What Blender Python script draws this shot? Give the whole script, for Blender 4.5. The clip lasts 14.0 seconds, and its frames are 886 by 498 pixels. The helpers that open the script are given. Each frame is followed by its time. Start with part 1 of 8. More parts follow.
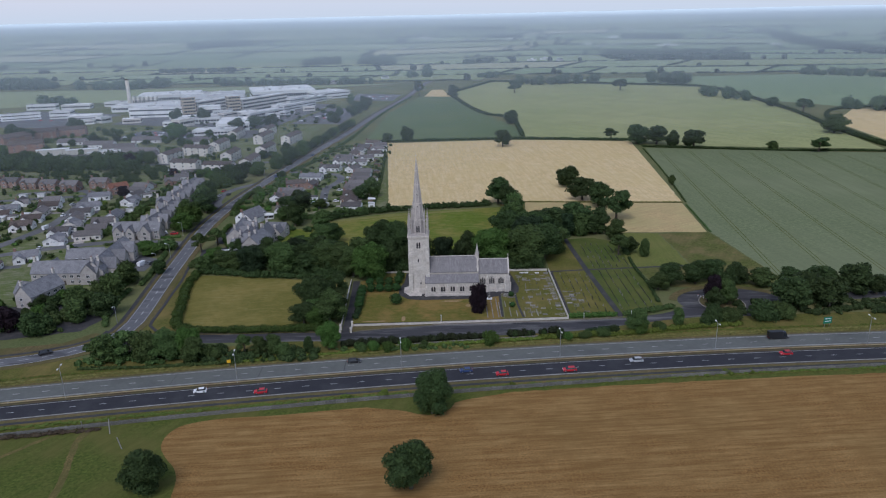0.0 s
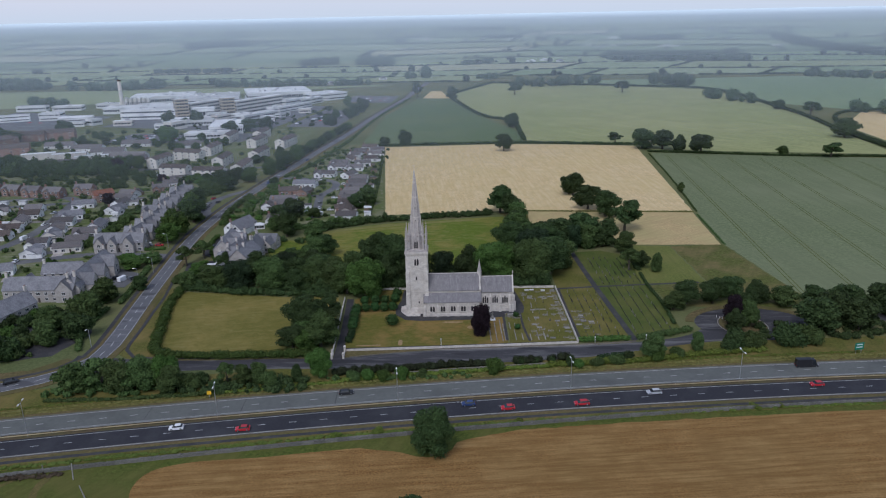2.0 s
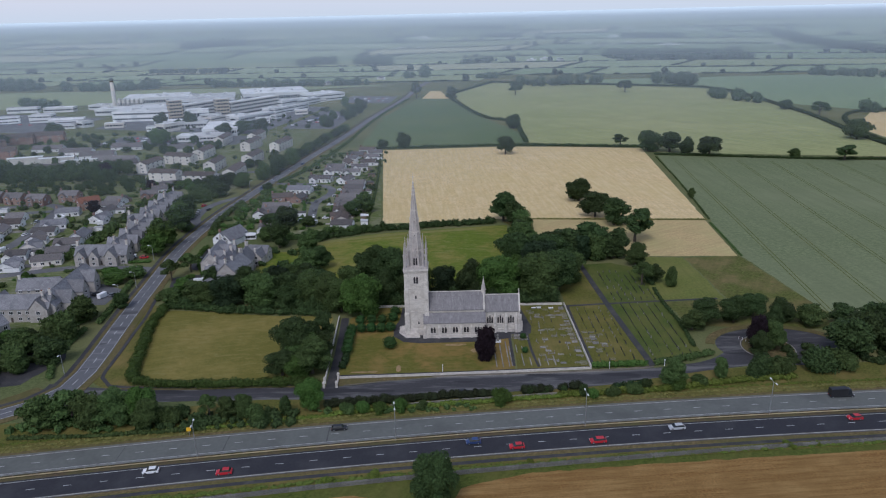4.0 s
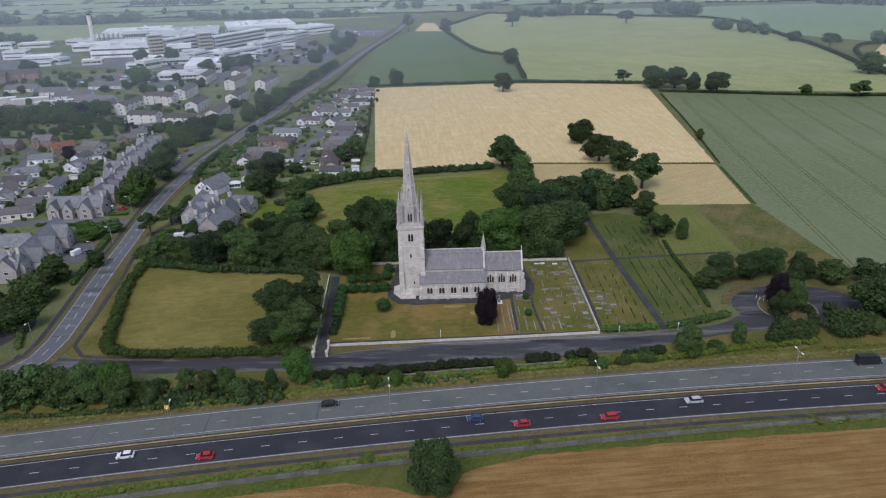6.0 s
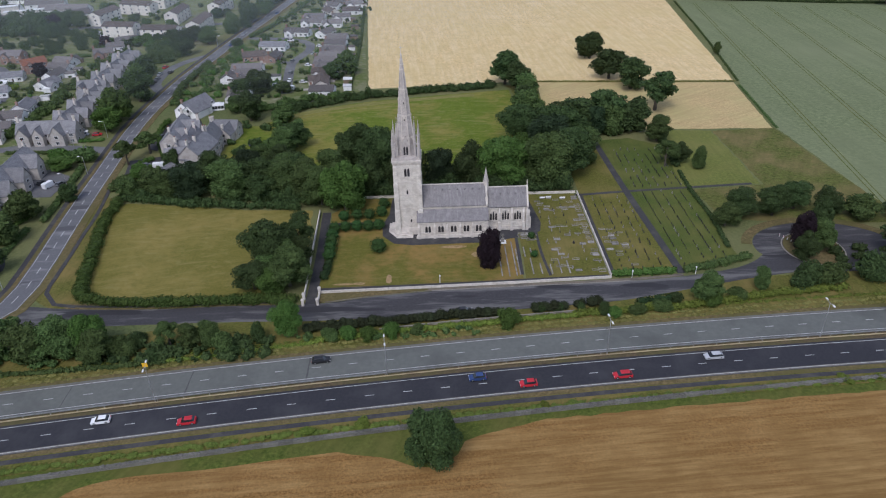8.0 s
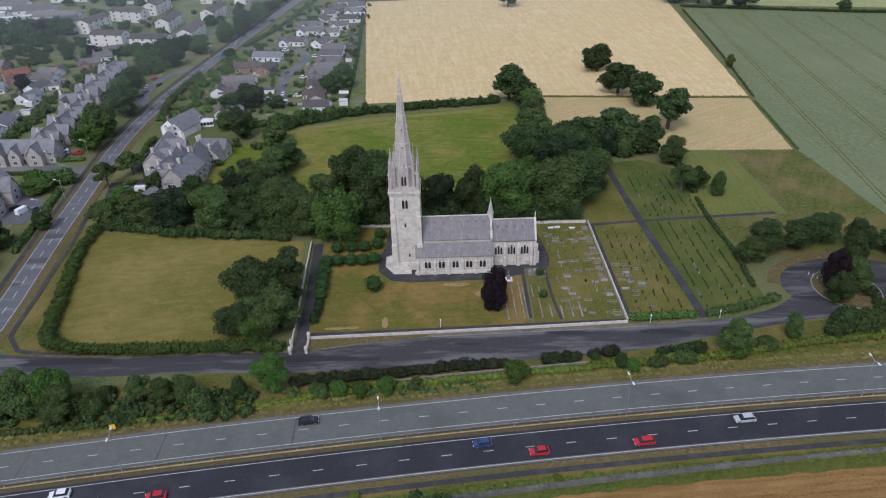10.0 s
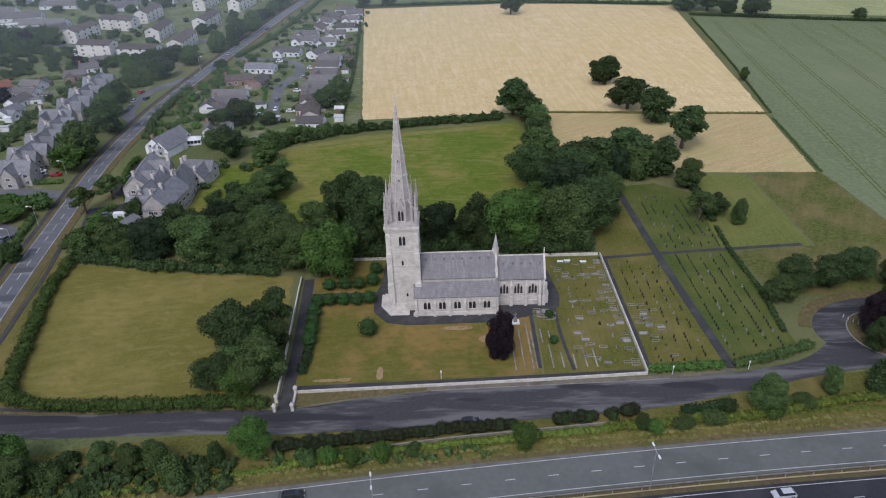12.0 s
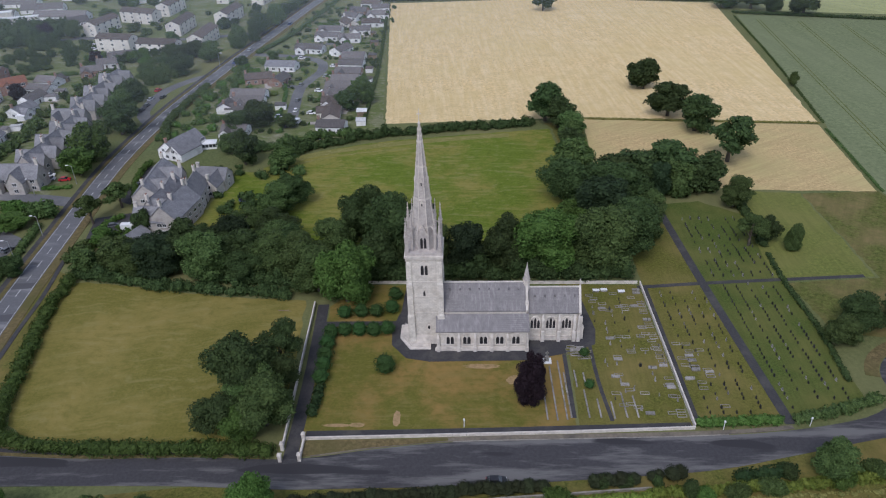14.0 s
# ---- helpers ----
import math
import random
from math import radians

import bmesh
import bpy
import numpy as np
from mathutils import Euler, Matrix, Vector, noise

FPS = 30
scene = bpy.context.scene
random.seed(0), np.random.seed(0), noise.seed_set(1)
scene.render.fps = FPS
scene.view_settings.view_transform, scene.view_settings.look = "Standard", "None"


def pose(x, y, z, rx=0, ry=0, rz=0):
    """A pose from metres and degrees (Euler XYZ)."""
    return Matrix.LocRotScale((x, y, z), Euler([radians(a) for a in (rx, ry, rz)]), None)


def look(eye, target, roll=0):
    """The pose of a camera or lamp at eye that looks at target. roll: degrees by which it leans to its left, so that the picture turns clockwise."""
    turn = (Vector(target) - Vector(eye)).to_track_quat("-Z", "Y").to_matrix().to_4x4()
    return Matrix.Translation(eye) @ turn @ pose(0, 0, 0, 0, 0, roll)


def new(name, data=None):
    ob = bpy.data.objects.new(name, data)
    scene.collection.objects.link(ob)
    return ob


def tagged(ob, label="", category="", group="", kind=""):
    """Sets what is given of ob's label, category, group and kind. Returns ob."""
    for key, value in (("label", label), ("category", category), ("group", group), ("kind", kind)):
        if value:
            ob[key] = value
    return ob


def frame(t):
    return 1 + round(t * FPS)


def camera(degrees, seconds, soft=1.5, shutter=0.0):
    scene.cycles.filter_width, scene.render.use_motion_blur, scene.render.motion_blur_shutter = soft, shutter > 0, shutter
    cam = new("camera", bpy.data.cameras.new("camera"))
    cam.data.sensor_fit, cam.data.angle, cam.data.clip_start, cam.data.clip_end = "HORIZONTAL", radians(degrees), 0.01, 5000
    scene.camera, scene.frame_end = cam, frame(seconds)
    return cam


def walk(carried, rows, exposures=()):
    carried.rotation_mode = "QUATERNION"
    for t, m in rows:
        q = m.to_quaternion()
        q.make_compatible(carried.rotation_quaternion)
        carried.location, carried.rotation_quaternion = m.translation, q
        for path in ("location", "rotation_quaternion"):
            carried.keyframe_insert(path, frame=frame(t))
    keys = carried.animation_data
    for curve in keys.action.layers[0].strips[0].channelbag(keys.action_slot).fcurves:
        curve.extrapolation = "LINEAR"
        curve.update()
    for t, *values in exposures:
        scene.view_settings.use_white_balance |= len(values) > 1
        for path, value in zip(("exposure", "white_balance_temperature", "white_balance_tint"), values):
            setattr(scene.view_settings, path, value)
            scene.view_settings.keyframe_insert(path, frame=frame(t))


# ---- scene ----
cam = camera(64.3, 14.0, 1.15)
PATH = [
    (0, (11.579, -284.690, 113.816), (11.566, -282.788, 113.198), -1.30),
    (0.5, (11.368, -279.305, 113.813), (11.357, -277.403, 113.194), -1.30),
    (1, (11.202, -273.883, 113.817), (11.192, -271.981, 113.200), -1.30),
    (1.5, (11.062, -268.468, 113.827), (11.053, -266.566, 113.210), -1.30),
    (2, (10.919, -263.070, 113.837), (10.911, -261.168, 113.220), -1.20),
    (2.5, (10.756, -257.703, 113.861), (10.748, -255.801, 113.244), -1.20),
    (3, (10.613, -252.411, 113.902), (10.607, -250.509, 113.285), -1.30),
    (4.1, (10.214, -241.014, 114.132), (10.208, -239.113, 113.510), -1.33),
    (5, (9.887, -231.688, 114.319), (9.895, -229.791, 113.686), -1.40),
    (5.3, (9.778, -228.580, 114.382), (9.786, -226.701, 113.696), -1.40),
    (5.4, (9.739, -227.532, 114.390), (9.744, -225.678, 113.642), -1.50),
    (5.5, (9.699, -226.485, 114.398), (9.704, -224.646, 113.613), -1.50),
    (6, (9.493, -221.261, 114.454), (9.498, -219.425, 113.661), -1.60),
    (6.1, (9.462, -220.224, 114.462), (9.467, -218.388, 113.668), -1.60),
    (6.2, (9.431, -219.187, 114.470), (9.436, -217.363, 113.649), -1.60),
    (6.3, (9.400, -218.149, 114.479), (9.405, -216.346, 113.613), -1.60),
    (6.4, (9.369, -217.112, 114.487), (9.374, -215.342, 113.556), -1.60),
    (6.5, (9.338, -216.075, 114.495), (9.339, -214.341, 113.498), -1.70),
    (6.6, (9.331, -215.038, 114.508), (9.332, -213.318, 113.487), -1.80),
    (6.7, (9.324, -214.000, 114.520), (9.325, -212.282, 113.496), -1.80),
    (7, (9.304, -210.888, 114.558), (9.305, -209.170, 113.534), -1.80),
    (7.5, (9.336, -205.784, 114.607), (9.338, -204.065, 113.584), -1.80),
    (8, (9.385, -200.666, 114.649), (9.388, -198.946, 113.628), -1.80),
    (10.5, (9.375, -174.882, 115.132), (9.379, -173.161, 114.114), -1.60),
    (11, (9.394, -169.785, 115.155), (9.398, -168.063, 114.137), -1.60),
    (11.5, (9.440, -164.736, 115.116), (9.444, -163.013, 114.100), -1.60),
    (12, (9.520, -159.655, 115.049), (9.524, -157.931, 114.035), -1.60),
    (12.5, (9.572, -154.479, 114.974), (9.576, -152.754, 113.962), -1.60),
    (13, (9.563, -149.333, 114.917), (9.566, -147.606, 113.908), -1.70),
    (13.1, (9.529, -148.363, 114.903), (9.524, -146.636, 113.894), -1.70),
    (13.2, (9.495, -147.393, 114.890), (9.474, -145.666, 113.882), -1.70),
    (13.3, (9.460, -146.424, 114.876), (9.413, -144.696, 113.870), -1.70),
    (13.4, (9.426, -145.454, 114.863), (9.366, -143.726, 113.857), -1.70),
    (13.5, (9.392, -144.484, 114.849), (9.328, -142.756, 113.843), -1.60),
    (14, (9.073, -140.025, 114.760), (9.010, -138.315, 113.725), -1.60),
]
LIGHT = [(0.0, 0.14, 5850, 15), (5.2, 0.18, 5950, 15), (6.6, 0.57, 6100, 16), (14.0, 0.52, 6100, 16)]
walk(cam, [(r[0], look(*r[1:])) for r in PATH], LIGHT)

# ---- sky, sun, exposure ----
SUN_UP, SUN_TURN = 52.0, 200.0
world = bpy.data.worlds.new("overcast_sky")
scene.world = world
world.use_nodes = True
wn = world.node_tree
sky = wn.nodes.new("ShaderNodeTexSky")
sky.sky_type, sky.sun_disc = "NISHITA", False
sky.sun_elevation, sky.sun_rotation = radians(SUN_UP), radians(SUN_TURN)
sky.air_density, sky.dust_density, sky.ozone_density = 1.0, 1.0, 2.0
grey = wn.nodes.new("ShaderNodeHueSaturation")
grey.inputs["Saturation"].default_value = 0.62
wn.links.new(sky.outputs[0], grey.inputs["Color"])
wn.links.new(grey.outputs[0], wn.nodes["Background"].inputs["Color"])
wn.nodes["Background"].inputs["Strength"].default_value = 0.12
sun = new("sun", bpy.data.lights.new("sun", "SUN"))
sun.data.energy, sun.data.angle, sun.data.color = 1.1, radians(25), (1.0, 0.97, 0.92)
a, e = radians(SUN_TURN), radians(SUN_UP)
sun.matrix_basis = look((0, 0, 300), (-math.sin(a) * math.cos(e), -math.cos(a) * math.cos(e), 300 - math.sin(e)))


# ---- materials ----
def nodes_of(name):
    m = bpy.data.materials.new(name)
    m.use_nodes = True
    return m, m.node_tree.nodes, m.node_tree.links, m.node_tree.nodes["Principled BSDF"]


def put(nt, node, **values):
    n = nt.new(node)
    for k, v in values.items():
        n.inputs[k.replace("_", " ")].default_value = v
    return n


def blend(nt, ln, fac, c1, c2):
    mx = nt.new("ShaderNodeMix")
    mx.data_type = "RGBA"
    for sock, v in ((mx.inputs[0], fac), (mx.inputs[6], c1), (mx.inputs[7], c2)):
        if isinstance(v, bpy.types.NodeSocket):
            ln.new(v, sock)
        elif isinstance(v, (int, float)):
            sock.default_value = v
        else:
            sock.default_value = (*v, 1)
    return mx.outputs[2]


def ramp(nt, ln, src, lo, hi):
    mr = nt.new("ShaderNodeMapRange")
    mr.inputs[1].default_value, mr.inputs[2].default_value = lo, hi
    ln.new(src, mr.inputs[0])
    return mr.outputs[0]


def noise_of(nt, ln, vec, scale, detail=4.0, rough=0.6):
    n = put(nt, "ShaderNodeTexNoise", Scale=scale, Detail=detail, Roughness=rough)
    ln.new(vec, n.inputs["Vector"])
    return n.outputs[0]


def surface(name, c1, c2, fine=3.0, c3=None, broad=0.15, rough=0.8, bump=0.3, metal=0.0, vary=0.0, spec=0.3, dist=0.03):
    """A surface of two tones at a fine scale, a third in broad patches, and some difference from thing to thing."""
    m, nt, ln, bsdf = nodes_of(name)
    pos = nt.new("ShaderNodeNewGeometry").outputs["Position"]
    n1 = noise_of(nt, ln, pos, fine)
    col = blend(nt, ln, ramp(nt, ln, n1, 0.35, 0.65), c1, c2)
    if c3:
        n2 = noise_of(nt, ln, pos, broad, 5.0, 0.65)
        col = blend(nt, ln, ramp(nt, ln, n2, 0.48, 0.68), col, c3)
    if vary:
        hs = nt.new("ShaderNodeHueSaturation")
        info = nt.new("ShaderNodeObjectInfo").outputs["Random"]
        mr = nt.new("ShaderNodeMapRange")
        mr.inputs[3].default_value, mr.inputs[4].default_value = 1 - vary, 1 + vary
        ln.new(info, mr.inputs[0])
        ln.new(mr.outputs[0], hs.inputs["Value"])
        ln.new(col, hs.inputs["Color"])
        col = hs.outputs[0]
    ln.new(col, bsdf.inputs["Base Color"])
    bsdf.inputs["Roughness"].default_value, bsdf.inputs["Metallic"].default_value = rough, metal
    bsdf.inputs["Specular IOR Level"].default_value = spec
    if bump:
        b = put(nt, "ShaderNodeBump", Strength=bump, Distance=dist)
        ln.new(n1, b.inputs["Height"])
        ln.new(b.outputs[0], bsdf.inputs["Normal"])
    return m


def crop(name, c1, c2, c3, angle=0.0, period=3.0, lines=0.35, broad=0.012, fine=0.9, line_col=None):
    """Grass, stubble or corn: fine mottling, broad patches, and rows that run at an angle."""
    m, nt, ln, bsdf = nodes_of(name)
    pos = nt.new("ShaderNodeNewGeometry").outputs["Position"]
    turn = nt.new("ShaderNodeMapping")
    turn.inputs["Rotation"].default_value = (0, 0, radians(angle))
    ln.new(pos, turn.inputs["Vector"])
    long = nt.new("ShaderNodeMapping")
    long.inputs["Scale"].default_value = (1.0, 0.06, 1.0)
    ln.new(turn.outputs[0], long.inputs["Vector"])
    n1 = noise_of(nt, ln, pos, fine, 9.0, 0.75)
    n2 = noise_of(nt, ln, pos, broad, 4.0, 0.6)
    n4 = noise_of(nt, ln, pos, broad * 6, 4.0, 0.6)
    n3 = noise_of(nt, ln, long.outputs[0], 1.0 / period, 7.0, 0.72)
    col = blend(nt, ln, ramp(nt, ln, n1, 0.38, 0.62), tuple(v * 1.17 for v in c1), tuple(v * 0.8 for v in c2))
    col = blend(nt, ln, ramp(nt, ln, n2, 0.42, 0.66), col, c3)
    dim = nt.new("ShaderNodeMath")
    dim.operation = "MULTIPLY"
    dim.inputs[1].default_value = lines
    ln.new(ramp(nt, ln, n3, 0.42, 0.64), dim.inputs[0])
    col = blend(nt, ln, dim.outputs[0], col, line_col or tuple(v * 0.6 for v in c2))
    dim2 = nt.new("ShaderNodeMath")
    dim2.operation = "MULTIPLY"
    dim2.inputs[1].default_value = 0.6
    ln.new(ramp(nt, ln, n4, 0.45, 0.7), dim2.inputs[0])
    col = blend(nt, ln, dim2.outputs[0], col, tuple((v + w) * 0.42 for v, w in zip(c1, c3)))
    ln.new(col, bsdf.inputs["Base Color"])
    bsdf.inputs["Roughness"].default_value = 0.95
    bsdf.inputs["Specular IOR Level"].default_value = 0.1
    b = put(nt, "ShaderNodeBump", Strength=0.5, Distance=0.15)
    ln.new(n1, b.inputs["Height"])
    ln.new(b.outputs[0], bsdf.inputs["Normal"])
    return m


def sward(name, green, deep, straw, pale, patch=0.03, turn=20, dry=0.8):
    """Uncut grass: tussocks, dry patches with ragged edges, and faint streaks where it lies flat."""
    m, nt, ln, bsdf = nodes_of(name)
    pos = nt.new("ShaderNodeNewGeometry").outputs["Position"]
    drawn = nt.new("ShaderNodeMapping")
    drawn.inputs["Rotation"].default_value = (0, 0, radians(turn))
    drawn.inputs["Scale"].default_value = (0.26, 1.0, 1.0)
    ln.new(pos, drawn.inputs["Vector"])
    warp = noise_of(nt, ln, pos, 0.06, 3.0, 0.5)
    drift = nt.new("ShaderNodeVectorMath")
    drift.operation = "MULTIPLY_ADD"
    both = nt.new("ShaderNodeCombineXYZ")
    ln.new(warp, both.inputs[1])
    ln.new(both.outputs[0], drift.inputs[0])
    drift.inputs[1].default_value = (0, 14.0, 0)
    ln.new(drawn.outputs[0], drift.inputs[2])
    tuss = noise_of(nt, ln, pos, 1.3, 8.0, 0.8)
    tuft = noise_of(nt, ln, pos, 0.28, 7.0, 0.75)
    wide = noise_of(nt, ln, pos, patch, 7.0, 0.66)
    lie = noise_of(nt, ln, drift.outputs[0], 0.55, 5.0, 0.65)

    def share(src, k):
        n = nt.new("ShaderNodeMath")
        n.operation = "MULTIPLY"
        n.inputs[1].default_value = k
        ln.new(src, n.inputs[0])
        return n.outputs[0]
    col = blend(nt, ln, ramp(nt, ln, tuss, 0.36, 0.62), deep, green)
    col = blend(nt, ln, share(ramp(nt, ln, wide, 0.46, 0.6), dry), col, straw)
    col = blend(nt, ln, share(ramp(nt, ln, tuft, 0.5, 0.36), 0.45), col, deep)
    col = blend(nt, ln, share(ramp(nt, ln, lie, 0.52, 0.66), 0.5), col, pale)
    col = blend(nt, ln, share(ramp(nt, ln, lie, 0.47, 0.36), 0.4), col, deep)
    ln.new(col, bsdf.inputs["Base Color"])
    bsdf.inputs["Roughness"].default_value = 0.95
    bsdf.inputs["Specular IOR Level"].default_value = 0.1
    b = put(nt, "ShaderNodeBump", Strength=0.6, Distance=0.2)
    ln.new(tuss, b.inputs["Height"])
    ln.new(b.outputs[0], bsdf.inputs["Normal"])
    return m


def leaves(name, dark, light, vary=0.25):
    """Foliage: every clump its own tone, every plant a little lighter or darker."""
    m, nt, ln, bsdf = nodes_of(name)
    geo = nt.new("ShaderNodeNewGeometry")
    col = blend(nt, ln, geo.outputs["Random Per Island"], dark, light)
    n = noise_of(nt, ln, geo.outputs["Position"], 0.5, 3.0)
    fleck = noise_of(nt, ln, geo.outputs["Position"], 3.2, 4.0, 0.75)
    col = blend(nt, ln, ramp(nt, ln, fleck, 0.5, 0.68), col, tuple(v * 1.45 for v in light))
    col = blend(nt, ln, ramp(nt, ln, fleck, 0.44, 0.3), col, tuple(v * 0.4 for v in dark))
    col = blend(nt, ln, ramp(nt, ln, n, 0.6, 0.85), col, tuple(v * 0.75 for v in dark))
    hs = nt.new("ShaderNodeHueSaturation")
    info = nt.new("ShaderNodeObjectInfo").outputs["Random"]
    for lo, hi, sock in ((1 - vary, 1 + vary, "Value"), (0.485, 0.512, "Hue")):
        mr = nt.new("ShaderNodeMapRange")
        mr.inputs[3].default_value, mr.inputs[4].default_value = lo, hi
        ln.new(info, mr.inputs[0])
        ln.new(mr.outputs[0], hs.inputs[sock])
    ln.new(col, hs.inputs["Color"])
    ln.new(hs.outputs[0], bsdf.inputs["Base Color"])
    bsdf.inputs["Roughness"].default_value = 0.75
    bsdf.inputs["Specular IOR Level"].default_value = 0.15
    return m


def coursed(name, c1, c2, mortar, w, h, c3=None, rough=0.85, vary=0.1, streak=0.0):
    """Coursed masonry, brick, slate or tile at its real size, on walls and roofs alike."""
    m, nt, ln, bsdf = nodes_of(name)
    tc = nt.new("ShaderNodeTexCoord").outputs["Object"]
    sep = nt.new("ShaderNodeSeparateXYZ")
    ln.new(tc, sep.inputs[0])
    add = nt.new("ShaderNodeMath")
    ln.new(sep.outputs[0], add.inputs[0])
    ln.new(sep.outputs[1], add.inputs[1])
    com = nt.new("ShaderNodeCombineXYZ")
    ln.new(add.outputs[0], com.inputs[0])
    ln.new(sep.outputs[2], com.inputs[1])
    br = put(nt, "ShaderNodeTexBrick", Scale=1.0, Mortar_Size=0.02, Brick_Width=w, Row_Height=h)
    br.inputs["Color1"].default_value, br.inputs["Color2"].default_value, br.inputs["Mortar"].default_value = (*c1, 1), (*c2, 1), (*mortar, 1)
    ln.new(com.outputs[0], br.inputs["Vector"])
    pos = nt.new("ShaderNodeNewGeometry").outputs["Position"]
    n1 = noise_of(nt, ln, pos, 0.5, 6.0, 0.7)
    col = blend(nt, ln, ramp(nt, ln, n1, 0.45, 0.75), br.outputs["Color"], c3 or tuple(v * 0.7 for v in c1))
    if streak:
        st = nt.new("ShaderNodeMapping")
        st.inputs["Scale"].default_value = (1.0, 0.25, 0.12)
        ln.new(pos, st.inputs["Vector"])
        n2 = noise_of(nt, ln, st.outputs[0], 1.6, 4.0, 0.7)
        mul = nt.new("ShaderNodeMath")
        mul.operation = "MULTIPLY"
        mul.inputs[1].default_value = streak
        ln.new(ramp(nt, ln, n2, 0.5, 0.68), mul.inputs[0])
        col = blend(nt, ln, mul.outputs[0], col, tuple(min(1, v * 1.7) for v in c1))
    hs = nt.new("ShaderNodeHueSaturation")
    mr = nt.new("ShaderNodeMapRange")
    mr.inputs[3].default_value, mr.inputs[4].default_value = 1 - vary, 1 + vary
    ln.new(nt.new("ShaderNodeObjectInfo").outputs["Random"], mr.inputs[0])
    ln.new(mr.outputs[0], hs.inputs["Value"])
    ln.new(col, hs.inputs["Color"])
    ln.new(hs.outputs[0], bsdf.inputs["Base Color"])
    bsdf.inputs["Roughness"].default_value = rough
    bsdf.inputs["Specular IOR Level"].default_value = 0.25
    b = put(nt, "ShaderNodeBump", Strength=0.4, Distance=0.03)
    ln.new(br.outputs["Color"], b.inputs["Height"])
    ln.new(b.outputs[0], bsdf.inputs["Normal"])
    return m


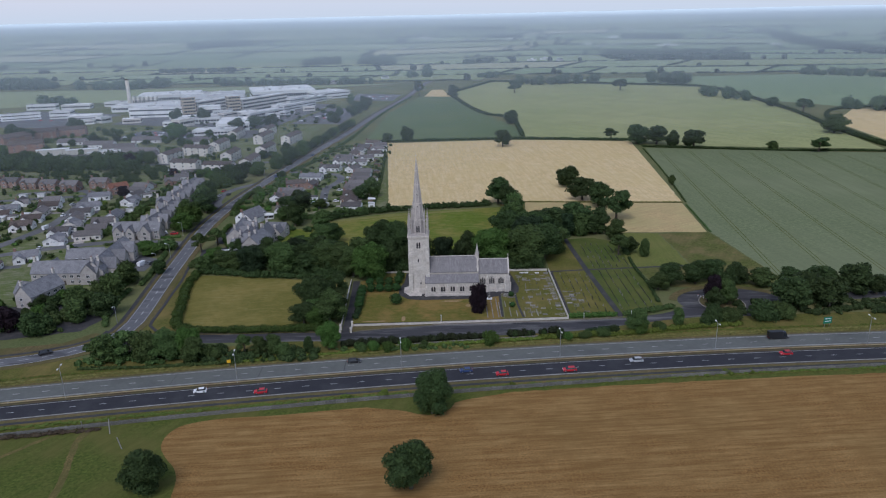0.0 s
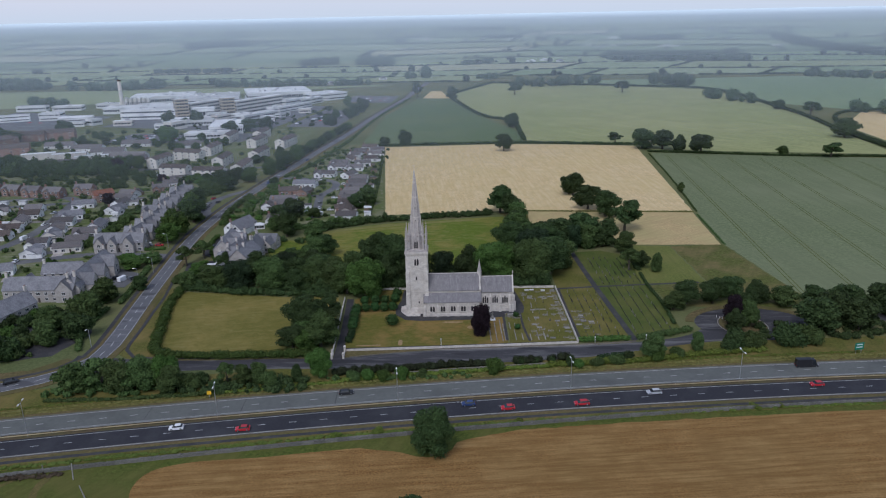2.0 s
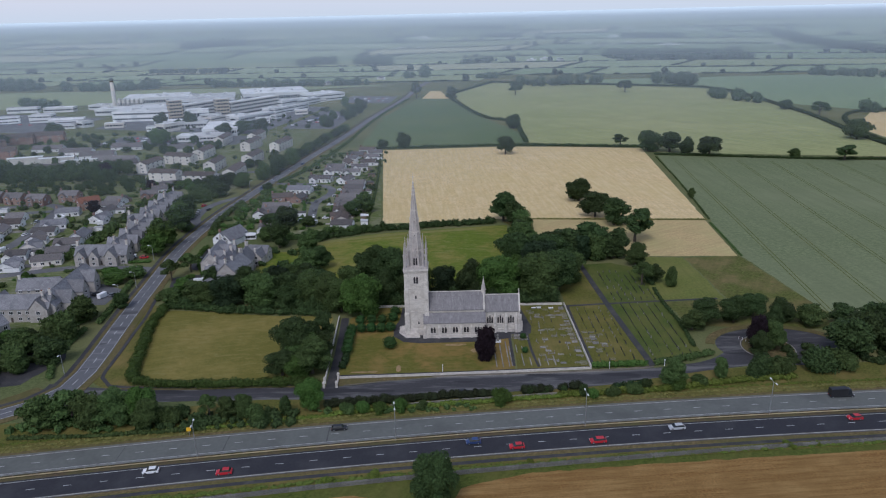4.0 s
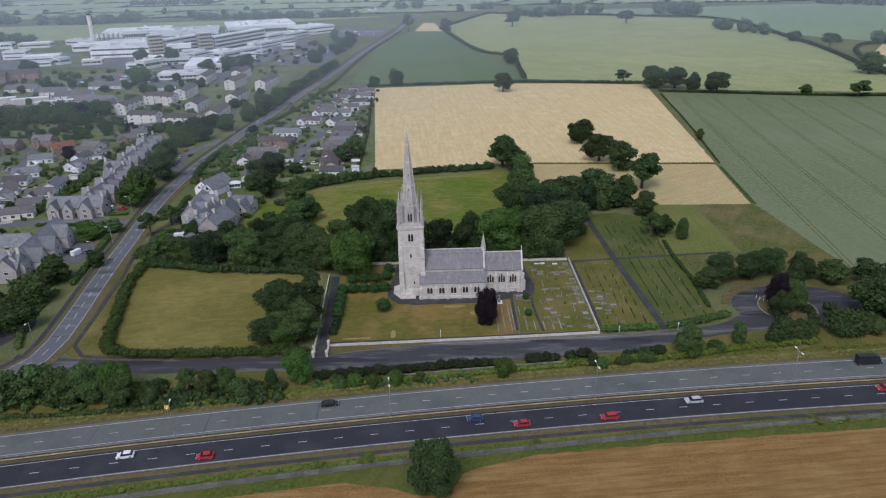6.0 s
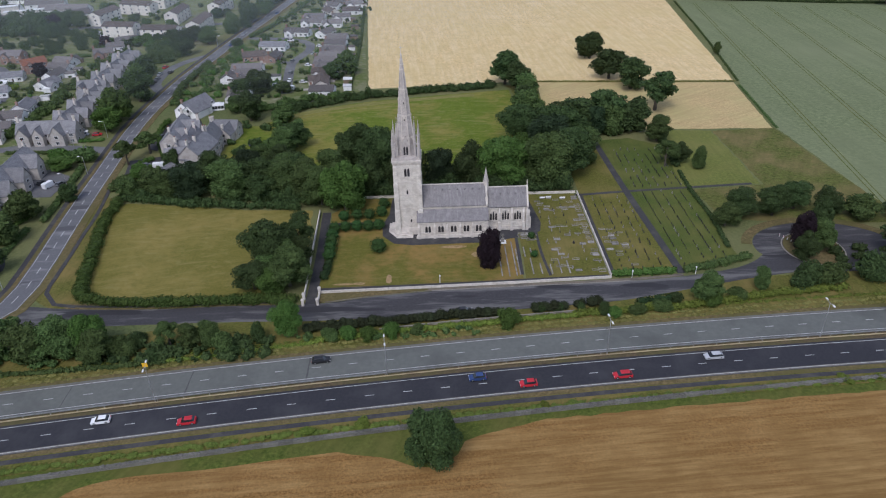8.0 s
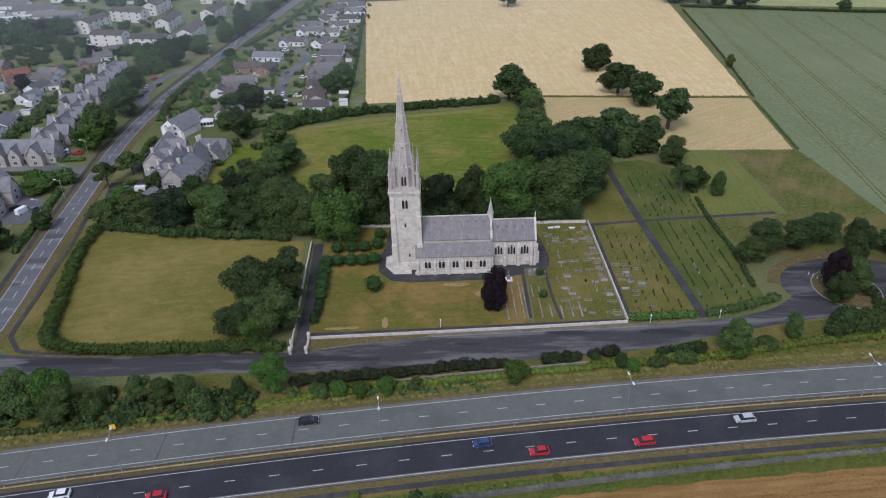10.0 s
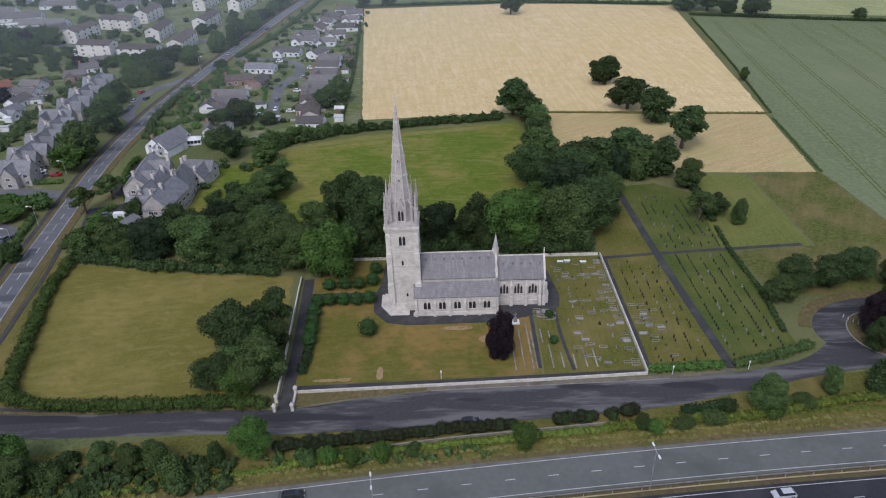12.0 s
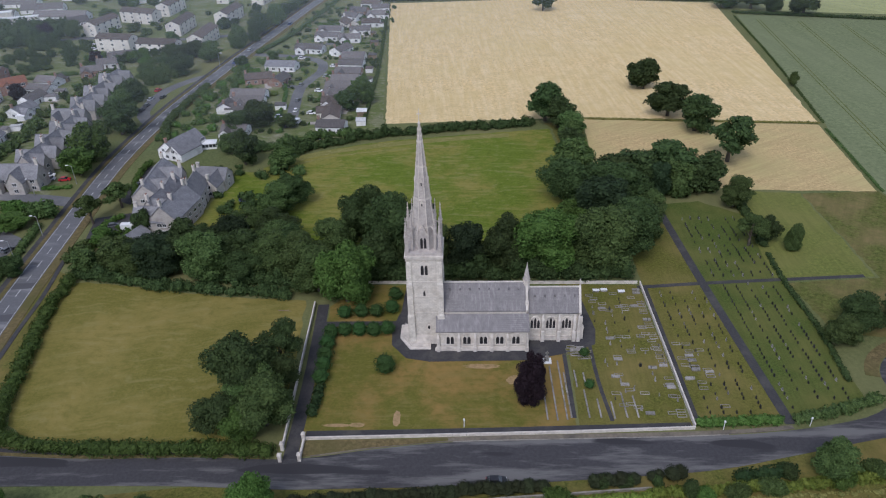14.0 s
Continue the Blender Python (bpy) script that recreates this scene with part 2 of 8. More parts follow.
MAT = {
    "track": crop("trodden_dry_grass", (0.22, 0.165, 0.065), (0.12, 0.1, 0.035), (0.1, 0.1, 0.03), 0, 1.0, 0.4, 0.15, 2.0),
    "dry_earth": surface("bare_dry_earth", (0.3, 0.2, 0.1), (0.36, 0.25, 0.13), 1.5, (0.2, 0.15, 0.06), 0.6, 0.95, 0.3),
    "ground": crop("rough_grass", (0.13, 0.15, 0.06), (0.095, 0.12, 0.045), (0.19, 0.18, 0.08), 10, 4, 0.2, 0.01),
    "verge": crop("verge_grass", (0.142, 0.136, 0.034), (0.068, 0.086, 0.019), (0.205, 0.157, 0.055), 0, 3, 0.3, 0.08, 1.6),
    "dry_verge": crop("dry_verge_grass", (0.18, 0.137, 0.068), (0.115, 0.093, 0.042), (0.105, 0.1, 0.036), 0, 3, 0.2, 0.06),
    "verge_lush": crop("field_edge_grass", (0.105, 0.127, 0.027), (0.056, 0.082, 0.015), (0.125, 0.12, 0.034), 30, 2, 0.3, 0.06, 1.0),
    "stubble": crop("brown_stubble", (0.27, 0.145, 0.047), (0.15, 0.08, 0.025), (0.2, 0.115, 0.038), 86, 1.5, 0.6, 0.025, 1.6, (0.4, 0.26, 0.105)),
    "straw": crop("pale_straw_stubble", (0.66, 0.495, 0.255), (0.57, 0.425, 0.21), (0.59, 0.45, 0.215), -4, 2.2, 0.55, 0.02, 0.6, (0.74, 0.61, 0.37)),
    "straw_dull": crop("dull_straw_stubble", (0.55, 0.41, 0.205), (0.47, 0.345, 0.165), (0.47, 0.395, 0.18), 60, 2.0, 0.4, 0.03),
    "wheat": crop("green_wheat", (0.18, 0.21, 0.107), (0.155, 0.184, 0.092), (0.2, 0.224, 0.122), -5, 5, 0.25, 0.008, 0.5),
    "pale_crop": crop("pale_green_crop", (0.295, 0.32, 0.14), (0.245, 0.28, 0.115), (0.33, 0.335, 0.16), -35, 4, 0.5, 0.006, 0.3, (0.45, 0.44, 0.2)),
    "pasture": crop("green_pasture", (0.13, 0.18, 0.08), (0.11, 0.155, 0.066), (0.16, 0.195, 0.092), 20, 6, 0.2, 0.008, 0.3),
    # distance haze painted into the colour: paler copies of crops for far fields
    "hazed_green": crop("distant_green_pasture", (0.225, 0.295, 0.16), (0.19, 0.255, 0.135), (0.26, 0.32, 0.175), 20, 6, 0.2, 0.004, 0.1),
    "hazed_pale": crop("distant_pale_crop", (0.3, 0.355, 0.2), (0.26, 0.315, 0.17), (0.33, 0.375, 0.22), -30, 8, 0.2, 0.004, 0.1),
    "hazed_olive": crop("distant_olive_grass", (0.29, 0.33, 0.17), (0.25, 0.29, 0.14), (0.32, 0.35, 0.19), 50, 8, 0.2, 0.004, 0.1),
    "hazed_straw": crop("distant_straw_field", (0.42, 0.42, 0.27), (0.38, 0.38, 0.24), (0.4, 0.4, 0.26), 10, 8, 0.2, 0.004, 0.1),
    "worn": sward("worn_meadow_grass", (0.25, 0.225, 0.085), (0.14, 0.15, 0.036), (0.2, 0.185, 0.06), (0.33, 0.29, 0.14), 0.1, 30),
    "meadow": sward("meadow_grass", (0.155, 0.195, 0.026), (0.072, 0.11, 0.012), (0.25, 0.21, 0.058), (0.25, 0.235, 0.095), 0.03, -58, 0.8),
    "rough": crop("rough_tussock_grass", (0.125, 0.138, 0.036), (0.07, 0.088, 0.02), (0.2, 0.155, 0.068), 30, 2.5, 0.3, 0.07, 0.8),
    "dry_paddock": sward("dry_paddock_grass", (0.19, 0.165, 0.042), (0.125, 0.118, 0.026), (0.245, 0.195, 0.06), (0.25, 0.215, 0.085), 0.028, 35, 0.8),
    "lawn": sward("parched_lawn", (0.15, 0.138, 0.03), (0.1, 0.104, 0.02), (0.27, 0.17, 0.058), (0.21, 0.165, 0.06), 0.045, 88, 0.85),
    "cemetery": crop("cemetery_grass", (0.135, 0.132, 0.03), (0.088, 0.096, 0.02), (0.2, 0.162, 0.055), 2, 1.0, 0.25, 0.06, 1.5),
    "garden": sward("garden_ground", (0.15, 0.178, 0.06), (0.08, 0.108, 0.034), (0.24, 0.225, 0.15), (0.33, 0.305, 0.25), 0.06, 12, 0.6),
    "cemetery_green": crop("greener_cemetery_grass", (0.088, 0.116, 0.027), (0.056, 0.084, 0.018), (0.135, 0.137, 0.04), 2, 1.0, 0.25, 0.06, 1.8),
    "allotment": crop("light_mown_grass", (0.16, 0.178, 0.045), (0.125, 0.147, 0.036), (0.18, 0.18, 0.055), 0, 1.5, 0.3, 0.04),
    "asphalt": surface("dark_asphalt", (0.028, 0.028, 0.034), (0.036, 0.036, 0.042), 1.5, (0.05, 0.05, 0.055), 0.08, 0.85, 0.2),
    "concrete_road": surface("grey_worn_concrete_road", (0.122, 0.128, 0.117), (0.143, 0.148, 0.135), 0.8, (0.097, 0.101, 0.093), 0.06, 0.9, 0.2),
    "lane": None,
    "town_road": surface("grey_town_asphalt", (0.11, 0.11, 0.115), (0.14, 0.14, 0.143), 0.9, (0.19, 0.187, 0.183), 0.05, 0.9, 0.2),
    "path": surface("dark_tarmac_path", (0.04, 0.039, 0.042), (0.055, 0.053, 0.055), 2.0, (0.08, 0.075, 0.07), 0.2, 0.9, 0.2),
    "pavement": surface("worn_pavement", (0.15, 0.13, 0.1), (0.2, 0.17, 0.13), 1.5, (0.1, 0.088, 0.074), 0.2, 0.9, 0.2),
    "drive": surface("pale_paving", (0.33, 0.3, 0.27), (0.42, 0.385, 0.35), 1.2, (0.24, 0.21, 0.185), 0.3, 0.9, 0.2, 0, 0.25),
    "kerb": surface("kerb_stone", (0.24, 0.22, 0.185), (0.3, 0.275, 0.24), 2.0, (0.15, 0.135, 0.11), 0.3),
    "joint": surface("dark_joint_tarmac", (0.07, 0.073, 0.069), (0.085, 0.088, 0.083), 1.5, (0.105, 0.11, 0.1), 1.2, 0.9, 0.2),
    "median": crop("dirt_and_dry_grass", (0.14, 0.105, 0.065), (0.085, 0.066, 0.04), (0.11, 0.105, 0.045), 0, 2.0, 0.25, 0.12, 1.5),
    "grit": surface("gritty_road_edge", (0.13, 0.122, 0.11), (0.18, 0.17, 0.152), 2.0, (0.1, 0.092, 0.08), 0.3, 0.95, 0.3),
    "paint": surface("worn_road_paint", (0.5, 0.5, 0.48), (0.6, 0.6, 0.58), 2.0, (0.32, 0.32, 0.31), 0.5, 0.7, 0.0),
    "limestone": coursed("pale_limestone", (0.68, 0.63, 0.56), (0.58, 0.54, 0.485), (0.42, 0.39, 0.345), 0.9, 0.42, (0.39, 0.345, 0.295), 0.85, 0.04),
    "trim": surface("dressed_limestone", (0.64, 0.59, 0.53), (0.56, 0.51, 0.46), 1.2, (0.42, 0.385, 0.345), 0.35, 0.85, 0.3),
    "spire": coursed("weathered_limestone", (0.52, 0.47, 0.43), (0.45, 0.41, 0.38), (0.36, 0.33, 0.31), 0.8, 0.4, (0.3, 0.27, 0.255), 0.85, 0.03),
    "slate": coursed("grey_slate", (0.195, 0.183, 0.183), (0.235, 0.22, 0.218), (0.125, 0.118, 0.12), 0.5, 0.3, (0.14, 0.13, 0.132), 0.6, 0.05, 0.5),
    "house_slate": coursed("blue_grey_slate", (0.205, 0.203, 0.212), (0.25, 0.246, 0.253), (0.13, 0.13, 0.14), 0.4, 0.25, (0.11, 0.11, 0.12), 0.6, 0.2),
    "dark_tile": coursed("dark_concrete_tile", (0.135, 0.124, 0.122), (0.17, 0.156, 0.152), (0.07, 0.064, 0.063), 0.35, 0.3, (0.17, 0.152, 0.14), 0.8, 0.35),
    "brown_tile": coursed("brown_concrete_tile", (0.12, 0.095, 0.083), (0.15, 0.12, 0.105), (0.06, 0.05, 0.045), 0.35, 0.3, (0.07, 0.06, 0.055), 0.8, 0.25),
    "red_tile": coursed("red_clay_tile", (0.22, 0.085, 0.05), (0.27, 0.11, 0.065), (0.12, 0.06, 0.04), 0.35, 0.3, (0.16, 0.07, 0.05), 0.8, 0.2),
    "stone": coursed("grey_rubble_stone", (0.52, 0.48, 0.44), (0.44, 0.4, 0.37), (0.5, 0.47, 0.43), 0.5, 0.25, (0.3, 0.275, 0.25), 0.9, 0.15),
    "brick": coursed("red_brick", (0.24, 0.1, 0.07), (0.3, 0.13, 0.09), (0.3, 0.26, 0.22), 0.23, 0.08, (0.19, 0.085, 0.065), 0.9, 0.15),
    "buff": coursed("buff_brick", (0.42, 0.33, 0.22), (0.48, 0.38, 0.26), (0.4, 0.36, 0.3), 0.23, 0.08, (0.36, 0.29, 0.2), 0.9, 0.1),
    "white_wall": surface("white_render", (0.78, 0.77, 0.76), (0.84, 0.83, 0.82), 0.8, (0.55, 0.54, 0.52), 0.25, 0.85, 0.15, 0, 0.12),
    "cream_wall": surface("cream_pebbledash", (0.66, 0.62, 0.56), (0.72, 0.68, 0.62), 1.0, (0.55, 0.51, 0.46), 0.2, 0.9, 0.2, 0, 0.06),
    "white_panel": surface("white_metal_panel", (0.72, 0.72, 0.7), (0.8, 0.8, 0.78), 0.5, (0.55, 0.56, 0.56), 0.06, 0.6, 0.1, 0, 0.16),
    "flat_roof": surface("pale_flat_roof", (0.64, 0.635, 0.62), (0.74, 0.735, 0.72), 0.4, (0.46, 0.455, 0.44), 0.03, 0.9, 0.1, 0, 0.3),
    "glass": surface("window_glass", (0.02, 0.023, 0.028), (0.03, 0.034, 0.04), 0.5, None, 0.1, 0.12, 0.0, 0, 0.2, 0.6),
    "lead_glass": surface("dark_leaded_glass", (0.018, 0.018, 0.022), (0.03, 0.03, 0.034), 4.0, None, 0.1, 0.3, 0.1, 0, 0, 0.5),
    "upvc": surface("white_window_frame", (0.72, 0.72, 0.72), (0.76, 0.76, 0.76), 1.0, None, 0.1, 0.5, 0.0),
    "wood": surface("weathered_wood", (0.19, 0.14, 0.09), (0.25, 0.19, 0.13), 4.0, (0.15, 0.12, 0.09), 0.5, 0.8, 0.3, 0, 0.2),
    "dark_door": surface("dark_painted_door", (0.06, 0.045, 0.04), (0.08, 0.06, 0.05), 3.0, None, 0.1, 0.6, 0.1, 0, 0.4),
    "bark": surface("tree_bark", (0.075, 0.06, 0.045), (0.11, 0.09, 0.07), 4.0, (0.06, 0.06, 0.045), 0.6, 0.95, 0.8),
    "steel": surface("galvanised_steel", (0.42, 0.43, 0.44), (0.5, 0.51, 0.52), 3.0, (0.36, 0.34, 0.31), 0.4, 0.5, 0.1, 0.7),
    "rail": surface("rust_stained_barrier_steel", (0.4, 0.32, 0.18), (0.47, 0.38, 0.23), 1.0, (0.28, 0.21, 0.13), 0.2, 0.6, 0.1, 0.0),
    "field_wall": coursed("lichened_field_stone", (0.2, 0.19, 0.172), (0.14, 0.134, 0.122), (0.075, 0.072, 0.066), 0.5, 0.22, (0.12, 0.122, 0.095), 0.95, 0.18),
    "grave_dark": surface("dark_polished_granite", (0.02, 0.02, 0.022), (0.035, 0.035, 0.037), 6.0, None, 0.1, 0.35, 0.0, 0, 0.4),
    "grave_pale": surface("weathered_grave_stone", (0.23, 0.217, 0.2), (0.32, 0.302, 0.28), 3.0, (0.14, 0.135, 0.11), 0.9, 0.85, 0.3, 0, 0.25),
    "tufts": leaves("dry_tall_grass", (0.1, 0.1, 0.03), (0.17, 0.15, 0.05)),
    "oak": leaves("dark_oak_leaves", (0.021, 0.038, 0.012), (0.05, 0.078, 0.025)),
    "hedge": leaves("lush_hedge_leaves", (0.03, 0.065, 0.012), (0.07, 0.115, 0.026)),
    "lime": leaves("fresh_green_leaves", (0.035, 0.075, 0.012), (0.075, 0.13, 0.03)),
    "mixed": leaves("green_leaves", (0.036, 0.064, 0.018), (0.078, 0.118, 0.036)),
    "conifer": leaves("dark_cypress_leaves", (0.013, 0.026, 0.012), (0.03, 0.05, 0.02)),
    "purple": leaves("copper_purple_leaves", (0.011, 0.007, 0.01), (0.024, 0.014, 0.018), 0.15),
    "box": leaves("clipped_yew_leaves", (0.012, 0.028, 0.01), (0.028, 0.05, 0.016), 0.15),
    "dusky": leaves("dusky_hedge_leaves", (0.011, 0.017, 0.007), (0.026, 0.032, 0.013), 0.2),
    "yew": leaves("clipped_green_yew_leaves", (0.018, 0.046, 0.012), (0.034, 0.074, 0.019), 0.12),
    # lighter, bluer leaves for far woods: haze put into the colour
    "hazed_wood": leaves("woodland_leaves", (0.036, 0.062, 0.03), (0.07, 0.105, 0.052), 0.15),
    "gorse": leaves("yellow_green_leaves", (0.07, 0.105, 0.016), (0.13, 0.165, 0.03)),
    "weeds": leaves("lush_weeds", (0.07, 0.105, 0.018), (0.12, 0.165, 0.033)),
    "burnt": leaves("dead_brown_weeds", (0.04, 0.028, 0.018), (0.075, 0.055, 0.035)),
}


def worn_tarmac(name, dark, mid, pale, turn=0, wheel=()):
    """Old tarmac: mottled dark, worn pale in long patches with ragged edges, a few blacker repairs."""
    m, nt, ln, bsdf = nodes_of(name)
    pos = nt.new("ShaderNodeNewGeometry").outputs["Position"]
    drawn = nt.new("ShaderNodeMapping")
    drawn.inputs["Rotation"].default_value = (0, 0, radians(turn))
    drawn.inputs["Scale"].default_value = (0.16, 1.0, 1.0)
    ln.new(pos, drawn.inputs["Vector"])
    grain = noise_of(nt, ln, pos, 1.4, 8.0, 0.75)
    col = blend(nt, ln, ramp(nt, ln, grain, 0.36, 0.64), dark, mid)
    patch = noise_of(nt, ln, drawn.outputs[0], 0.3, 9.0, 0.68)
    for y0, slope, w in wheel:
        flat = nt.new("ShaderNodeVectorMath")
        flat.operation = "DOT_PRODUCT"
        flat.inputs[1].default_value = (-slope / w, 1 / w, 0)
        ln.new(pos, flat.inputs[0])
        for op, v in (("SUBTRACT", y0 / w), ("ABSOLUTE", 0), ("SUBTRACT", 1.0), ("MULTIPLY", -0.17), ("MAXIMUM", 0.0)):
            n = nt.new("ShaderNodeMath")
            n.operation = op
            n.inputs[1].default_value = v
            ln.new(flat.outputs["Value"] if op == "SUBTRACT" and v == y0 / w else last, n.inputs[0])
            last = n.outputs[0]
        n = nt.new("ShaderNodeMath")
        ln.new(patch, n.inputs[0])
        ln.new(last, n.inputs[1])
        patch = n.outputs[0]
    col = blend(nt, ln, ramp(nt, ln, patch, 0.52, 0.66), col, pale)
    mend = noise_of(nt, ln, drawn.outputs[0], 0.17, 2.0, 0.4)
    col = blend(nt, ln, ramp(nt, ln, mend, 0.6, 0.615), col, tuple(v * 0.75 for v in dark))
    ln.new(col, bsdf.inputs["Base Color"])
    bsdf.inputs["Roughness"].default_value = 0.8
    b = put(nt, "ShaderNodeBump", Strength=0.25, Distance=0.02)
    ln.new(grain, b.inputs["Height"])
    ln.new(b.outputs[0], bsdf.inputs["Normal"])
    return m


MAT["main_tarmac"] = worn_tarmac("worn_main_road_asphalt", (0.1, 0.1, 0.107), (0.135, 0.135, 0.142), (0.215, 0.213, 0.215), 90)
MAT["lane"] = worn_tarmac("patched_grey_asphalt", (0.036, 0.034, 0.037), (0.054, 0.051, 0.054), (0.135, 0.13, 0.125), 3, ((-41.1, 0.05, 2.2), (-32.3, 0.045, 1.6)))

# ---- geometry helpers ----
class Shape:
    """Points and faces of one mesh."""

    def __init__(self):
        self.v, self.f = [], []

    def add(self, verts, faces):
        n = len(self.v)
        self.v += [tuple(p) for p in verts]
        self.f += [tuple(i + n for i in fc) for fc in faces]
        return self

    def box(self, x0, x1, y0, y1, z0, z1):
        return self.add([(x0, y0, z0), (x1, y0, z0), (x1, y1, z0), (x0, y1, z0), (x0, y0, z1), (x1, y0, z1), (x1, y1, z1), (x0, y1, z1)],
                        [(0, 3, 2, 1), (4, 5, 6, 7), (0, 1, 5, 4), (1, 2, 6, 5), (2, 3, 7, 6), (3, 0, 4, 7)])

    def prism(self, poly, z0, z1, top=1.0, centre=None):
        """An upright prism on a plan, or a frustum when top is not 1."""
        n = len(poly)
        cx, cy = centre or (sum(p[0] for p in poly) / n, sum(p[1] for p in poly) / n)
        up = [(cx + (x - cx) * top, cy + (y - cy) * top, z1) for x, y in poly]
        return self.add([(x, y, z0) for x, y in poly] + up,
                        [tuple(range(n - 1, -1, -1)), tuple(range(n, 2 * n))] + [(i, (i + 1) % n, n + (i + 1) % n, n + i) for i in range(n)])

    def tube(self, p0, p1, r0, r1, n=6):
        p0, p1 = Vector(p0), Vector(p1)
        q = (p1 - p0).to_track_quat("Z", "Y")
        ring = [Vector((math.cos(2 * math.pi * i / n), math.sin(2 * math.pi * i / n), 0)) for i in range(n)]
        return self.add([p0 + q @ (c * r0) for c in ring] + [p1 + q @ (c * r1) for c in ring],
                        [tuple(range(n - 1, -1, -1)), tuple(range(n, 2 * n))] + [(i, (i + 1) % n, n + (i + 1) % n, n + i) for i in range(n)])

    def profile(self, pts, y0, y1, axis="y"):
        """A cross-section in x and z, drawn out along y (or along x)."""
        n = len(pts)
        w = (lambda s, d, z: (s, d, z)) if axis == "y" else (lambda s, d, z: (d, s, z))
        return self.add([w(s, y0, z) for s, z in pts] + [w(s, y1, z) for s, z in pts],
                        [tuple(range(n)), tuple(range(2 * n - 1, n - 1, -1))] + [(i, n + i, n + (i + 1) % n, (i + 1) % n) for i in range(n)])

    def mesh(self, name, material):
        me = bpy.data.meshes.new(name)
        me.from_pydata(self.v, [], self.f)
        me.materials.append(material)
        bm = bmesh.new()
        bm.from_mesh(me)
        bmesh.ops.recalc_face_normals(bm, faces=bm.faces[:])
        bm.to_mesh(me)
        bm.free()
        return me


def part(name, shape, material, parent, label=""):
    """One mesh object under a thing or under a part."""
    ob = new(name, shape if isinstance(shape, bpy.types.Mesh) else shape.mesh(name, MAT[material]))
    ob.parent = parent
    return tagged(ob, label)


def thing(name, m, label, category, group="", kind=""):
    """An Empty at the base of a thing, for its parts."""
    ob = new(name)
    ob.empty_display_size = 0.5
    ob.matrix_basis = m
    return tagged(ob, label, category, group, kind)


def solid(name, shape, material, label, category, kind="", group=""):
    ob = new(name, shape.mesh(name, MAT[material]))
    return tagged(ob, label, category, group, kind)


def curve(pts, step=4.0):
    """A smooth line through the points."""
    p = [np.array(q, float) for q in pts]
    p = [2 * p[0] - p[1]] + p + [2 * p[-1] - p[-2]]
    out = []
    for a0, a1, a2, a3 in zip(p, p[1:], p[2:], p[3:]):
        n = max(1, int(np.linalg.norm(a2 - a1) / step))
        for i in range(n):
            t = i / n
            out.append(0.5 * (2 * a1 + (a2 - a0) * t + (2 * a0 - 5 * a1 + 4 * a2 - a3) * t * t + (3 * a1 - a0 - 3 * a2 + a3) * t ** 3))
    return out + [p[-2]]


def beside(line, d):
    """The line moved d metres to its left."""
    out = []
    for i, q in enumerate(line):
        t = line[min(i + 1, len(line) - 1)] - line[max(i - 1, 0)]
        t = t / (np.linalg.norm(t) + 1e-9)
        out.append(q + d * np.array((-t[1], t[0])))
    return out


def ribbon(shape, left, right, z0, z1):
    """A slab between two lines, from z0 up to z1."""
    n = len(left)
    vs = []
    for a_, b_ in zip(left, right):
        vs += [(a_[0], a_[1], z1), (b_[0], b_[1], z1), (a_[0], a_[1], z0), (b_[0], b_[1], z0)]
    fs = [(0, 2, 3, 1), (4 * n - 4, 4 * n - 3, 4 * n - 1, 4 * n - 2)]
    for i in range(n - 1):
        k = 4 * i
        fs += [(k, k + 1, k + 5, k + 4), (k + 2, k + 6, k + 7, k + 3), (k, k + 4, k + 6, k + 2), (k + 1, k + 3, k + 7, k + 5)]
    return shape.add(vs, fs)


def along(line, step, start=0.0):
    """Places and headings at even steps along a line."""
    out, left = [], start
    for p, q in zip(line, line[1:]):
        d = np.linalg.norm(q - p)
        while left <= d:
            w = p + (q - p) * (left / (d + 1e-9))
            out.append((w[0], w[1], math.degrees(math.atan2(q[1] - p[1], q[0] - p[0]))))
            left += step
        left -= d
    return out


def field(poly, z, material, label, name="field"):
    """A field or lawn on a plan, with a slightly ragged edge."""
    s, out = Shape(), []
    for p, q in zip(poly, poly[1:] + poly[:1]):
        d = math.hypot(q[0] - p[0], q[1] - p[1])
        n = max(1, int(d / 2.5)) if d < 500 and max(abs(p[0]), abs(q[0])) < 260 else 1
        for i in range(n):
            x, y = p[0] + (q[0] - p[0]) * i / n, p[1] + (q[1] - p[1]) * i / n
            k = 0.7 if n > 1 else 0.0
            out.append((x + k * noise.noise(Vector((x * 0.35, y * 0.35, 2.0))), y + k * noise.noise(Vector((x * 0.35, y * 0.35, 9.0)))))
    s.add([(x, y, z) for x, y in out], [tuple(range(len(out)))])
    return solid(name, s, material, label, "field", "structure")


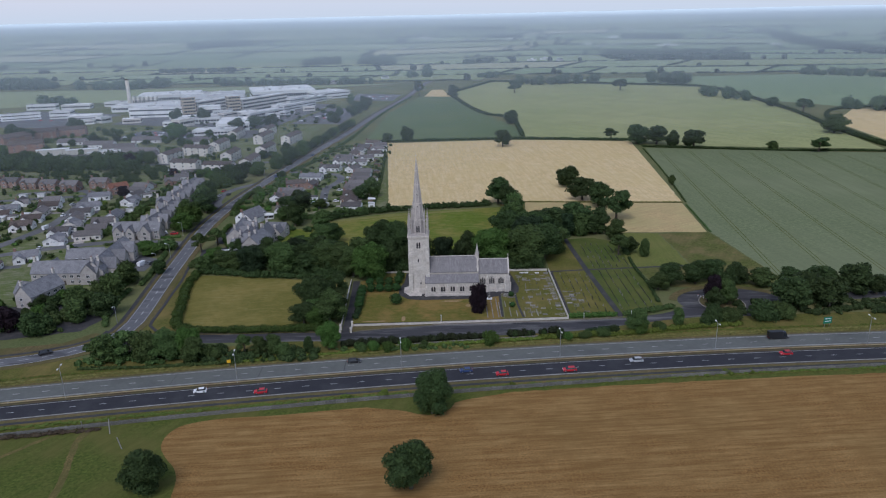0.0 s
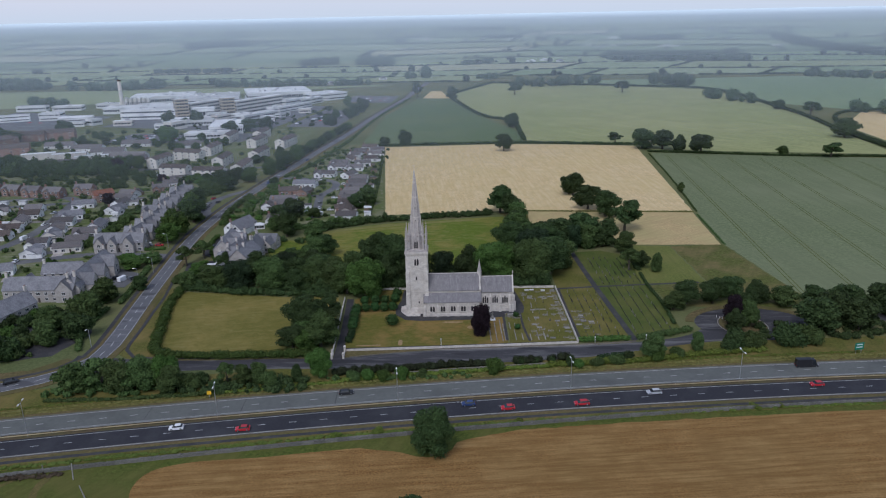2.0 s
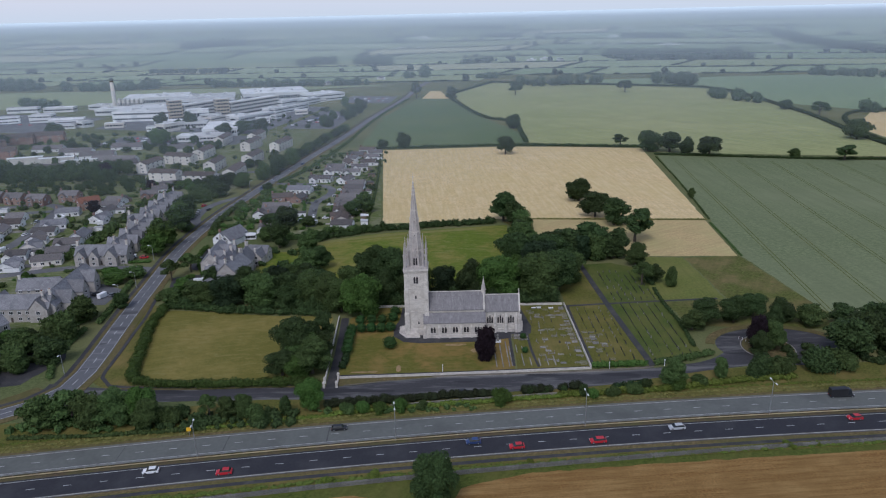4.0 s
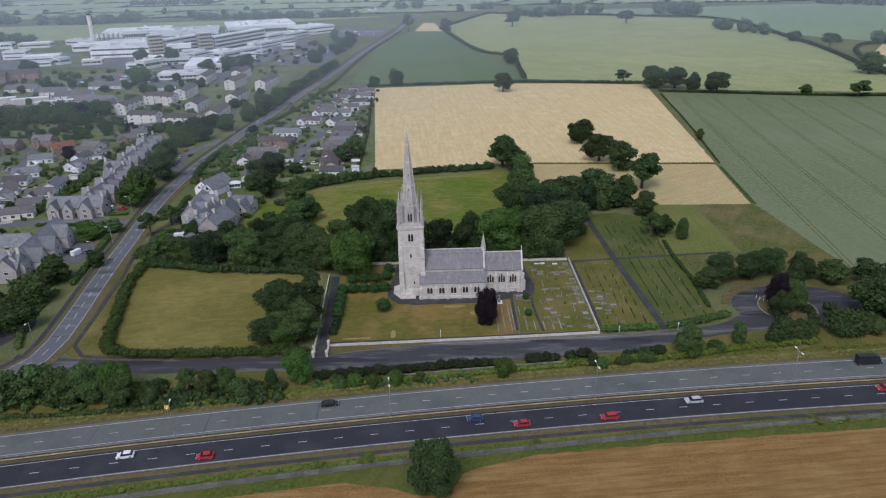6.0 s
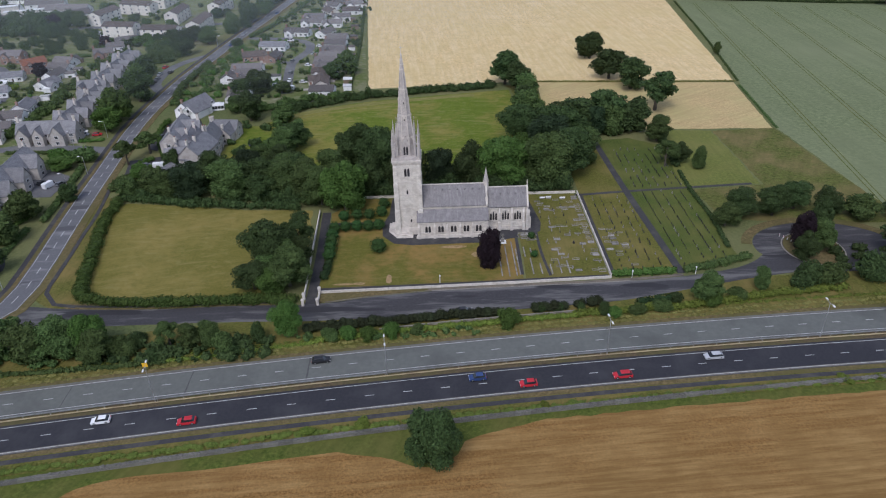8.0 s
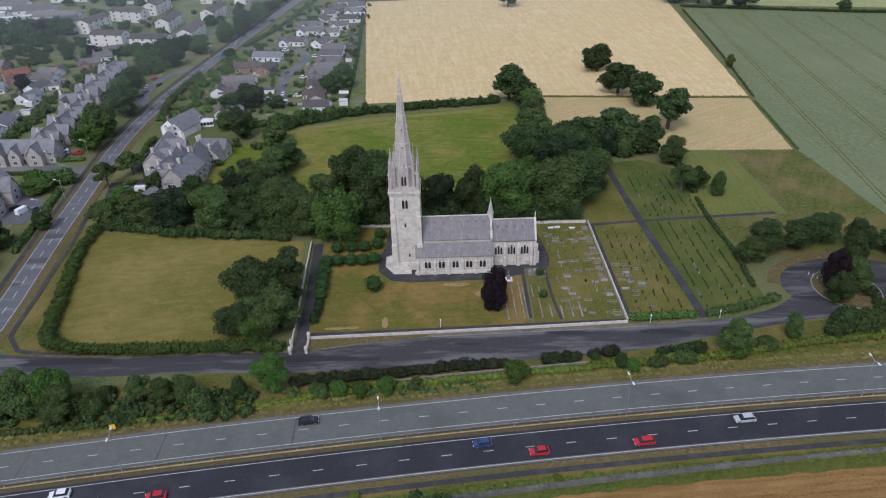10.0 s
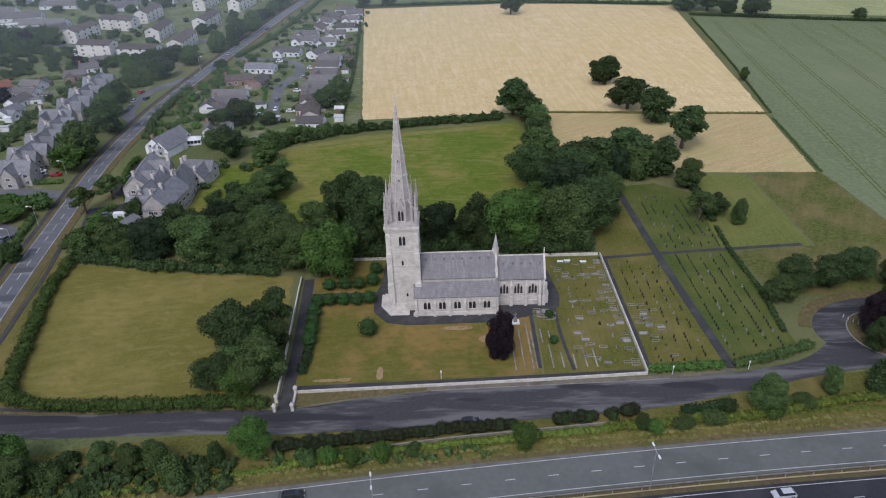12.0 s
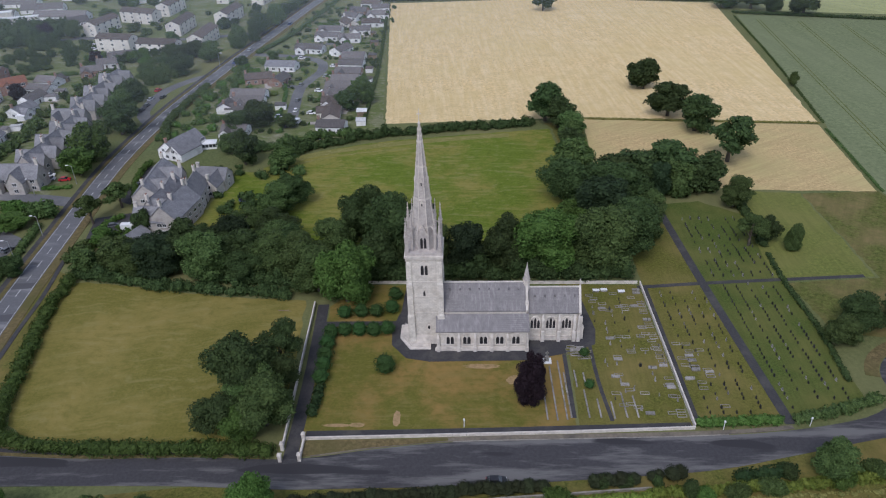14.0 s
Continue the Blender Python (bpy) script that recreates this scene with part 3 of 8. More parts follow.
# ---- foliage ----
def clumps(blobs, per_area, size, seed, core=0.8, bodies=None):
    """Many small leaf sprays in shells round the blobs (centre and radii), none buried in a neighbour, with a rough dark body inside each."""
    rng = np.random.default_rng(seed)
    vs, fs = [], []
    n0 = 0
    B = np.array(blobs, float)
    for b in B:
        r = b[3:]
        k = max(12, int(per_area * 4 * (r[0] * r[1] + r[0] * r[2] + r[1] * r[2])))
        d = rng.normal(size=(k, 3))
        d /= np.linalg.norm(d, axis=1)[:, None]
        c = b[:3] + d * r * rng.uniform(0.76, 1.13, (k, 1))
        keep = (d[:, 2] > -0.45) | (rng.random(k) < 0.3)
        near = B[(np.abs(B[:, :3] - b[:3]) < B[:, 3:] + r).all(1)]
        if len(near) > 1:
            q = ((c[:, None, :] - near[None, :, :3]) / near[None, :, 3:]) ** 2
            keep &= (q.sum(2) < 0.55).sum(1) == 0
        c, d = c[keep], d[keep]
        k = len(c)
        if not k:
            continue
        nrm = d + rng.normal(size=(k, 3)) * 0.75
        nrm /= np.linalg.norm(nrm, axis=1)[:, None]
        t = np.cross(nrm, rng.normal(size=(k, 3)))
        t /= np.linalg.norm(t, axis=1)[:, None] + 1e-9
        u = np.cross(nrm, t)
        z = size * rng.uniform(0.5, 1.35, (k, 1))
        tri = np.stack([c + t * z, c - t * z * 0.55 + u * z * rng.uniform(0.5, 1.0, (k, 1)), c - t * z * 0.5 - u * z * rng.uniform(0.5, 1.0, (k, 1)) + nrm * z * 0.3], 1)
        vs.append(tri.reshape(-1, 3))
        fs.append(np.arange(3 * k).reshape(-1, 3) + n0)
        n0 += 3 * k
    extra = []
    if core:
        for bx, by, bz, rx, ry, rz in blobs[:bodies]:
            ring, lev = 7, 4
            pts = [(bx, by, bz - rz * core)]
            for i in range(1, lev):
                th = math.pi * i / lev
                for j in range(ring):
                    ph = 2 * math.pi * (j + 0.5 * i) / ring
                    w = core * rng.uniform(0.85, 1.1)
                    pts.append((bx + rx * w * math.sin(th) * math.cos(ph), by + ry * w * math.sin(th) * math.sin(ph), bz - rz * w * math.cos(th)))
            pts.append((bx, by, bz + rz * core))
            vs.append(np.array(pts))
            for j in range(ring):
                extra.append((n0, n0 + 1 + (j + 1) % ring, n0 + 1 + j))
                for i in range(lev - 2):
                    p0, p1 = n0 + 1 + i * ring + j, n0 + 1 + i * ring + (j + 1) % ring
                    extra.append((p0, p1, p1 + ring, p0 + ring))
                last = n0 + 1 + (lev - 2) * ring
                extra.append((last + j, last + (j + 1) % ring, n0 + 1 + (lev - 1) * ring))
            n0 += len(pts)
    return np.concatenate(vs), np.concatenate(fs).tolist() + extra


def leaf_mesh(name, blobs, per_area, size, seed, material, core=0.8, bodies=None):
    v, f = clumps(blobs, per_area, size, seed, core, bodies)
    me = bpy.data.meshes.new(name)
    me.from_pydata(v.tolist(), [], f)
    me.materials.append(MAT[material])
    return me


def trunk_mesh(name, height, r, limbs):
    s = Shape()
    s.tube((0, 0, -0.3), (0, 0, height * 0.35), r * 1.5, r, 8)
    s.tube((0, 0, height * 0.35), (0.1 * r, 0.2 * r, height * 0.8), r, r * 0.4, 7)
    for x, y, z in limbs:
        s.tube((0, 0, height * 0.33), (x * 0.85, y * 0.85, z), r * 0.5, r * 0.12, 5)
    return s.mesh(name, MAT["bark"])


TREES = {}


def tree_kind(key, shape, material, seed, dens=1.0):
    """Builds the trunk and crown of one sort of tree, 14 m high and 12 m wide unless it is slim."""
    rng = random.Random(seed)
    blobs = []
    if shape == "broad":
        for i in range(20):
            ph, up = rng.uniform(0, 6.283), rng.uniform(-0.85, 1.0)
            rr = math.sqrt(max(0.05, 1 - up * up)) * rng.uniform(0.5, 0.95)
            s = rng.uniform(1.5, 2.7)
            blobs.append((5.2 * rr * math.cos(ph), 5.2 * rr * math.sin(ph), 6.9 + 5.0 * up * (1.0 if up > 0 else 1.05), s * rng.uniform(0.9, 1.3), s * rng.uniform(0.9, 1.3), s * 0.85))
        blobs.append((0, 0, 7.0, 4.0, 4.0, 4.4))
    elif shape == "dome":
        for i in range(20):
            ph, up = rng.uniform(0, 6.283), rng.uniform(-0.95, 0.95)
            rr = math.sqrt(max(0.05, 1 - up * up)) * rng.uniform(0.62, 0.78)
            s = rng.uniform(1.8, 2.6)
            blobs.append((5.1 * rr * math.cos(ph), 5.4 * rr * math.sin(ph), 6.6 + 5.6 * up, s, s, s * 1.05))
        blobs.append((0, 0, 6.6, 3.9, 3.9, 5.2))
    elif shape == "slim":
        for i in range(15):
            z = 1.6 + 11.6 * i / 14
            w = 3.0 * (1 - (i / 15) ** 1.7) + 0.5
            ph = rng.uniform(0, 6.283)
            blobs.append((0.35 * w * math.cos(ph), 0.35 * w * math.sin(ph), z, w * 0.8, w * 0.8, 1.4))
    elif shape == "open":
        for i in range(13):
            ph, up = rng.uniform(0, 6.283), rng.uniform(-0.5, 1.0)
            rr = math.sqrt(max(0.05, 1 - up * up)) * rng.uniform(0.7, 1.0)
            s = rng.uniform(1.3, 2.3)
            blobs.append((5.2 * rr * math.cos(ph), 5.2 * rr * math.sin(ph), 8.2 + 4.4 * up, s * 1.2, s * 1.2, s * 0.75))
    elif shape == "bush":
        for i in range(7):
            ph, rr = rng.uniform(0, 6.283), rng.uniform(0.5, 3.4)
            s = rng.uniform(1.5, 2.5)
            blobs.append((rr * math.cos(ph), rr * math.sin(ph), rng.uniform(1.4, 4.6) * (1 - rr / 7), s * 1.1, s * 1.1, s))
        blobs.append((0, 0, 2.4, 2.8, 2.8, 2.6))
    elif shape == "clipped":
        blobs = [(0, 0, 1.0, 1.0, 1.0, 1.0)]
        TREES[key] = ((("trunk", trunk_mesh("trunk", 0.8, 0.12, [])), ("crown", leaf_mesh("crown", blobs, 60 * dens, 0.085, seed, material, 0.97))))
        return
    r = 0.16 if shape == "bush" else 0.42
    h = 4.0 if shape == "bush" else 13.0
    limbs = [(b[0], b[1], b[2]) for b in blobs[:6]]
    wood_me = trunk_mesh("trunk", h, r, limbs)
    bodies = len(blobs)
    for bx, by, bz, rx, ry, rz in blobs[:bodies]:
        for i in range(4):
            ph, up = rng.uniform(0, 6.283), rng.uniform(-0.3, 0.95)
            rr, q = math.sqrt(1 - up * up), rng.uniform(0.34, 0.52)
            blobs.append((bx + rx * rr * 0.82 * math.cos(ph), by + ry * rr * 0.82 * math.sin(ph), bz + rz * 0.82 * up, rx * q, ry * q, rz * q))
    fine = 0.27
    TREES[key] = (("trunk", wood_me), ("crown", leaf_mesh("crown", blobs, 10.2 * dens, fine, seed, material, 0.8, bodies)))
    TREES[key + "_far"] = (("trunk", wood_me), ("crown", leaf_mesh("crown", blobs, 2.6 * dens, fine * 2.1, seed, material, 0.85, bodies)))


for key_, shape_, mat_, seed_ in (("oak", "broad", "oak", 1), ("oak_b", "broad", "oak", 2), ("oak_c", "open", "oak", 3), ("dome", "dome", "oak", 4), ("lime", "broad", "lime", 5),
                                  ("lime_b", "dome", "lime", 6), ("ash", "broad", "mixed", 7), ("ash_b", "open", "mixed", 8), ("ash_c", "dome", "mixed", 9), ("cypress", "dome", "conifer", 10),
                                  ("slim", "slim", "conifer", 11), ("copper", "slim", "purple", 12), ("beech", "dome", "purple", 16), ("bush", "bush", "mixed", 13), ("bush_b", "bush", "lime", 14),
                                  ("bush_c", "bush", "oak", 15), ("gorse", "bush", "gorse", 18), ("upright", "clipped", "dusky", 19), ("clipped", "clipped", "yew", 17)):
    tree_kind(key_, shape_, mat_, seed_)

TREE_WORDS = {
    "oak": "broad dark green oak with an uneven crown", "oak_b": "broad dark green oak with a lumpy crown", "oak_c": "open-crowned dark green field oak", "dome": "dense dark green round-crowned tree",
    "lime": "bright green broad-crowned tree in full leaf", "lime_b": "bright green dense tree in full leaf", "ash": "mid-green broadleaf tree in full leaf", "ash_b": "open-crowned mid-green broadleaf tree",
    "ash_c": "dense mid-green broadleaf tree", "cypress": "dense blackish green broad cypress", "slim": "slim dark green pointed conifer", "copper": "dark purple copper-leaved tree on the lawn",
    "beech": "dark purple-leaved dense tree", "bush": "loose mid-green shrub in leaf", "bush_b": "fresh green rounded shrub in leaf", "bush_c": "dark green dense shrub in leaf", "gorse": "yellow-green low shrub in leaf",
    "upright": "dark upright shrub in a clipped row", "clipped": "clipped dark green yew on the churchyard grass"}
rnd = random.Random(7)


def tree(kind, x, y, width, height, group="", z=0.0):
    """One tree at a place, with its own turn and size."""
    base = {"bush": (9.0, 6.2), "clip": (2.0, 2.0), "upri": (2.0, 2.0), "gors": (9.0, 6.2), "slim": (6.2, 14.0), "copp": (6.2, 14.0)}.get(kind[:4], (13.4, 13.4))
    m = pose(x, y, z, 0, 0, rnd.uniform(0, 360)) @ Matrix.Diagonal((width / base[0], width / base[0], height / base[1], 1))
    name = "bush" if kind[:4] in ("bush", "gors") else "topiary" if kind in ("clipped", "upright") else "tree"
    ob = thing(name, m, TREE_WORDS[kind], "shrub" if name != "tree" else "tree", group)
    for n, me in TREES[kind + "_far" if (y > 84 or x < -96 or x > 145) and kind not in ("clipped", "upright") else kind]:
        part(n, me, "", ob)
    return ob


def trees(rows, group=""):
    for kind, x, y, w, h in rows:
        tree(kind, x, y, w, h, group)


def hedge(pts, width, height, material, label, seed, size=0.4, dens=2.2, lump=0.25, name="hedge"):
    """A hedge along a line: a run of leafy lumps."""
    rng = random.Random(seed)
    line = curve(pts, 3.0)
    blobs = []
    for x, y, h in along(line, width * 0.6):
        k = 1 + lump * (1.3 * noise.noise(Vector((x * 0.12, y * 0.12, seed))) + rng.uniform(-0.6, 0.6))
        q = width * 0.6 * (1 + lump * rng.uniform(-0.7, 0.5))
        blobs.append((x + rng.uniform(-lump, lump) * width * 0.4, y + rng.uniform(-lump, lump) * width * 0.4, height * 0.45 * k, q, q, height * 0.55 * k))
        if lump >= 0.4 and rng.random() < 0.22:
            u = rng.uniform(0.3, 0.55) * height
            blobs.append((x + rng.uniform(-1, 1), y + rng.uniform(-1, 1), height * k * 0.9, u * 0.9, u * 0.9, u * rng.uniform(0.8, 1.3)))
    ob = new(name, leaf_mesh(name, blobs, dens * 2.0, size * 0.85, seed, material))
    return tagged(ob, label, "hedge", "", "stuff")


# ---- ground and fields ----
def rise(y):
    """The far country climbs gently towards the horizon."""
    return 150.0 * (max(0.0, y - 1100.0) / 3450.0) ** 1.7


s = Shape()
g_y = [-900, -500, -200, 100, 400, 700, 900] + list(range(1100, 4601, 100))
g_x = [-4600 + 9200 * i / 24 for i in range(25)]
s.add([(x, y, rise(y)) for y in g_y for x in g_x], [(j * 25 + i, j * 25 + i + 1, (j + 1) * 25 + i + 1, (j + 1) * 25 + i) for j in range(len(g_y) - 1) for i in range(24)])
solid("ground", s, "ground", "rough green grassland reaching to the horizon", "ground", "structure")


def rail_y(x):
    """The line of the dual carriageway's central barrier."""
    q = max(-210.0, min(230.0, x))
    f = lambda u: -86 + 0.1355 * (u + 133) - 0.000244 * (u + 133) * (u - 22)
    slope = 0.1355 - 0.000244 * (2 * q + 111)
    return f(q) + slope * (x - q)


MEDIAN = [np.array((x, rail_y(x))) for x in range(-700, 901, 10)]
wall_line = beside(MEDIAN, -17.6)
south = [tuple(p) for p in beside(MEDIAN, -20.0) if -64 <= p[0] <= 700]
field([tuple(q) for q in curve([(-60, -134), (-61.2, -127), (-63.8, -121.5), (-68, -116.5), (-71.3, -111), (-71.6, -105), (-69.3, -100.8), (-65, -98.6), (-58.4, -97), (-50, -96.2), (-40, -95.4), (-28, -93.6), (-15.6, -92), (4, -89.4), (20, -87.4)], 2.0)] + [q for q in south if q[0] > 30] + [(700, -700), (-75, -700), (-66, -240), (-61, -150)], 0.03, "stubble", "harvested golden-brown stubble field with drill rows")
solid("grass_strip", ribbon(Shape(), beside(MEDIAN, -17.0), beside(MEDIAN, -29.0), -0.3, 0.02), "verge_lush", "lush grass along the field wall", "verge", "structure")
field([(446, 700), (446, 892), (330, 988), (112, 1102), (900, 1110), (1050, 700), (700, 610), (516, 604)], 0.03, "hazed_green", "large crop field in haze-paled green")
field([(-1050, 1095), (-1000, 800), (-700, 790), (-430, 900), (-300, 1010), (-70, 1095)], 0.03, "hazed_olive", "haze-paled olive pasture behind the hospital")
field([(-22, -89.5), (-8, -87.5), (4, -86.5), (26, -84.5), (19, -87.2), (13, -90), (11.5, -93.5), (9, -96), (5, -97), (1.5, -96.4), (-2.5, -94.6), (-8, -93.2), (-15, -92)], 0.06, "verge_lush", "uncut green grass round a field tree", "grass_patch")
field([(-400, -150), (-200, -121), (-130, -108), (-98, -103.5), (-74, -100), (-50, -95.5), (-30, -92), (-30, -97), (-55, -104), (-60, -112), (-58, -128), (-58, -150), (-62, -240), (-70, -700), (-400, -700)], 0.026, "verge_lush", "lush green grass at the field corner", "grass_patch")
field([(-112, 33), (-105, 2), (-99, -18), (-95, -26), (-88, -31), (-70, -33), (-45, -33), (-33, -22), (-34, 0), (-36, 22), (-60, 24), (-90, 30)], 0.03, "dry_paddock", "dry yellowish paddock grass inside a hedge")
field([(-27.5, -29.5), (33.5, -28.2), (33.5, 20), (20, 29), (-22, 29.5), (-28.5, 19)], 0.03, "lawn", "parched mown lawn round the church", "lawn")
field([(34, -28.2), (58.6, -27.2), (58.6, 28.6), (36, 29.5)], 0.035, "cemetery", "churchyard grass between old graves", "lawn")
field([(80, -24), (100, -18), (100, 28), (102, 70), (90, 80), (75, 78), (77, 29)], 0.034, "cemetery_green", "green mown cemetery grass with rows of graves", "lawn")
field([(59.4, -25), (80, -24), (77, 29), (75, 78), (70, 78), (60, 45)], 0.03, "cemetery", "mown cemetery grass with rows of graves", "lawn")
field([(-70, 112), (-61, 121), (-52, 127.5), (-38, 133.5), (-22, 138.5), (16, 145), (46, 149.5), (48, 108), (45, 71), (40, 45), (-43, 45), (-48, 65), (-60, 92)], 0.03, "meadow", "uneven green meadow behind the church")
for pts, w in (([(-66, 113.5), (-52, 124.5), (-30, 132.5), (0, 139), (28, 143)], 2.2), ([(-62, 111), (-48, 121), (-24, 128), (6, 131)], 0.5)):
    cl = curve(pts, 2)
    cl = [q + np.array((0.6 * noise.noise(Vector((q[0] * 0.3, q[1] * 0.3, 3))), 0.6 * noise.noise(Vector((q[0] * 0.3, q[1] * 0.3, 8))))) for q in cl]
    solid("worn_track", ribbon(Shape(), beside(cl, w), beside(cl, -w), -0.1, 0.04 + 0.006 * w), "worn", "faint pale track worn through the meadow", "path", "structure")
field([(-45, 405), (-26, 158), (60, 163), (162, 153), (188, 386), (120, 402), (66, 410)], 0.03, "straw", "pale golden harvested cornfield with straw rows")
field([(62, 160), (161, 150), (154, 86), (104, 89), (58, 96)], 0.06, "straw_dull", "dull yellow stubble strip beside the cornfield")
field([(103, 88), (127, 85.4), (127, 32.5), (98, 30)], 0.05, "allotment", "light green mown grass plot")
field([(127.5, 85), (155, 86.5), (158, 50), (161, 21), (163.5, 0), (129, 2), (104, 6), (101, 29), (128, 31.5)], 0.04, "rough", "rough olive-green grass plot")
field([(-146, -28), (-140, 30), (-146, 100), (-150, 190), (-140, 270), (-128, 300), (-132, 540), (-420, 560), (-640, 480), (-430, 130), (-250, 20), (-200, -40)], 0.02, "garden", "patchwork of village gardens, drives and grass", "village_ground")
field([(-112, 146), (-90, 132), (-66, 128), (-52, 136), (-26, 147), (-48, 402), (-86, 400), (-108, 290), (-118, 240), (-122, 190)], 0.02, "garden", "patchwork of village gardens, drives and grass", "village_ground")
wheat = field([(156, 86), (164, 152), (192, 350), (380, 303), (760, 190), (700, -20), (400, -25), (210, -8), (163.5, 0), (161, 21)], 0.03, "wheat", "green wheat field with dark tramlines")
field([(-68, 436), (-40, 424), (90, 428), (88, 500), (57, 624), (24, 826), (-26, 838), (-62, 640)], 0.03, "pasture", "even dark green pasture beside the main road")
field([(92, 430), (180, 396), (200, 362), (390, 320), (428, 560), (438, 700), (440, 888), (321, 975), (103, 1088), (26, 888), (58, 624), (92, 560)], 0.03, "pale_crop", "large pale green crop field")
field([(-84, 62), (-60, 58), (-56, 106), (-79, 109)], 0.025, "meadow", "green garden grass behind the manor", "lawn")
field([(47.5, 150), (48.8, 100), (57.5, 97), (61.5, 160), (44, 156)], 0.05, "verge", "rough grass under the trees", "grass_patch")
field([(-20, 842), (-9, 955), (9, 950), (22, 832)], 0.06, "straw", "small triangle of pale stubble")
field([(415, 345), (432, 480), (510, 587), (700, 560), (760, 330)], 0.03, "straw", "pale straw field behind a hedge")
for k in range(12):
    x0 = 161 + 24.5 * k
    s = Shape()
    for off in (-0.95, 0.95):
        ln_ = [np.array((x0 + off + 0.12 * v, v)) for v in (max(10.0, -8 - k * 1.2), 318 + 18 - 7.0 * k)]
        ribbon(s, beside(ln_, 0.2), beside(ln_, -0.2), 0.03, 0.05)
    part("tramline", s, "verge_lush", wheat, "dark wheel tracks through the crop")

# ---- far fields, hedges and woods ----
far = random.Random(3)
# far crops, their colours already paled for haze
crops = ["hazed_green", "hazed_pale", "hazed_green", "hazed_pale", "hazed_olive", "hazed_pale", "hazed_green", "hazed_olive", "hazed_pale", "hazed_green", "hazed_straw"]
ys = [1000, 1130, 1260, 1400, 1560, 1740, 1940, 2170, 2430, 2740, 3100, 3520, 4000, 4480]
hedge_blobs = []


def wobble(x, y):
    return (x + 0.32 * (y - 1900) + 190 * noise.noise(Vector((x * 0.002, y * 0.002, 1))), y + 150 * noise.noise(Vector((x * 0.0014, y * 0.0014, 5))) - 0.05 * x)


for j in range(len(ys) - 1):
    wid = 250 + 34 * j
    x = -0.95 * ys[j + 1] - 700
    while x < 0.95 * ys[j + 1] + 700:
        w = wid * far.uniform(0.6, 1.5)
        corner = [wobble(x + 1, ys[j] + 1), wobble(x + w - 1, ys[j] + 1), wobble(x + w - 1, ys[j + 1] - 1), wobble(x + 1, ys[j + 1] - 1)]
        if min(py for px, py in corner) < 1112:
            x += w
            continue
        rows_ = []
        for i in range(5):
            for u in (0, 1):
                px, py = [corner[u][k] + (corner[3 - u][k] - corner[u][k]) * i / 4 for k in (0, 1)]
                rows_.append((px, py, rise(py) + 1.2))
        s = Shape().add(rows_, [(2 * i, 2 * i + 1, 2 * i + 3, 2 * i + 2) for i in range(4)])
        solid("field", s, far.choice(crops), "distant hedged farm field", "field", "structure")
        for (ax, ay), (bx, by) in ((corner[0], corner[1]), (corner[0], corner[3])):
            n = int(math.hypot(bx - ax, by - ay) / 15)
            gap = far.random() < 0.12
            for i in range(n):
                if gap or far.random() < 0.1 or ay + (by - ay) * i / n > 3450:
                    continue
                t = i / n
                px, py = ax + (bx - ax) * t, ay + (by - ay) * t
                k = far.uniform(0.8, 1.3) * (1 + 0.13 * j)
                hedge_blobs.append((px, py, rise(py) + 0.9 * k, 8.5, 2.0 + 0.15 * j, 1.3 * k))
                if far.random() < 0.1:
                    q = far.uniform(3.2, 6.5) * (1 + 0.05 * j)
                    hedge_blobs.append((px + far.uniform(-3, 3), py + far.uniform(-3, 3), rise(py) + q * 1.1, q * far.uniform(0.9, 1.5), q, q * far.uniform(0.8, 1.1)))
        x += w
hb = new("far_hedgerow", leaf_mesh("far_hedgerow", hedge_blobs, 0.02, 2.2, 5, "conifer", 1.0))
tagged(hb, "dark hedgerows and hedge trees between distant fields", "hedgerow", "", "stuff")


def wood(pts, depth, height, seed, material="hazed_wood", label="dark broadleaf wood among the fields"):
    """A wood: crowns packed along a belt."""
    rng = random.Random(seed)
    line = curve(pts, 15)
    blobs = []
    for x, y, h in along(line, height * 0.5):
        for i in range(max(1, int(depth / (height * 0.7)))):
            if depth <= 45 and rng.random() < 0.38 and material == "hazed_wood":
                continue
            r = height * rng.uniform(0.26, 0.52)
            blobs.append((x + rng.uniform(-4, 4), y + depth * (i / max(1, depth / (height * 0.7)) - 0.3) + rng.uniform(-4, 4), rise(y) + r * 0.85, r, r, r * rng.uniform(0.85, 1.15)))
    ob = new("wood", leaf_mesh("wood", blobs, 0.2 if height > 12 else 0.6, 1.5 if height > 12 else 0.95, seed, material, 0.92))
    return tagged(ob, label, "wood", "woods among the fields", "stuff")


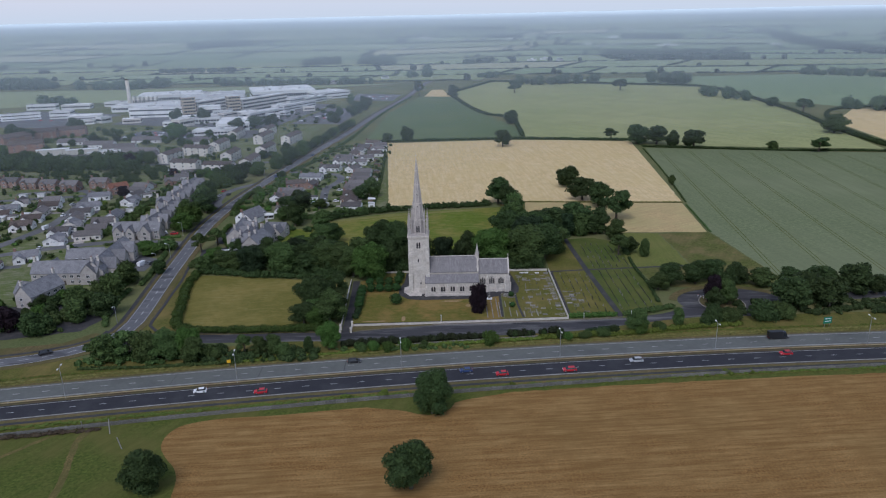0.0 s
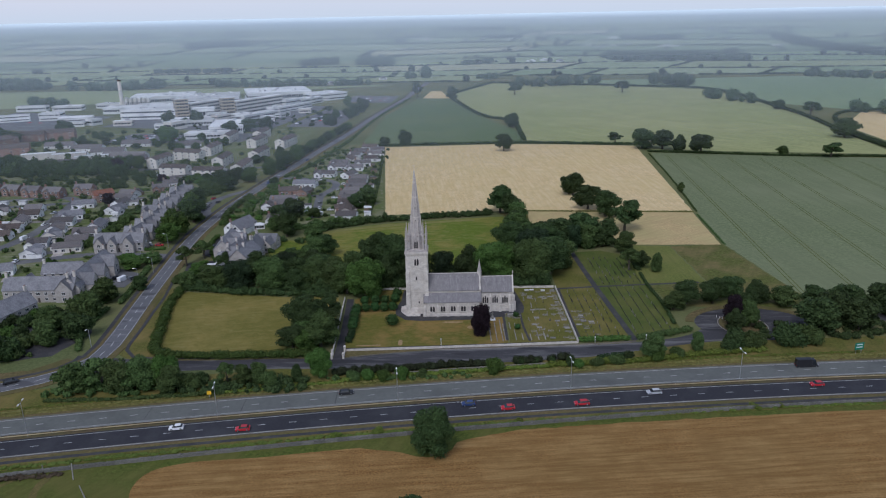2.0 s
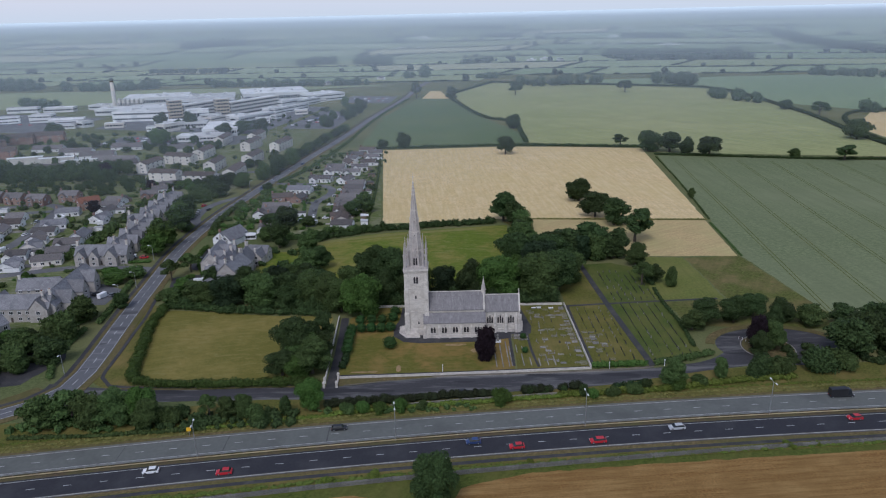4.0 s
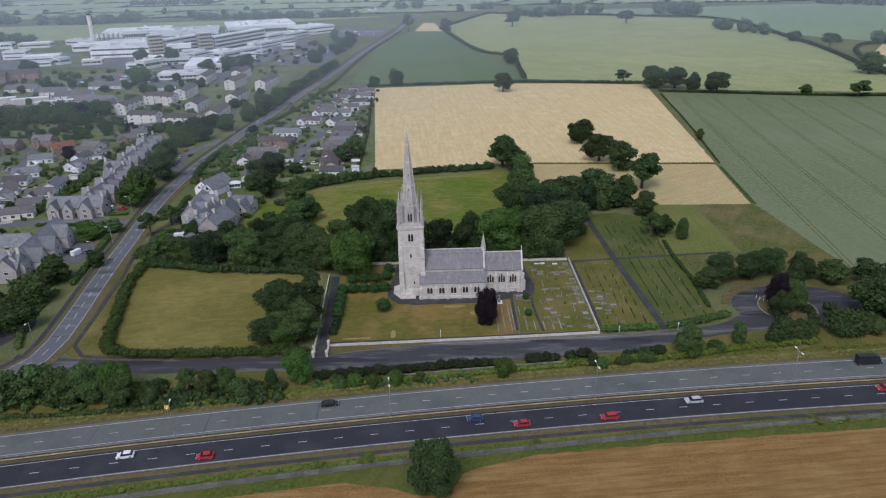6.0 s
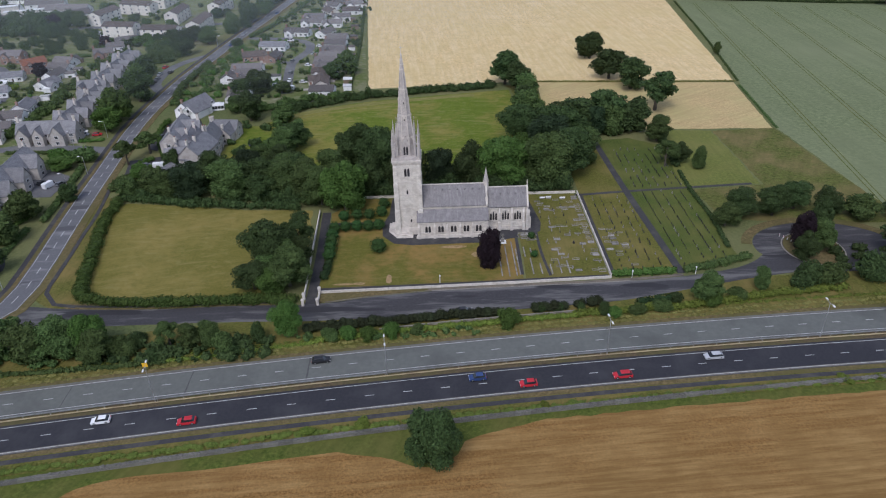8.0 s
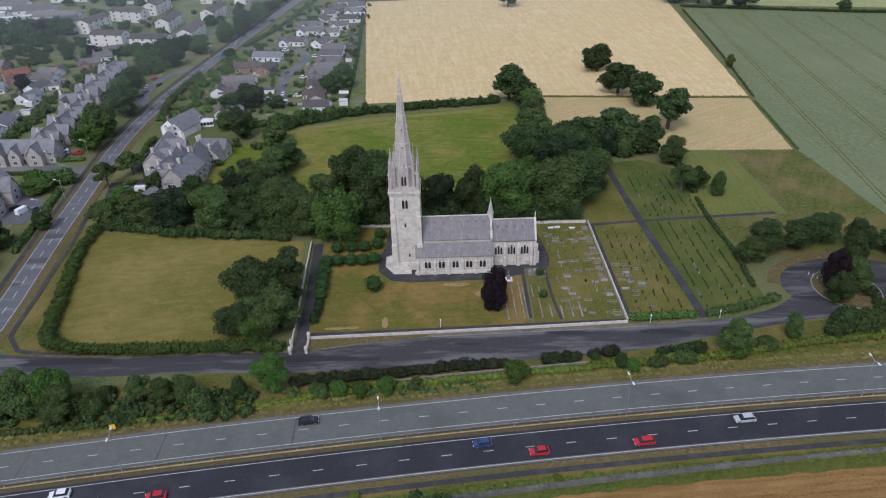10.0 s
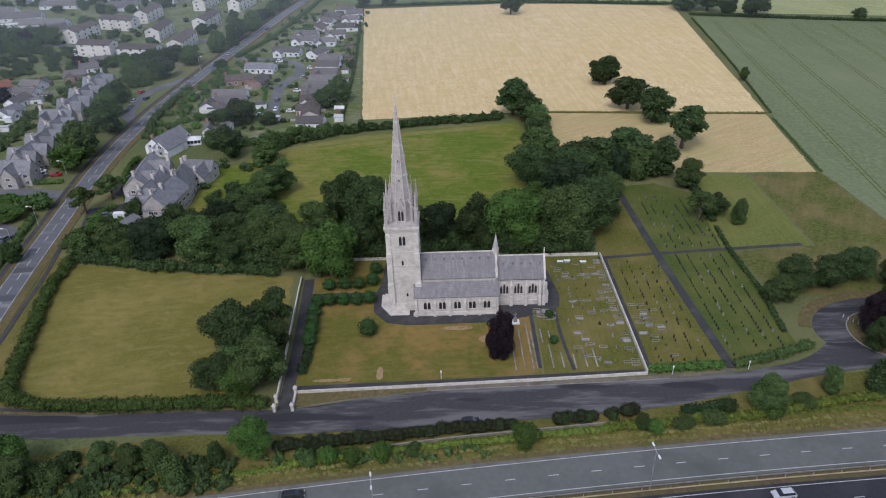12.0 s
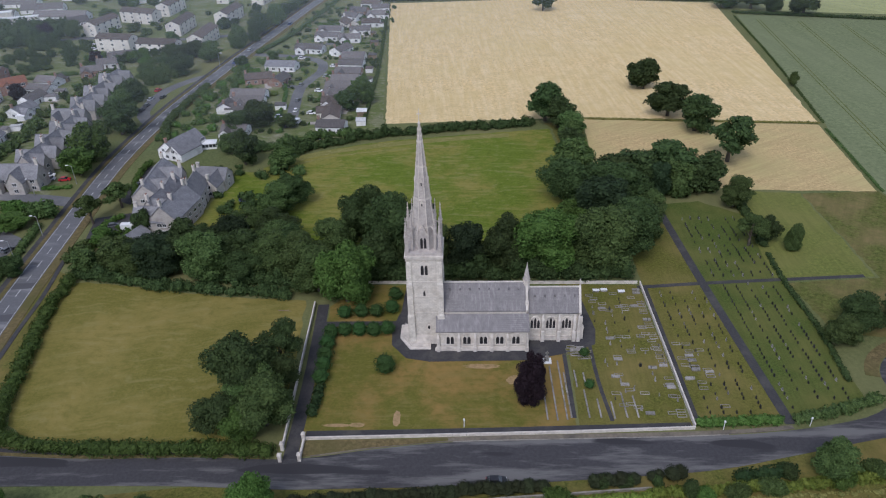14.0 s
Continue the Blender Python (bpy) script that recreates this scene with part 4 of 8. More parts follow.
for i, (pts, depth, h) in enumerate((
        ([(150, 1020), (215, 1012), (290, 1040)], 36, 20), ([(385, 1010), (415, 985), (445, 945)], 45, 26), ([(396, 765), (412, 735), (432, 690)], 26, 17), ([(450, 1662), (600, 1600), (760, 1540)], 120, 24),
        ([(-360, 1680), (-315, 1685), (-270, 1690)], 60, 24), ([(-210, 1665), (-120, 1600)], 60, 24), ([(-930, 2480), (-760, 2580)], 140, 24), ([(505, 585), (560, 560), (640, 540)], 40, 22),
        ([(1240, 2380), (1150, 1990), (1140, 1600)], 160, 22), ([(80, 1180), (120, 1190)], 30, 16), ([(-60, 1230), (-20, 1240)], 30, 26), ([(60, 1560), (150, 1640)], 30, 16),
        ([(-700, 1120), (-600, 1100), (-520, 1130)], 40, 20), ([(-420, 1130), (-330, 1120), (-120, 1100)], 30, 16), ([(-900, 1180), (-760, 1150)], 60, 24), ([(-640, 860), (-560, 830)], 26, 16),
        ([(-680, 1500), (-500, 1480)], 30, 16), ([(-760, 760), (-660, 720)], 60, 18), ([(700, 2500), (900, 2450)], 60, 20), ([(200, 2700), (330, 2650)], 60, 20), ([(0, 3300), (300, 3200)], 60, 20), ([(700, 1100), (800, 1010)], 30, 18))):
    wood(pts, depth, h, 40 + i)
wood([(-400, 322), (-340, 316), (-250, 314)], 45, 10.5, 90, "oak", "dense dark belt of trees behind the houses")

def farm(x, y, w, h, turn, roof):
    """A distant farm building: walls and a pitched roof."""
    ob = thing("farm_building", pose(x, y, rise(y), 0, 0, turn), "pale distant farm building among the fields", "farm building", "distant farms")
    part("wall", Shape().box(-w, w, -5, 5, -2, h), "white_wall", ob)
    part("roof", Shape().profile([(-5.4, h), (5.4, h), (0, h + 3)], -w - 0.4, w + 0.4), roof, ob)


for x, y, w in ((501, 2198, 10), (530, 2134, 14), (581, 2171, 9), (637, 2209, 12), (737, 2092, 34), (1051, 2012, 12), (1075, 2030, 8), (242, 1626, 11), (283, 1653, 14), (313, 1605, 9), (-829, 2816, 26), (-770, 2830, 18), (-203, 1127, 9), (-110, 1206, 8), (-120, 2180, 9), (-60, 2210, 7)):
    farm(x, y, w, 4.5, far.uniform(-20, 20), far.choice(("flat_roof", "house_slate")))
for i in range(12):
    y = far.uniform(2300, 3400)
    farm(y * far.uniform(-0.5, 0.55), y, far.uniform(10, 32), far.uniform(5, 9), far.uniform(-25, 25), far.choice(("flat_roof", "flat_roof", "house_slate")))

# added sheet with aerial haze painted in its opacity, denser with distance over the far country
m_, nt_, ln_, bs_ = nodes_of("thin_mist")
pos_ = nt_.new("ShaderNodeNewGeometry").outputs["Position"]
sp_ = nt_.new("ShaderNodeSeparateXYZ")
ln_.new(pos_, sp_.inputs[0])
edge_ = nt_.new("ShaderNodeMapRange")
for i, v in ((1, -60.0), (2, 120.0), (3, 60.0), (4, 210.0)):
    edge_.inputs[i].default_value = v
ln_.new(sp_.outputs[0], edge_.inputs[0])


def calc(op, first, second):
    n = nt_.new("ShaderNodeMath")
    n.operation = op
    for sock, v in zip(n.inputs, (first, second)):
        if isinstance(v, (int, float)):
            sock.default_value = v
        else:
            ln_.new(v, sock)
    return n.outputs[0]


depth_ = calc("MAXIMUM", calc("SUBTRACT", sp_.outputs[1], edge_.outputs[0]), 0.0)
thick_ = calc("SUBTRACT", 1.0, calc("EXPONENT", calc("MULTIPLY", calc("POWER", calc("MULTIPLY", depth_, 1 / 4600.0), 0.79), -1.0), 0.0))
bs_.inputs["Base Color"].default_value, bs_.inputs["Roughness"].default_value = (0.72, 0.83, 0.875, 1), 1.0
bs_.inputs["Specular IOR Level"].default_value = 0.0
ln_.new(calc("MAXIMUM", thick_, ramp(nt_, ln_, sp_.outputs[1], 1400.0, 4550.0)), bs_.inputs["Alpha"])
MAT["mist"] = m_
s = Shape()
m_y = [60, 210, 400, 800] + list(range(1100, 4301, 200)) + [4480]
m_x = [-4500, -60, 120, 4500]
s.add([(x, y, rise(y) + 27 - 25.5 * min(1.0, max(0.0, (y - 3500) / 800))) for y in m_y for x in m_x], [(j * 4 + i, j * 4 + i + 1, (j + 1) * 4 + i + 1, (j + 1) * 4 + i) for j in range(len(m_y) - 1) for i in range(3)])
# this mist sheet only imitates distance haze by its colour and opacity
solid("mist", s, "mist", "pale see-through sheet imitating haze over the distant fields", "mist", "structure")


# ---- roads ----
ROAD_LINES, HOMES = [], []


def clear(x, y, r=1.5):
    """No road and no house within reach of a plant of radius r."""
    return all(np.hypot(ln[:, 0] - x, ln[:, 1] - y).min() > half + r * 0.8 for ln, half in ROAD_LINES) and all(math.hypot(x - hx, y - hy) > size + r * 0.5 for hx, hy, size in HOMES)


def road(name, left, right, material, label, z1=0.09):
    return solid(name, ribbon(Shape(), left, right, -0.3, z1), material, label, "road", "structure")


def dashes(parent, line, length, gap, width, z, start=0.0):
    """Painted dashes along a line, each a piece of its own."""
    me = Shape().box(-length / 2, length / 2, -width / 2, width / 2, 0, 0.012).mesh("dash", MAT["paint"])
    for x, y, h in along(line, length + gap, start):
        ob = part("dash", me, "", parent)
        ob.matrix_basis = pose(x, y, z, 0, 0, h)


def line_mark(parent, line, width, z, name="edge_line"):
    part(name, ribbon(Shape(), beside(line, width / 2), beside(line, -width / 2), z - 0.02, z + 0.012), "paint", parent)


NEAR = [p for p in MEDIAN if -330 <= p[0] <= 420]
north_cw = road("road_north", beside(MEDIAN, 11.4), beside(MEDIAN, 1.4), "concrete_road", "worn pale grey concrete carriageway")
south_cw = road("road_south", beside(MEDIAN, -1.4), beside(MEDIAN, -11.0), "asphalt", "fresh dark asphalt carriageway")
for cw, sg in ((north_cw, 1), (south_cw, -1)):
    for off in (2.2, 10.3):
        line_mark(cw, beside(NEAR, sg * off), 0.14, 0.095)
    dashes(cw, beside(NEAR, sg * 6.2), 2.2, 6.9, 0.16, 0.09, 4.2 if sg > 0 else 6.6)
for x, w in ((-82, 0.13), (-53.5, 0.2), (-24.8, 0.24)):
    jl = [np.array((x + 0.12 * k, rail_y(x))) + np.array((-0.13, 1.0)) * k for k in (1.6, 4.0, 7.0, 9.0, 11.2)]
    part("joint_strip", ribbon(Shape(), [q + np.array((-w, 0)) for q in jl], [q + np.array((w * (0.6 + 0.4 * math.sin(i * 2.1)), 0)) for i, q in enumerate(jl)], 0.05, 0.094), "joint", north_cw, "dark tarmac repair across the concrete")
for off_ in (10.75, -10.4):
    gl = beside(NEAR, off_)
    part("hard_strip", ribbon(Shape(), beside(gl, 0.42), beside(gl, -0.42), 0.05, 0.098), "grit", north_cw if off_ > 0 else south_cw, "gritty grey edge strip")
solid("median_strip", ribbon(Shape(), beside(MEDIAN, 1.4), beside(MEDIAN, -1.4), -0.3, 0.14), "median", "strip of dry grass and gravel between the carriageways", "verge", "structure")
solid("verge", ribbon(Shape(), beside(MEDIAN, 19.0), beside(MEDIAN, 11.4), -0.3, 0.1), "verge", "rough grass verge along the dual carriageway", "verge", "structure")
solid("verge_bank", ribbon(Shape(), beside(MEDIAN, 29.5), beside(MEDIAN, 18.9), -0.3, 0.05), "verge", "rough dark grass bank between lane and carriageway", "verge", "structure")
solid("verge_dry", ribbon(Shape(), beside(MEDIAN, 12.8), beside(MEDIAN, 11.5), -0.3, 0.13), "dry_verge", "dry yellow grass along the carriageway edge", "verge", "structure")
solid("verge_south", ribbon(Shape(), beside(MEDIAN, -11.0), beside(MEDIAN, -17.3), -0.3, 0.07), "verge", "rough grass verge between carriageway and field wall", "verge", "structure")
solid("verge_south_dry", ribbon(Shape(), beside(MEDIAN, -11.0), beside(MEDIAN, -12.3), -0.3, 0.1), "dry_verge", "dry yellow grass along the carriageway edge", "verge", "structure")
solid("pavement_south", ribbon(Shape(), beside(MEDIAN, -12.6), beside(MEDIAN, -14.0), -0.3, 0.09), "path", "dark footway beside the dual carriageway", "path", "structure")

barrier = thing("crash_barrier", pose(0, 0, 0), "rust-stained steel crash barrier on the central strip", "barrier")
for off, mt in ((0.55, "steel"), (-0.55, "rail")):
    ln2 = beside(NEAR, off)
    part("rail", ribbon(Shape(), beside(ln2, 0.05), beside(ln2, -0.05), 0.55, 0.86), mt, barrier)
post_me = Shape().box(-0.06, 0.06, -0.06, 0.06, 0, 0.8).mesh("post", MAT["steel"])
for x, y, h in along(NEAR, 6.0):
    ob = part("post", post_me, "", barrier)
    ob.matrix_basis = pose(x, y, 0.1, 0, 0, h)

# rubble wall along the stubble field, in short stone lengths
wall_line = [p + np.array((0.11, -1.0)) * (0.5 - 0.018 * p[0]) for p in wall_line]
wall = thing("field_wall", pose(0, 0, 0), "lichened grey rubble wall along the stubble field", "wall", "", "structure")
rw = random.Random(11)
for p, q in zip(wall_line, wall_line[1:]):
    if -200 <= p[0] <= 330:
        for k in range(3):
            u, v = p + (q - p) * k / 3, p + (q - p) * (k + 1) / 3
            h = 0.86 + 0.1 * noise.noise(Vector((u[0] * 0.1, 0, 4)))
            seg = [u, v]
            body = ribbon(Shape(), beside(seg, 0.36 + rw.uniform(0, 0.05)), beside(seg, -0.36 - rw.uniform(0, 0.05)), -0.2, h)
            L = float(np.linalg.norm(v - u))
            t = (v - u) / L
            n_ = np.array((-t[1], t[0]))
            d = 0.0
            while d < L - 0.15:
                w = rw.uniform(0.22, 0.5)
                for side in (-0.2, 0.2):
                    c = u + t * (d + w / 2) + n_ * (side + rw.uniform(-0.06, 0.06))
                    deep = rw.uniform(0.14, 0.23)
                    body.prism([tuple(c + t * a_ * w * 0.48 + n_ * b_ * deep) for a_, b_ in ((-1, -1), (1, -0.9), (0.9, 1), (-1, 0.9))], h - 0.02, h + rw.uniform(0.06, 0.24), rw.uniform(0.65, 0.95))
                d += w
            part("wall_length", body, "field_wall", wall)
hedge([tuple(p) for p in beside(MEDIAN, -16.3) if -200 < p[0] < 300], 1.9, 0.5, "weeds", "lush green weeds and grass along the field wall", 21, 0.2, 3.2, 0.6, "weeds")
hedge([(-125, -106.5), (-112, -104.4), (-100, -102.6), (-93, -101.4)], 2.2, 0.7, "burnt", "dead brown weeds along the field wall", 22, 0.25, 3.0, 0.5, "dead_weeds")
for x, w in ((-22, 3), (32, 2.5), (104, 3.5), (112, 2.0), (-10, 4), (70, 2)):
    tree("gorse", x, rail_y(x) - 16.0, w, 1.3)

for pts, w in (([(-140, -139), (-128, -127), (-115, -115), (-109, -108), (-105, -104)], 0.7), ([(-96.2, -102.5), (-96.8, -108), (-94.5, -117), (-91.8, -126), (-90, -138), (-88, -160)], 1.0)):
    cl = curve(pts, 1.5)
    rough_l = [q + np.array((0.5 * noise.noise(Vector((q[0], q[1], 1.0))), 0)) for q in beside(cl, w)]
    rough_r = [q + np.array((0.5 * noise.noise(Vector((q[0], q[1], 7.0))), 0)) for q in beside(cl, -w)]
    solid("dirt_track", ribbon(Shape(), rough_l, rough_r, -0.1, 0.055), "track", "worn dry track across the field corner", "path", "structure")

# lane in front of the church, with the turning loop
north_edge = curve([(-124, -30), (-108, -33), (-93, -35), (-72, -36), (-50, -35.6), (-28, -36), (-11, -33.3), (6, -31.3), (33, -30.4), (59, -29.6), (77, -28.2), (92.6, -25.4), (101, -22.4), (108, -17), (113, -9)], 3)
south_edge = curve([(-124, -45), (-108, -44), (-93, -43.5), (-72, -43.2), (-50, -43.2), (-28, -44), (-11, -43.6), (6, -43.2), (33, -41.4), (59, -39), (76.6, -35.2), (97.7, -30.2), (112, -27.6), (121, -26.6), (128, -24)], 3)
m_n = min(len(north_edge), len(south_edge))
north_edge = [north_edge[int(i * (len(north_edge) - 1) / (m_n - 1))] for i in range(m_n)]
south_edge = [south_edge[int(i * (len(south_edge) - 1) / (m_n - 1))] for i in range(m_n)]
lane = road("road_lane", north_edge, south_edge, "lane", "patched grey asphalt lane in front of the church")
ell = lambda cx, cy, rx, ry, n=40: [(cx + rx * math.cos(2 * math.pi * i / n), cy + ry * math.sin(2 * math.pi * i / n)) for i in range(n)]
solid("road_loop", Shape().prism(ell(129, -13, 22, 15), -0.3, 0.085), "lane", "grey asphalt turning loop round a tree island", "road", "structure")
solid("traffic_island", Shape().prism(ell(124.5, -14.5, 8.6, 9.4), -0.2, 0.2), "dry_verge", "dry grass island in the turning loop", "island", "structure")
isl = curve([*ell(124.5, -14.5, 8.8, 9.6), (133.3, -14.5)], 2)
solid("kerb_island", ribbon(Shape(), isl, beside(isl, -0.35), -0.2, 0.22), "kerb", "pale kerb round the tree island", "kerb", "structure")
arc = [np.array((129 + 22.2 * math.cos(t), -13 + 15.2 * math.sin(t))) for t in np.linspace(0.2, 3.0, 30)]
solid("verge_loop", ribbon(Shape(), beside(arc, -3.2), arc, -0.2, 0.12), "dry_verge", "worn dry grass outside the turning loop", "verge", "structure")
road("road_east", curve([(146, -10), (180, -6), (240, -5), (420, -30)], 8), curve([(146, -18), (180, -13), (240, -12), (420, -38)], 8), "lane", "grey asphalt lane beyond the trees", 0.07)
cut = [i for i, p in enumerate(north_edge) if 4 < p[0] < 66]
kn = [north_edge[i] for i in cut]
solid("kerb_lane", ribbon(Shape(), beside(kn, 0.2), kn, -0.2, 0.2), "kerb", "pale kerb along the lane", "kerb", "structure")
pave = [q for q in north_edge if -26 < q[0] < 82]
solid("pavement_lane", ribbon(Shape(), beside(pave, 1.4), beside(pave, 0.3), -0.2, 0.17), "pavement", "worn gritty pavement in front of the churchyard wall", "pavement", "structure")
solid("verge_gate", Shape().prism([(-26.5, -35.5), (-12, -32.9), (5, -30.9), (5, -30.2), (-26.5, -30.9)], -0.1, 0.21), "dry_verge", "dry grass triangle before the churchyard wall", "verge", "structure")
pw = [q for q in north_edge if -100 < q[0] < -31]
solid("verge_lane", ribbon(Shape(), beside(pw, 2.6), beside(pw, 0.1), -0.2, 0.12), "dry_verge", "dry grass strip between hedge and lane", "verge", "structure")
solid("footpath_west", ribbon(Shape(), beside(pw, 1.9), beside(pw, 0.9), -0.2, 0.15), "path", "narrow dark footpath beside the lane", "path", "structure")

main_line = curve([(-300, -84), (-220, -72), (-165, -60), (-138, -53), (-122, -43.5), (-116, -33), (-115.5, -22), (-117, -8), (-119.5, 10), (-121.8, 28), (-123.9, 46), (-125.6, 62), (-128.8, 90), (-130.8, 111), (-131.6, 136), (-131, 165), (-129.8, 188), (-125.6, 230), (-119.7, 281), (-113, 331), (-105.2, 394), (-97.3, 445),
                   (-88, 520), (-75, 640), (-47, 841), (-16, 1120), (69, 1358), (120, 1700)], 8)
main = road("road_main", beside(main_line, 3.6), beside(main_line, -3.6), "main_tarmac", "grey asphalt main road past the village", 0.1)
near_main = [q for q in main_line if q[1] < 420]
dashes(main, near_main, 3.6, 4.4, 0.22, 0.1)
for off in (3.2, -3.2):
    line_mark(main, beside(near_main, off), 0.14, 0.105)
solid("pavement_main", ribbon(Shape(), beside(main_line, 6.8), beside(main_line, 5.0), -0.2, 0.14), "path", "dark tarmac footway beside the main road", "pavement", "structure")
solid("verge_main", ribbon(Shape(), beside(main_line, 5.0), beside(main_line, 3.6), -0.2, 0.16), "dry_verge", "dry trodden grass verge beside the main road", "verge", "structure")
field([(-110, -29), (-112, -18), (-113, 0), (-116, 24), (-118, 40), (-111, 36), (-107, 10), (-101, -16), (-97, -29), (-92, -34.5), (-104, -34)], 0.05, "verge", "rough dry grass between road and paddock hedge", "grass_patch")
field([(-196, -34), (-160, -37), (-134, -30), (-128, -12), (-134, 2), (-170, -2), (-200, -8)], 0.045, "path", "dark tarmac yard beside the main road", "yard")
field([(-230, -58), (-170, -47), (-136, -41), (-127, -32), (-124, -33.5), (-130, -44), (-148, -52), (-180, -61), (-230, -70)], 0.05, "dry_verge", "dry brown grass verge at the junction", "verge_junction")
solid("verge_main_east", ribbon(Shape(), beside(main_line, -3.6), beside(main_line, -6.4), -0.2, 0.15), "dry_verge", "dry grass verge with a worn track", "verge", "structure")
for nm, pts, w, mt, lb in (("road_side", [(-131, 84), (-150, 88), (-175, 90), (-215, 76), (-240, 60)], 6.5, "town_road", "pale grey side road into the village"),
                           ("road_estate", [(-240, 72), (-231, 112), (-230, 138), (-236, 174), (-242, 203), (-247, 215), (-262, 222), (-300, 214)], 7, "town_road", "grey estate road between bungalows"),
                           ("road_cul", [(-119, 276), (-108, 272), (-98, 270), (-82, 265), (-71, 254), (-68.6, 239), (-72, 223), (-74.5, 209), (-72.5, 186), (-68.5, 155)], 5.5, "town_road", "grey cul-de-sac between bungalows"),
                           ("road_layby", [(-134, 162), (-143, 176), (-145, 196), (-143, 212), (-136, 226), (-127, 236)], 6, "town_road", "grey lay-by with parked cars"),
                           ("road_flats", [(-110, 330), (-170, 312), (-240, 318), (-262, 300)], 6, "town_road", "grey access road between flats"),
                           ("road_west", [(-245, 205), (-290, 196), (-360, 185)], 6, "town_road", "grey estate road")):
    cl = curve(pts, 4)
    road(nm, beside(cl, w / 2), beside(cl, -w / 2), mt, lb, 0.12)
    ROAD_LINES.append((np.array(curve(pts, 2)), w / 2))
ROAD_LINES.append((np.array([q for q in curve([tuple(q) for q in near_main], 2)]), 7.0))

# ---- churchyard paths and walls ----
for nm, pts, w, lb in (("path_drive", [(-28.5, -37), (-29, -10), (-30.6, 20)], 3.0, "dark tarmac church drive"), ("path_west", [(-30, 11), (-9, 11)], 2.2, "dark path between clipped yews"),
                       ("path_corner", [(-117, 46), (-113.4, 25), (-112, 10), (-110.4, -4), (-109.2, -17), (-108, -26), (-103, -32), (-96, -33.6)], 1.3, "narrow dark footpath beside the main road"), ("path_graves", [(33.6, -2), (33.2, -24)], 1.0, "narrow dark churchyard path"), ("path_mid", [(40.5, 2), (40.5, -12), (41.5, -25)], 0.9, "narrow dark churchyard path"),
                       ("path_front", [(-26.4, -28.9), (9, -28.1), (58.5, -26.4)], 1.9, "dark path inside the churchyard wall"), ("path_cemetery", [(80.2, -26), (77, 29), (75, 80)], 2.4, "dark tarmac cemetery avenue"),
                       ("path_cross", [(58, 27.5), (80, 29.5), (124, 32.5)], 1.5, "narrow dark cross path"), ("path_wall", [(60.2, -25), (60.2, 28)], 1.0, "dark strip along the churchyard wall")):
    cl = curve(pts, 4)
    solid(nm, ribbon(Shape(), beside(cl, w / 2), beside(cl, -w / 2), -0.2, {"path_front": 0.075, "path_cross": 0.062, "path_west": 0.064, "path_wall": 0.06, "path_corner": 0.165}.get(nm, 0.07)), "path", lb, "path", "structure")
for x, y, rx, ry in ((-20, -26.2, 3.2, 0.5), (-15.4, -26.1, 1.8, 0.7), (-6.7, -24.2, 0.9, 2.4), (13, -6.4, 4.5, 0.9), (21, -11.5, 2.4, 1.6)):
    bare = [(x + rx * (1 + 0.35 * noise.noise(Vector((3 * math.cos(t), 3 * math.sin(t), x)))) * math.cos(t), y + ry * (1 + 0.35 * noise.noise(Vector((3 * math.sin(t), 3 * math.cos(t), y)))) * math.sin(t)) for t in np.linspace(0, 6.2, 22)]
    solid("bare_patch", Shape().prism(bare, -0.1, 0.05), "dry_earth", "bare trodden patch in the church lawn", "grass", "structure")
solid("path_apron", Shape().prism([(-8, 29), (-8.5, 17), (-10.5, 9), (-10, 2), (-6, -3.2), (0, -4.6), (24, -4.2), (36, -1.2), (42, 2), (43, 8), (40.5, 28), (10, 29)], -0.2, 0.085), "path", "dark tarmac apron round the church", "path", "structure")


def yard_wall(name, pts, h, w, label, step=3.0):
    """A churchyard wall in bays: body and coping."""
    ob = thing(name, pose(0, 0, 0), label, "wall", "", "structure")
    line = [np.array(p, float) for p in pts]
    for p, q in zip(line, line[1:]):
        n = max(1, int(np.linalg.norm(q - p) / step))
        for i in range(n):
            seg = [p + (q - p) * i / n, p + (q - p) * ((i + 0.985) / n)]
            part("wall_bay", ribbon(Shape(), beside(seg, w / 2), beside(seg, -w / 2), -0.3, h), "limestone", ob)
            part("coping", ribbon(Shape(), beside(seg, w / 2 + 0.03), beside(seg, -w / 2 - 0.03), h, h + 0.12), "trim", ob)
    return ob


yard_wall("churchyard_wall_south", [(-26.3, -30.5), (0, -29.7), (33, -28.6), (59, -27.4)], 0.72, 0.22, "pale limestone churchyard wall beside the lane")
yard_wall("churchyard_wall_east", [(59, -27.1), (59, 29.2)], 1.0, 0.26, "pale limestone wall between churchyard and cemetery")
yard_wall("churchyard_wall_north", [(58.4, 29.4), (-23, 30.4)], 0.8, 0.3, "pale limestone wall behind the church")
yard_wall("churchyard_wall_west", [(-33, 20), (-31.8, -8), (-30.6, -33)], 1.1, 0.28, "pale limestone wall beside the church drive")
for x, y in ((-26.5, -30.6), (-26.3, -36.4), (-30.6, -33.4), (-30.4, -36.6)):
    gp = thing("gate_post", pose(x, y, 0), "pale limestone gate pier with a capped top", "gate post", "churchyard gate piers")
    part("shaft", Shape().box(-0.35, 0.35, -0.35, 0.35, -0.2, 2.0), "limestone", gp)
    part("cap", Shape().prism([(-0.48, -0.48), (0.48, -0.48), (0.48, 0.48), (-0.48, 0.48)], 2.0, 2.45, 0.35), "trim", gp)
yard_wall("gate_wall", [(-26.4, -31.1), (-26.3, -35.8)], 0.9, 0.4, "low pale wall curving to the church gate")


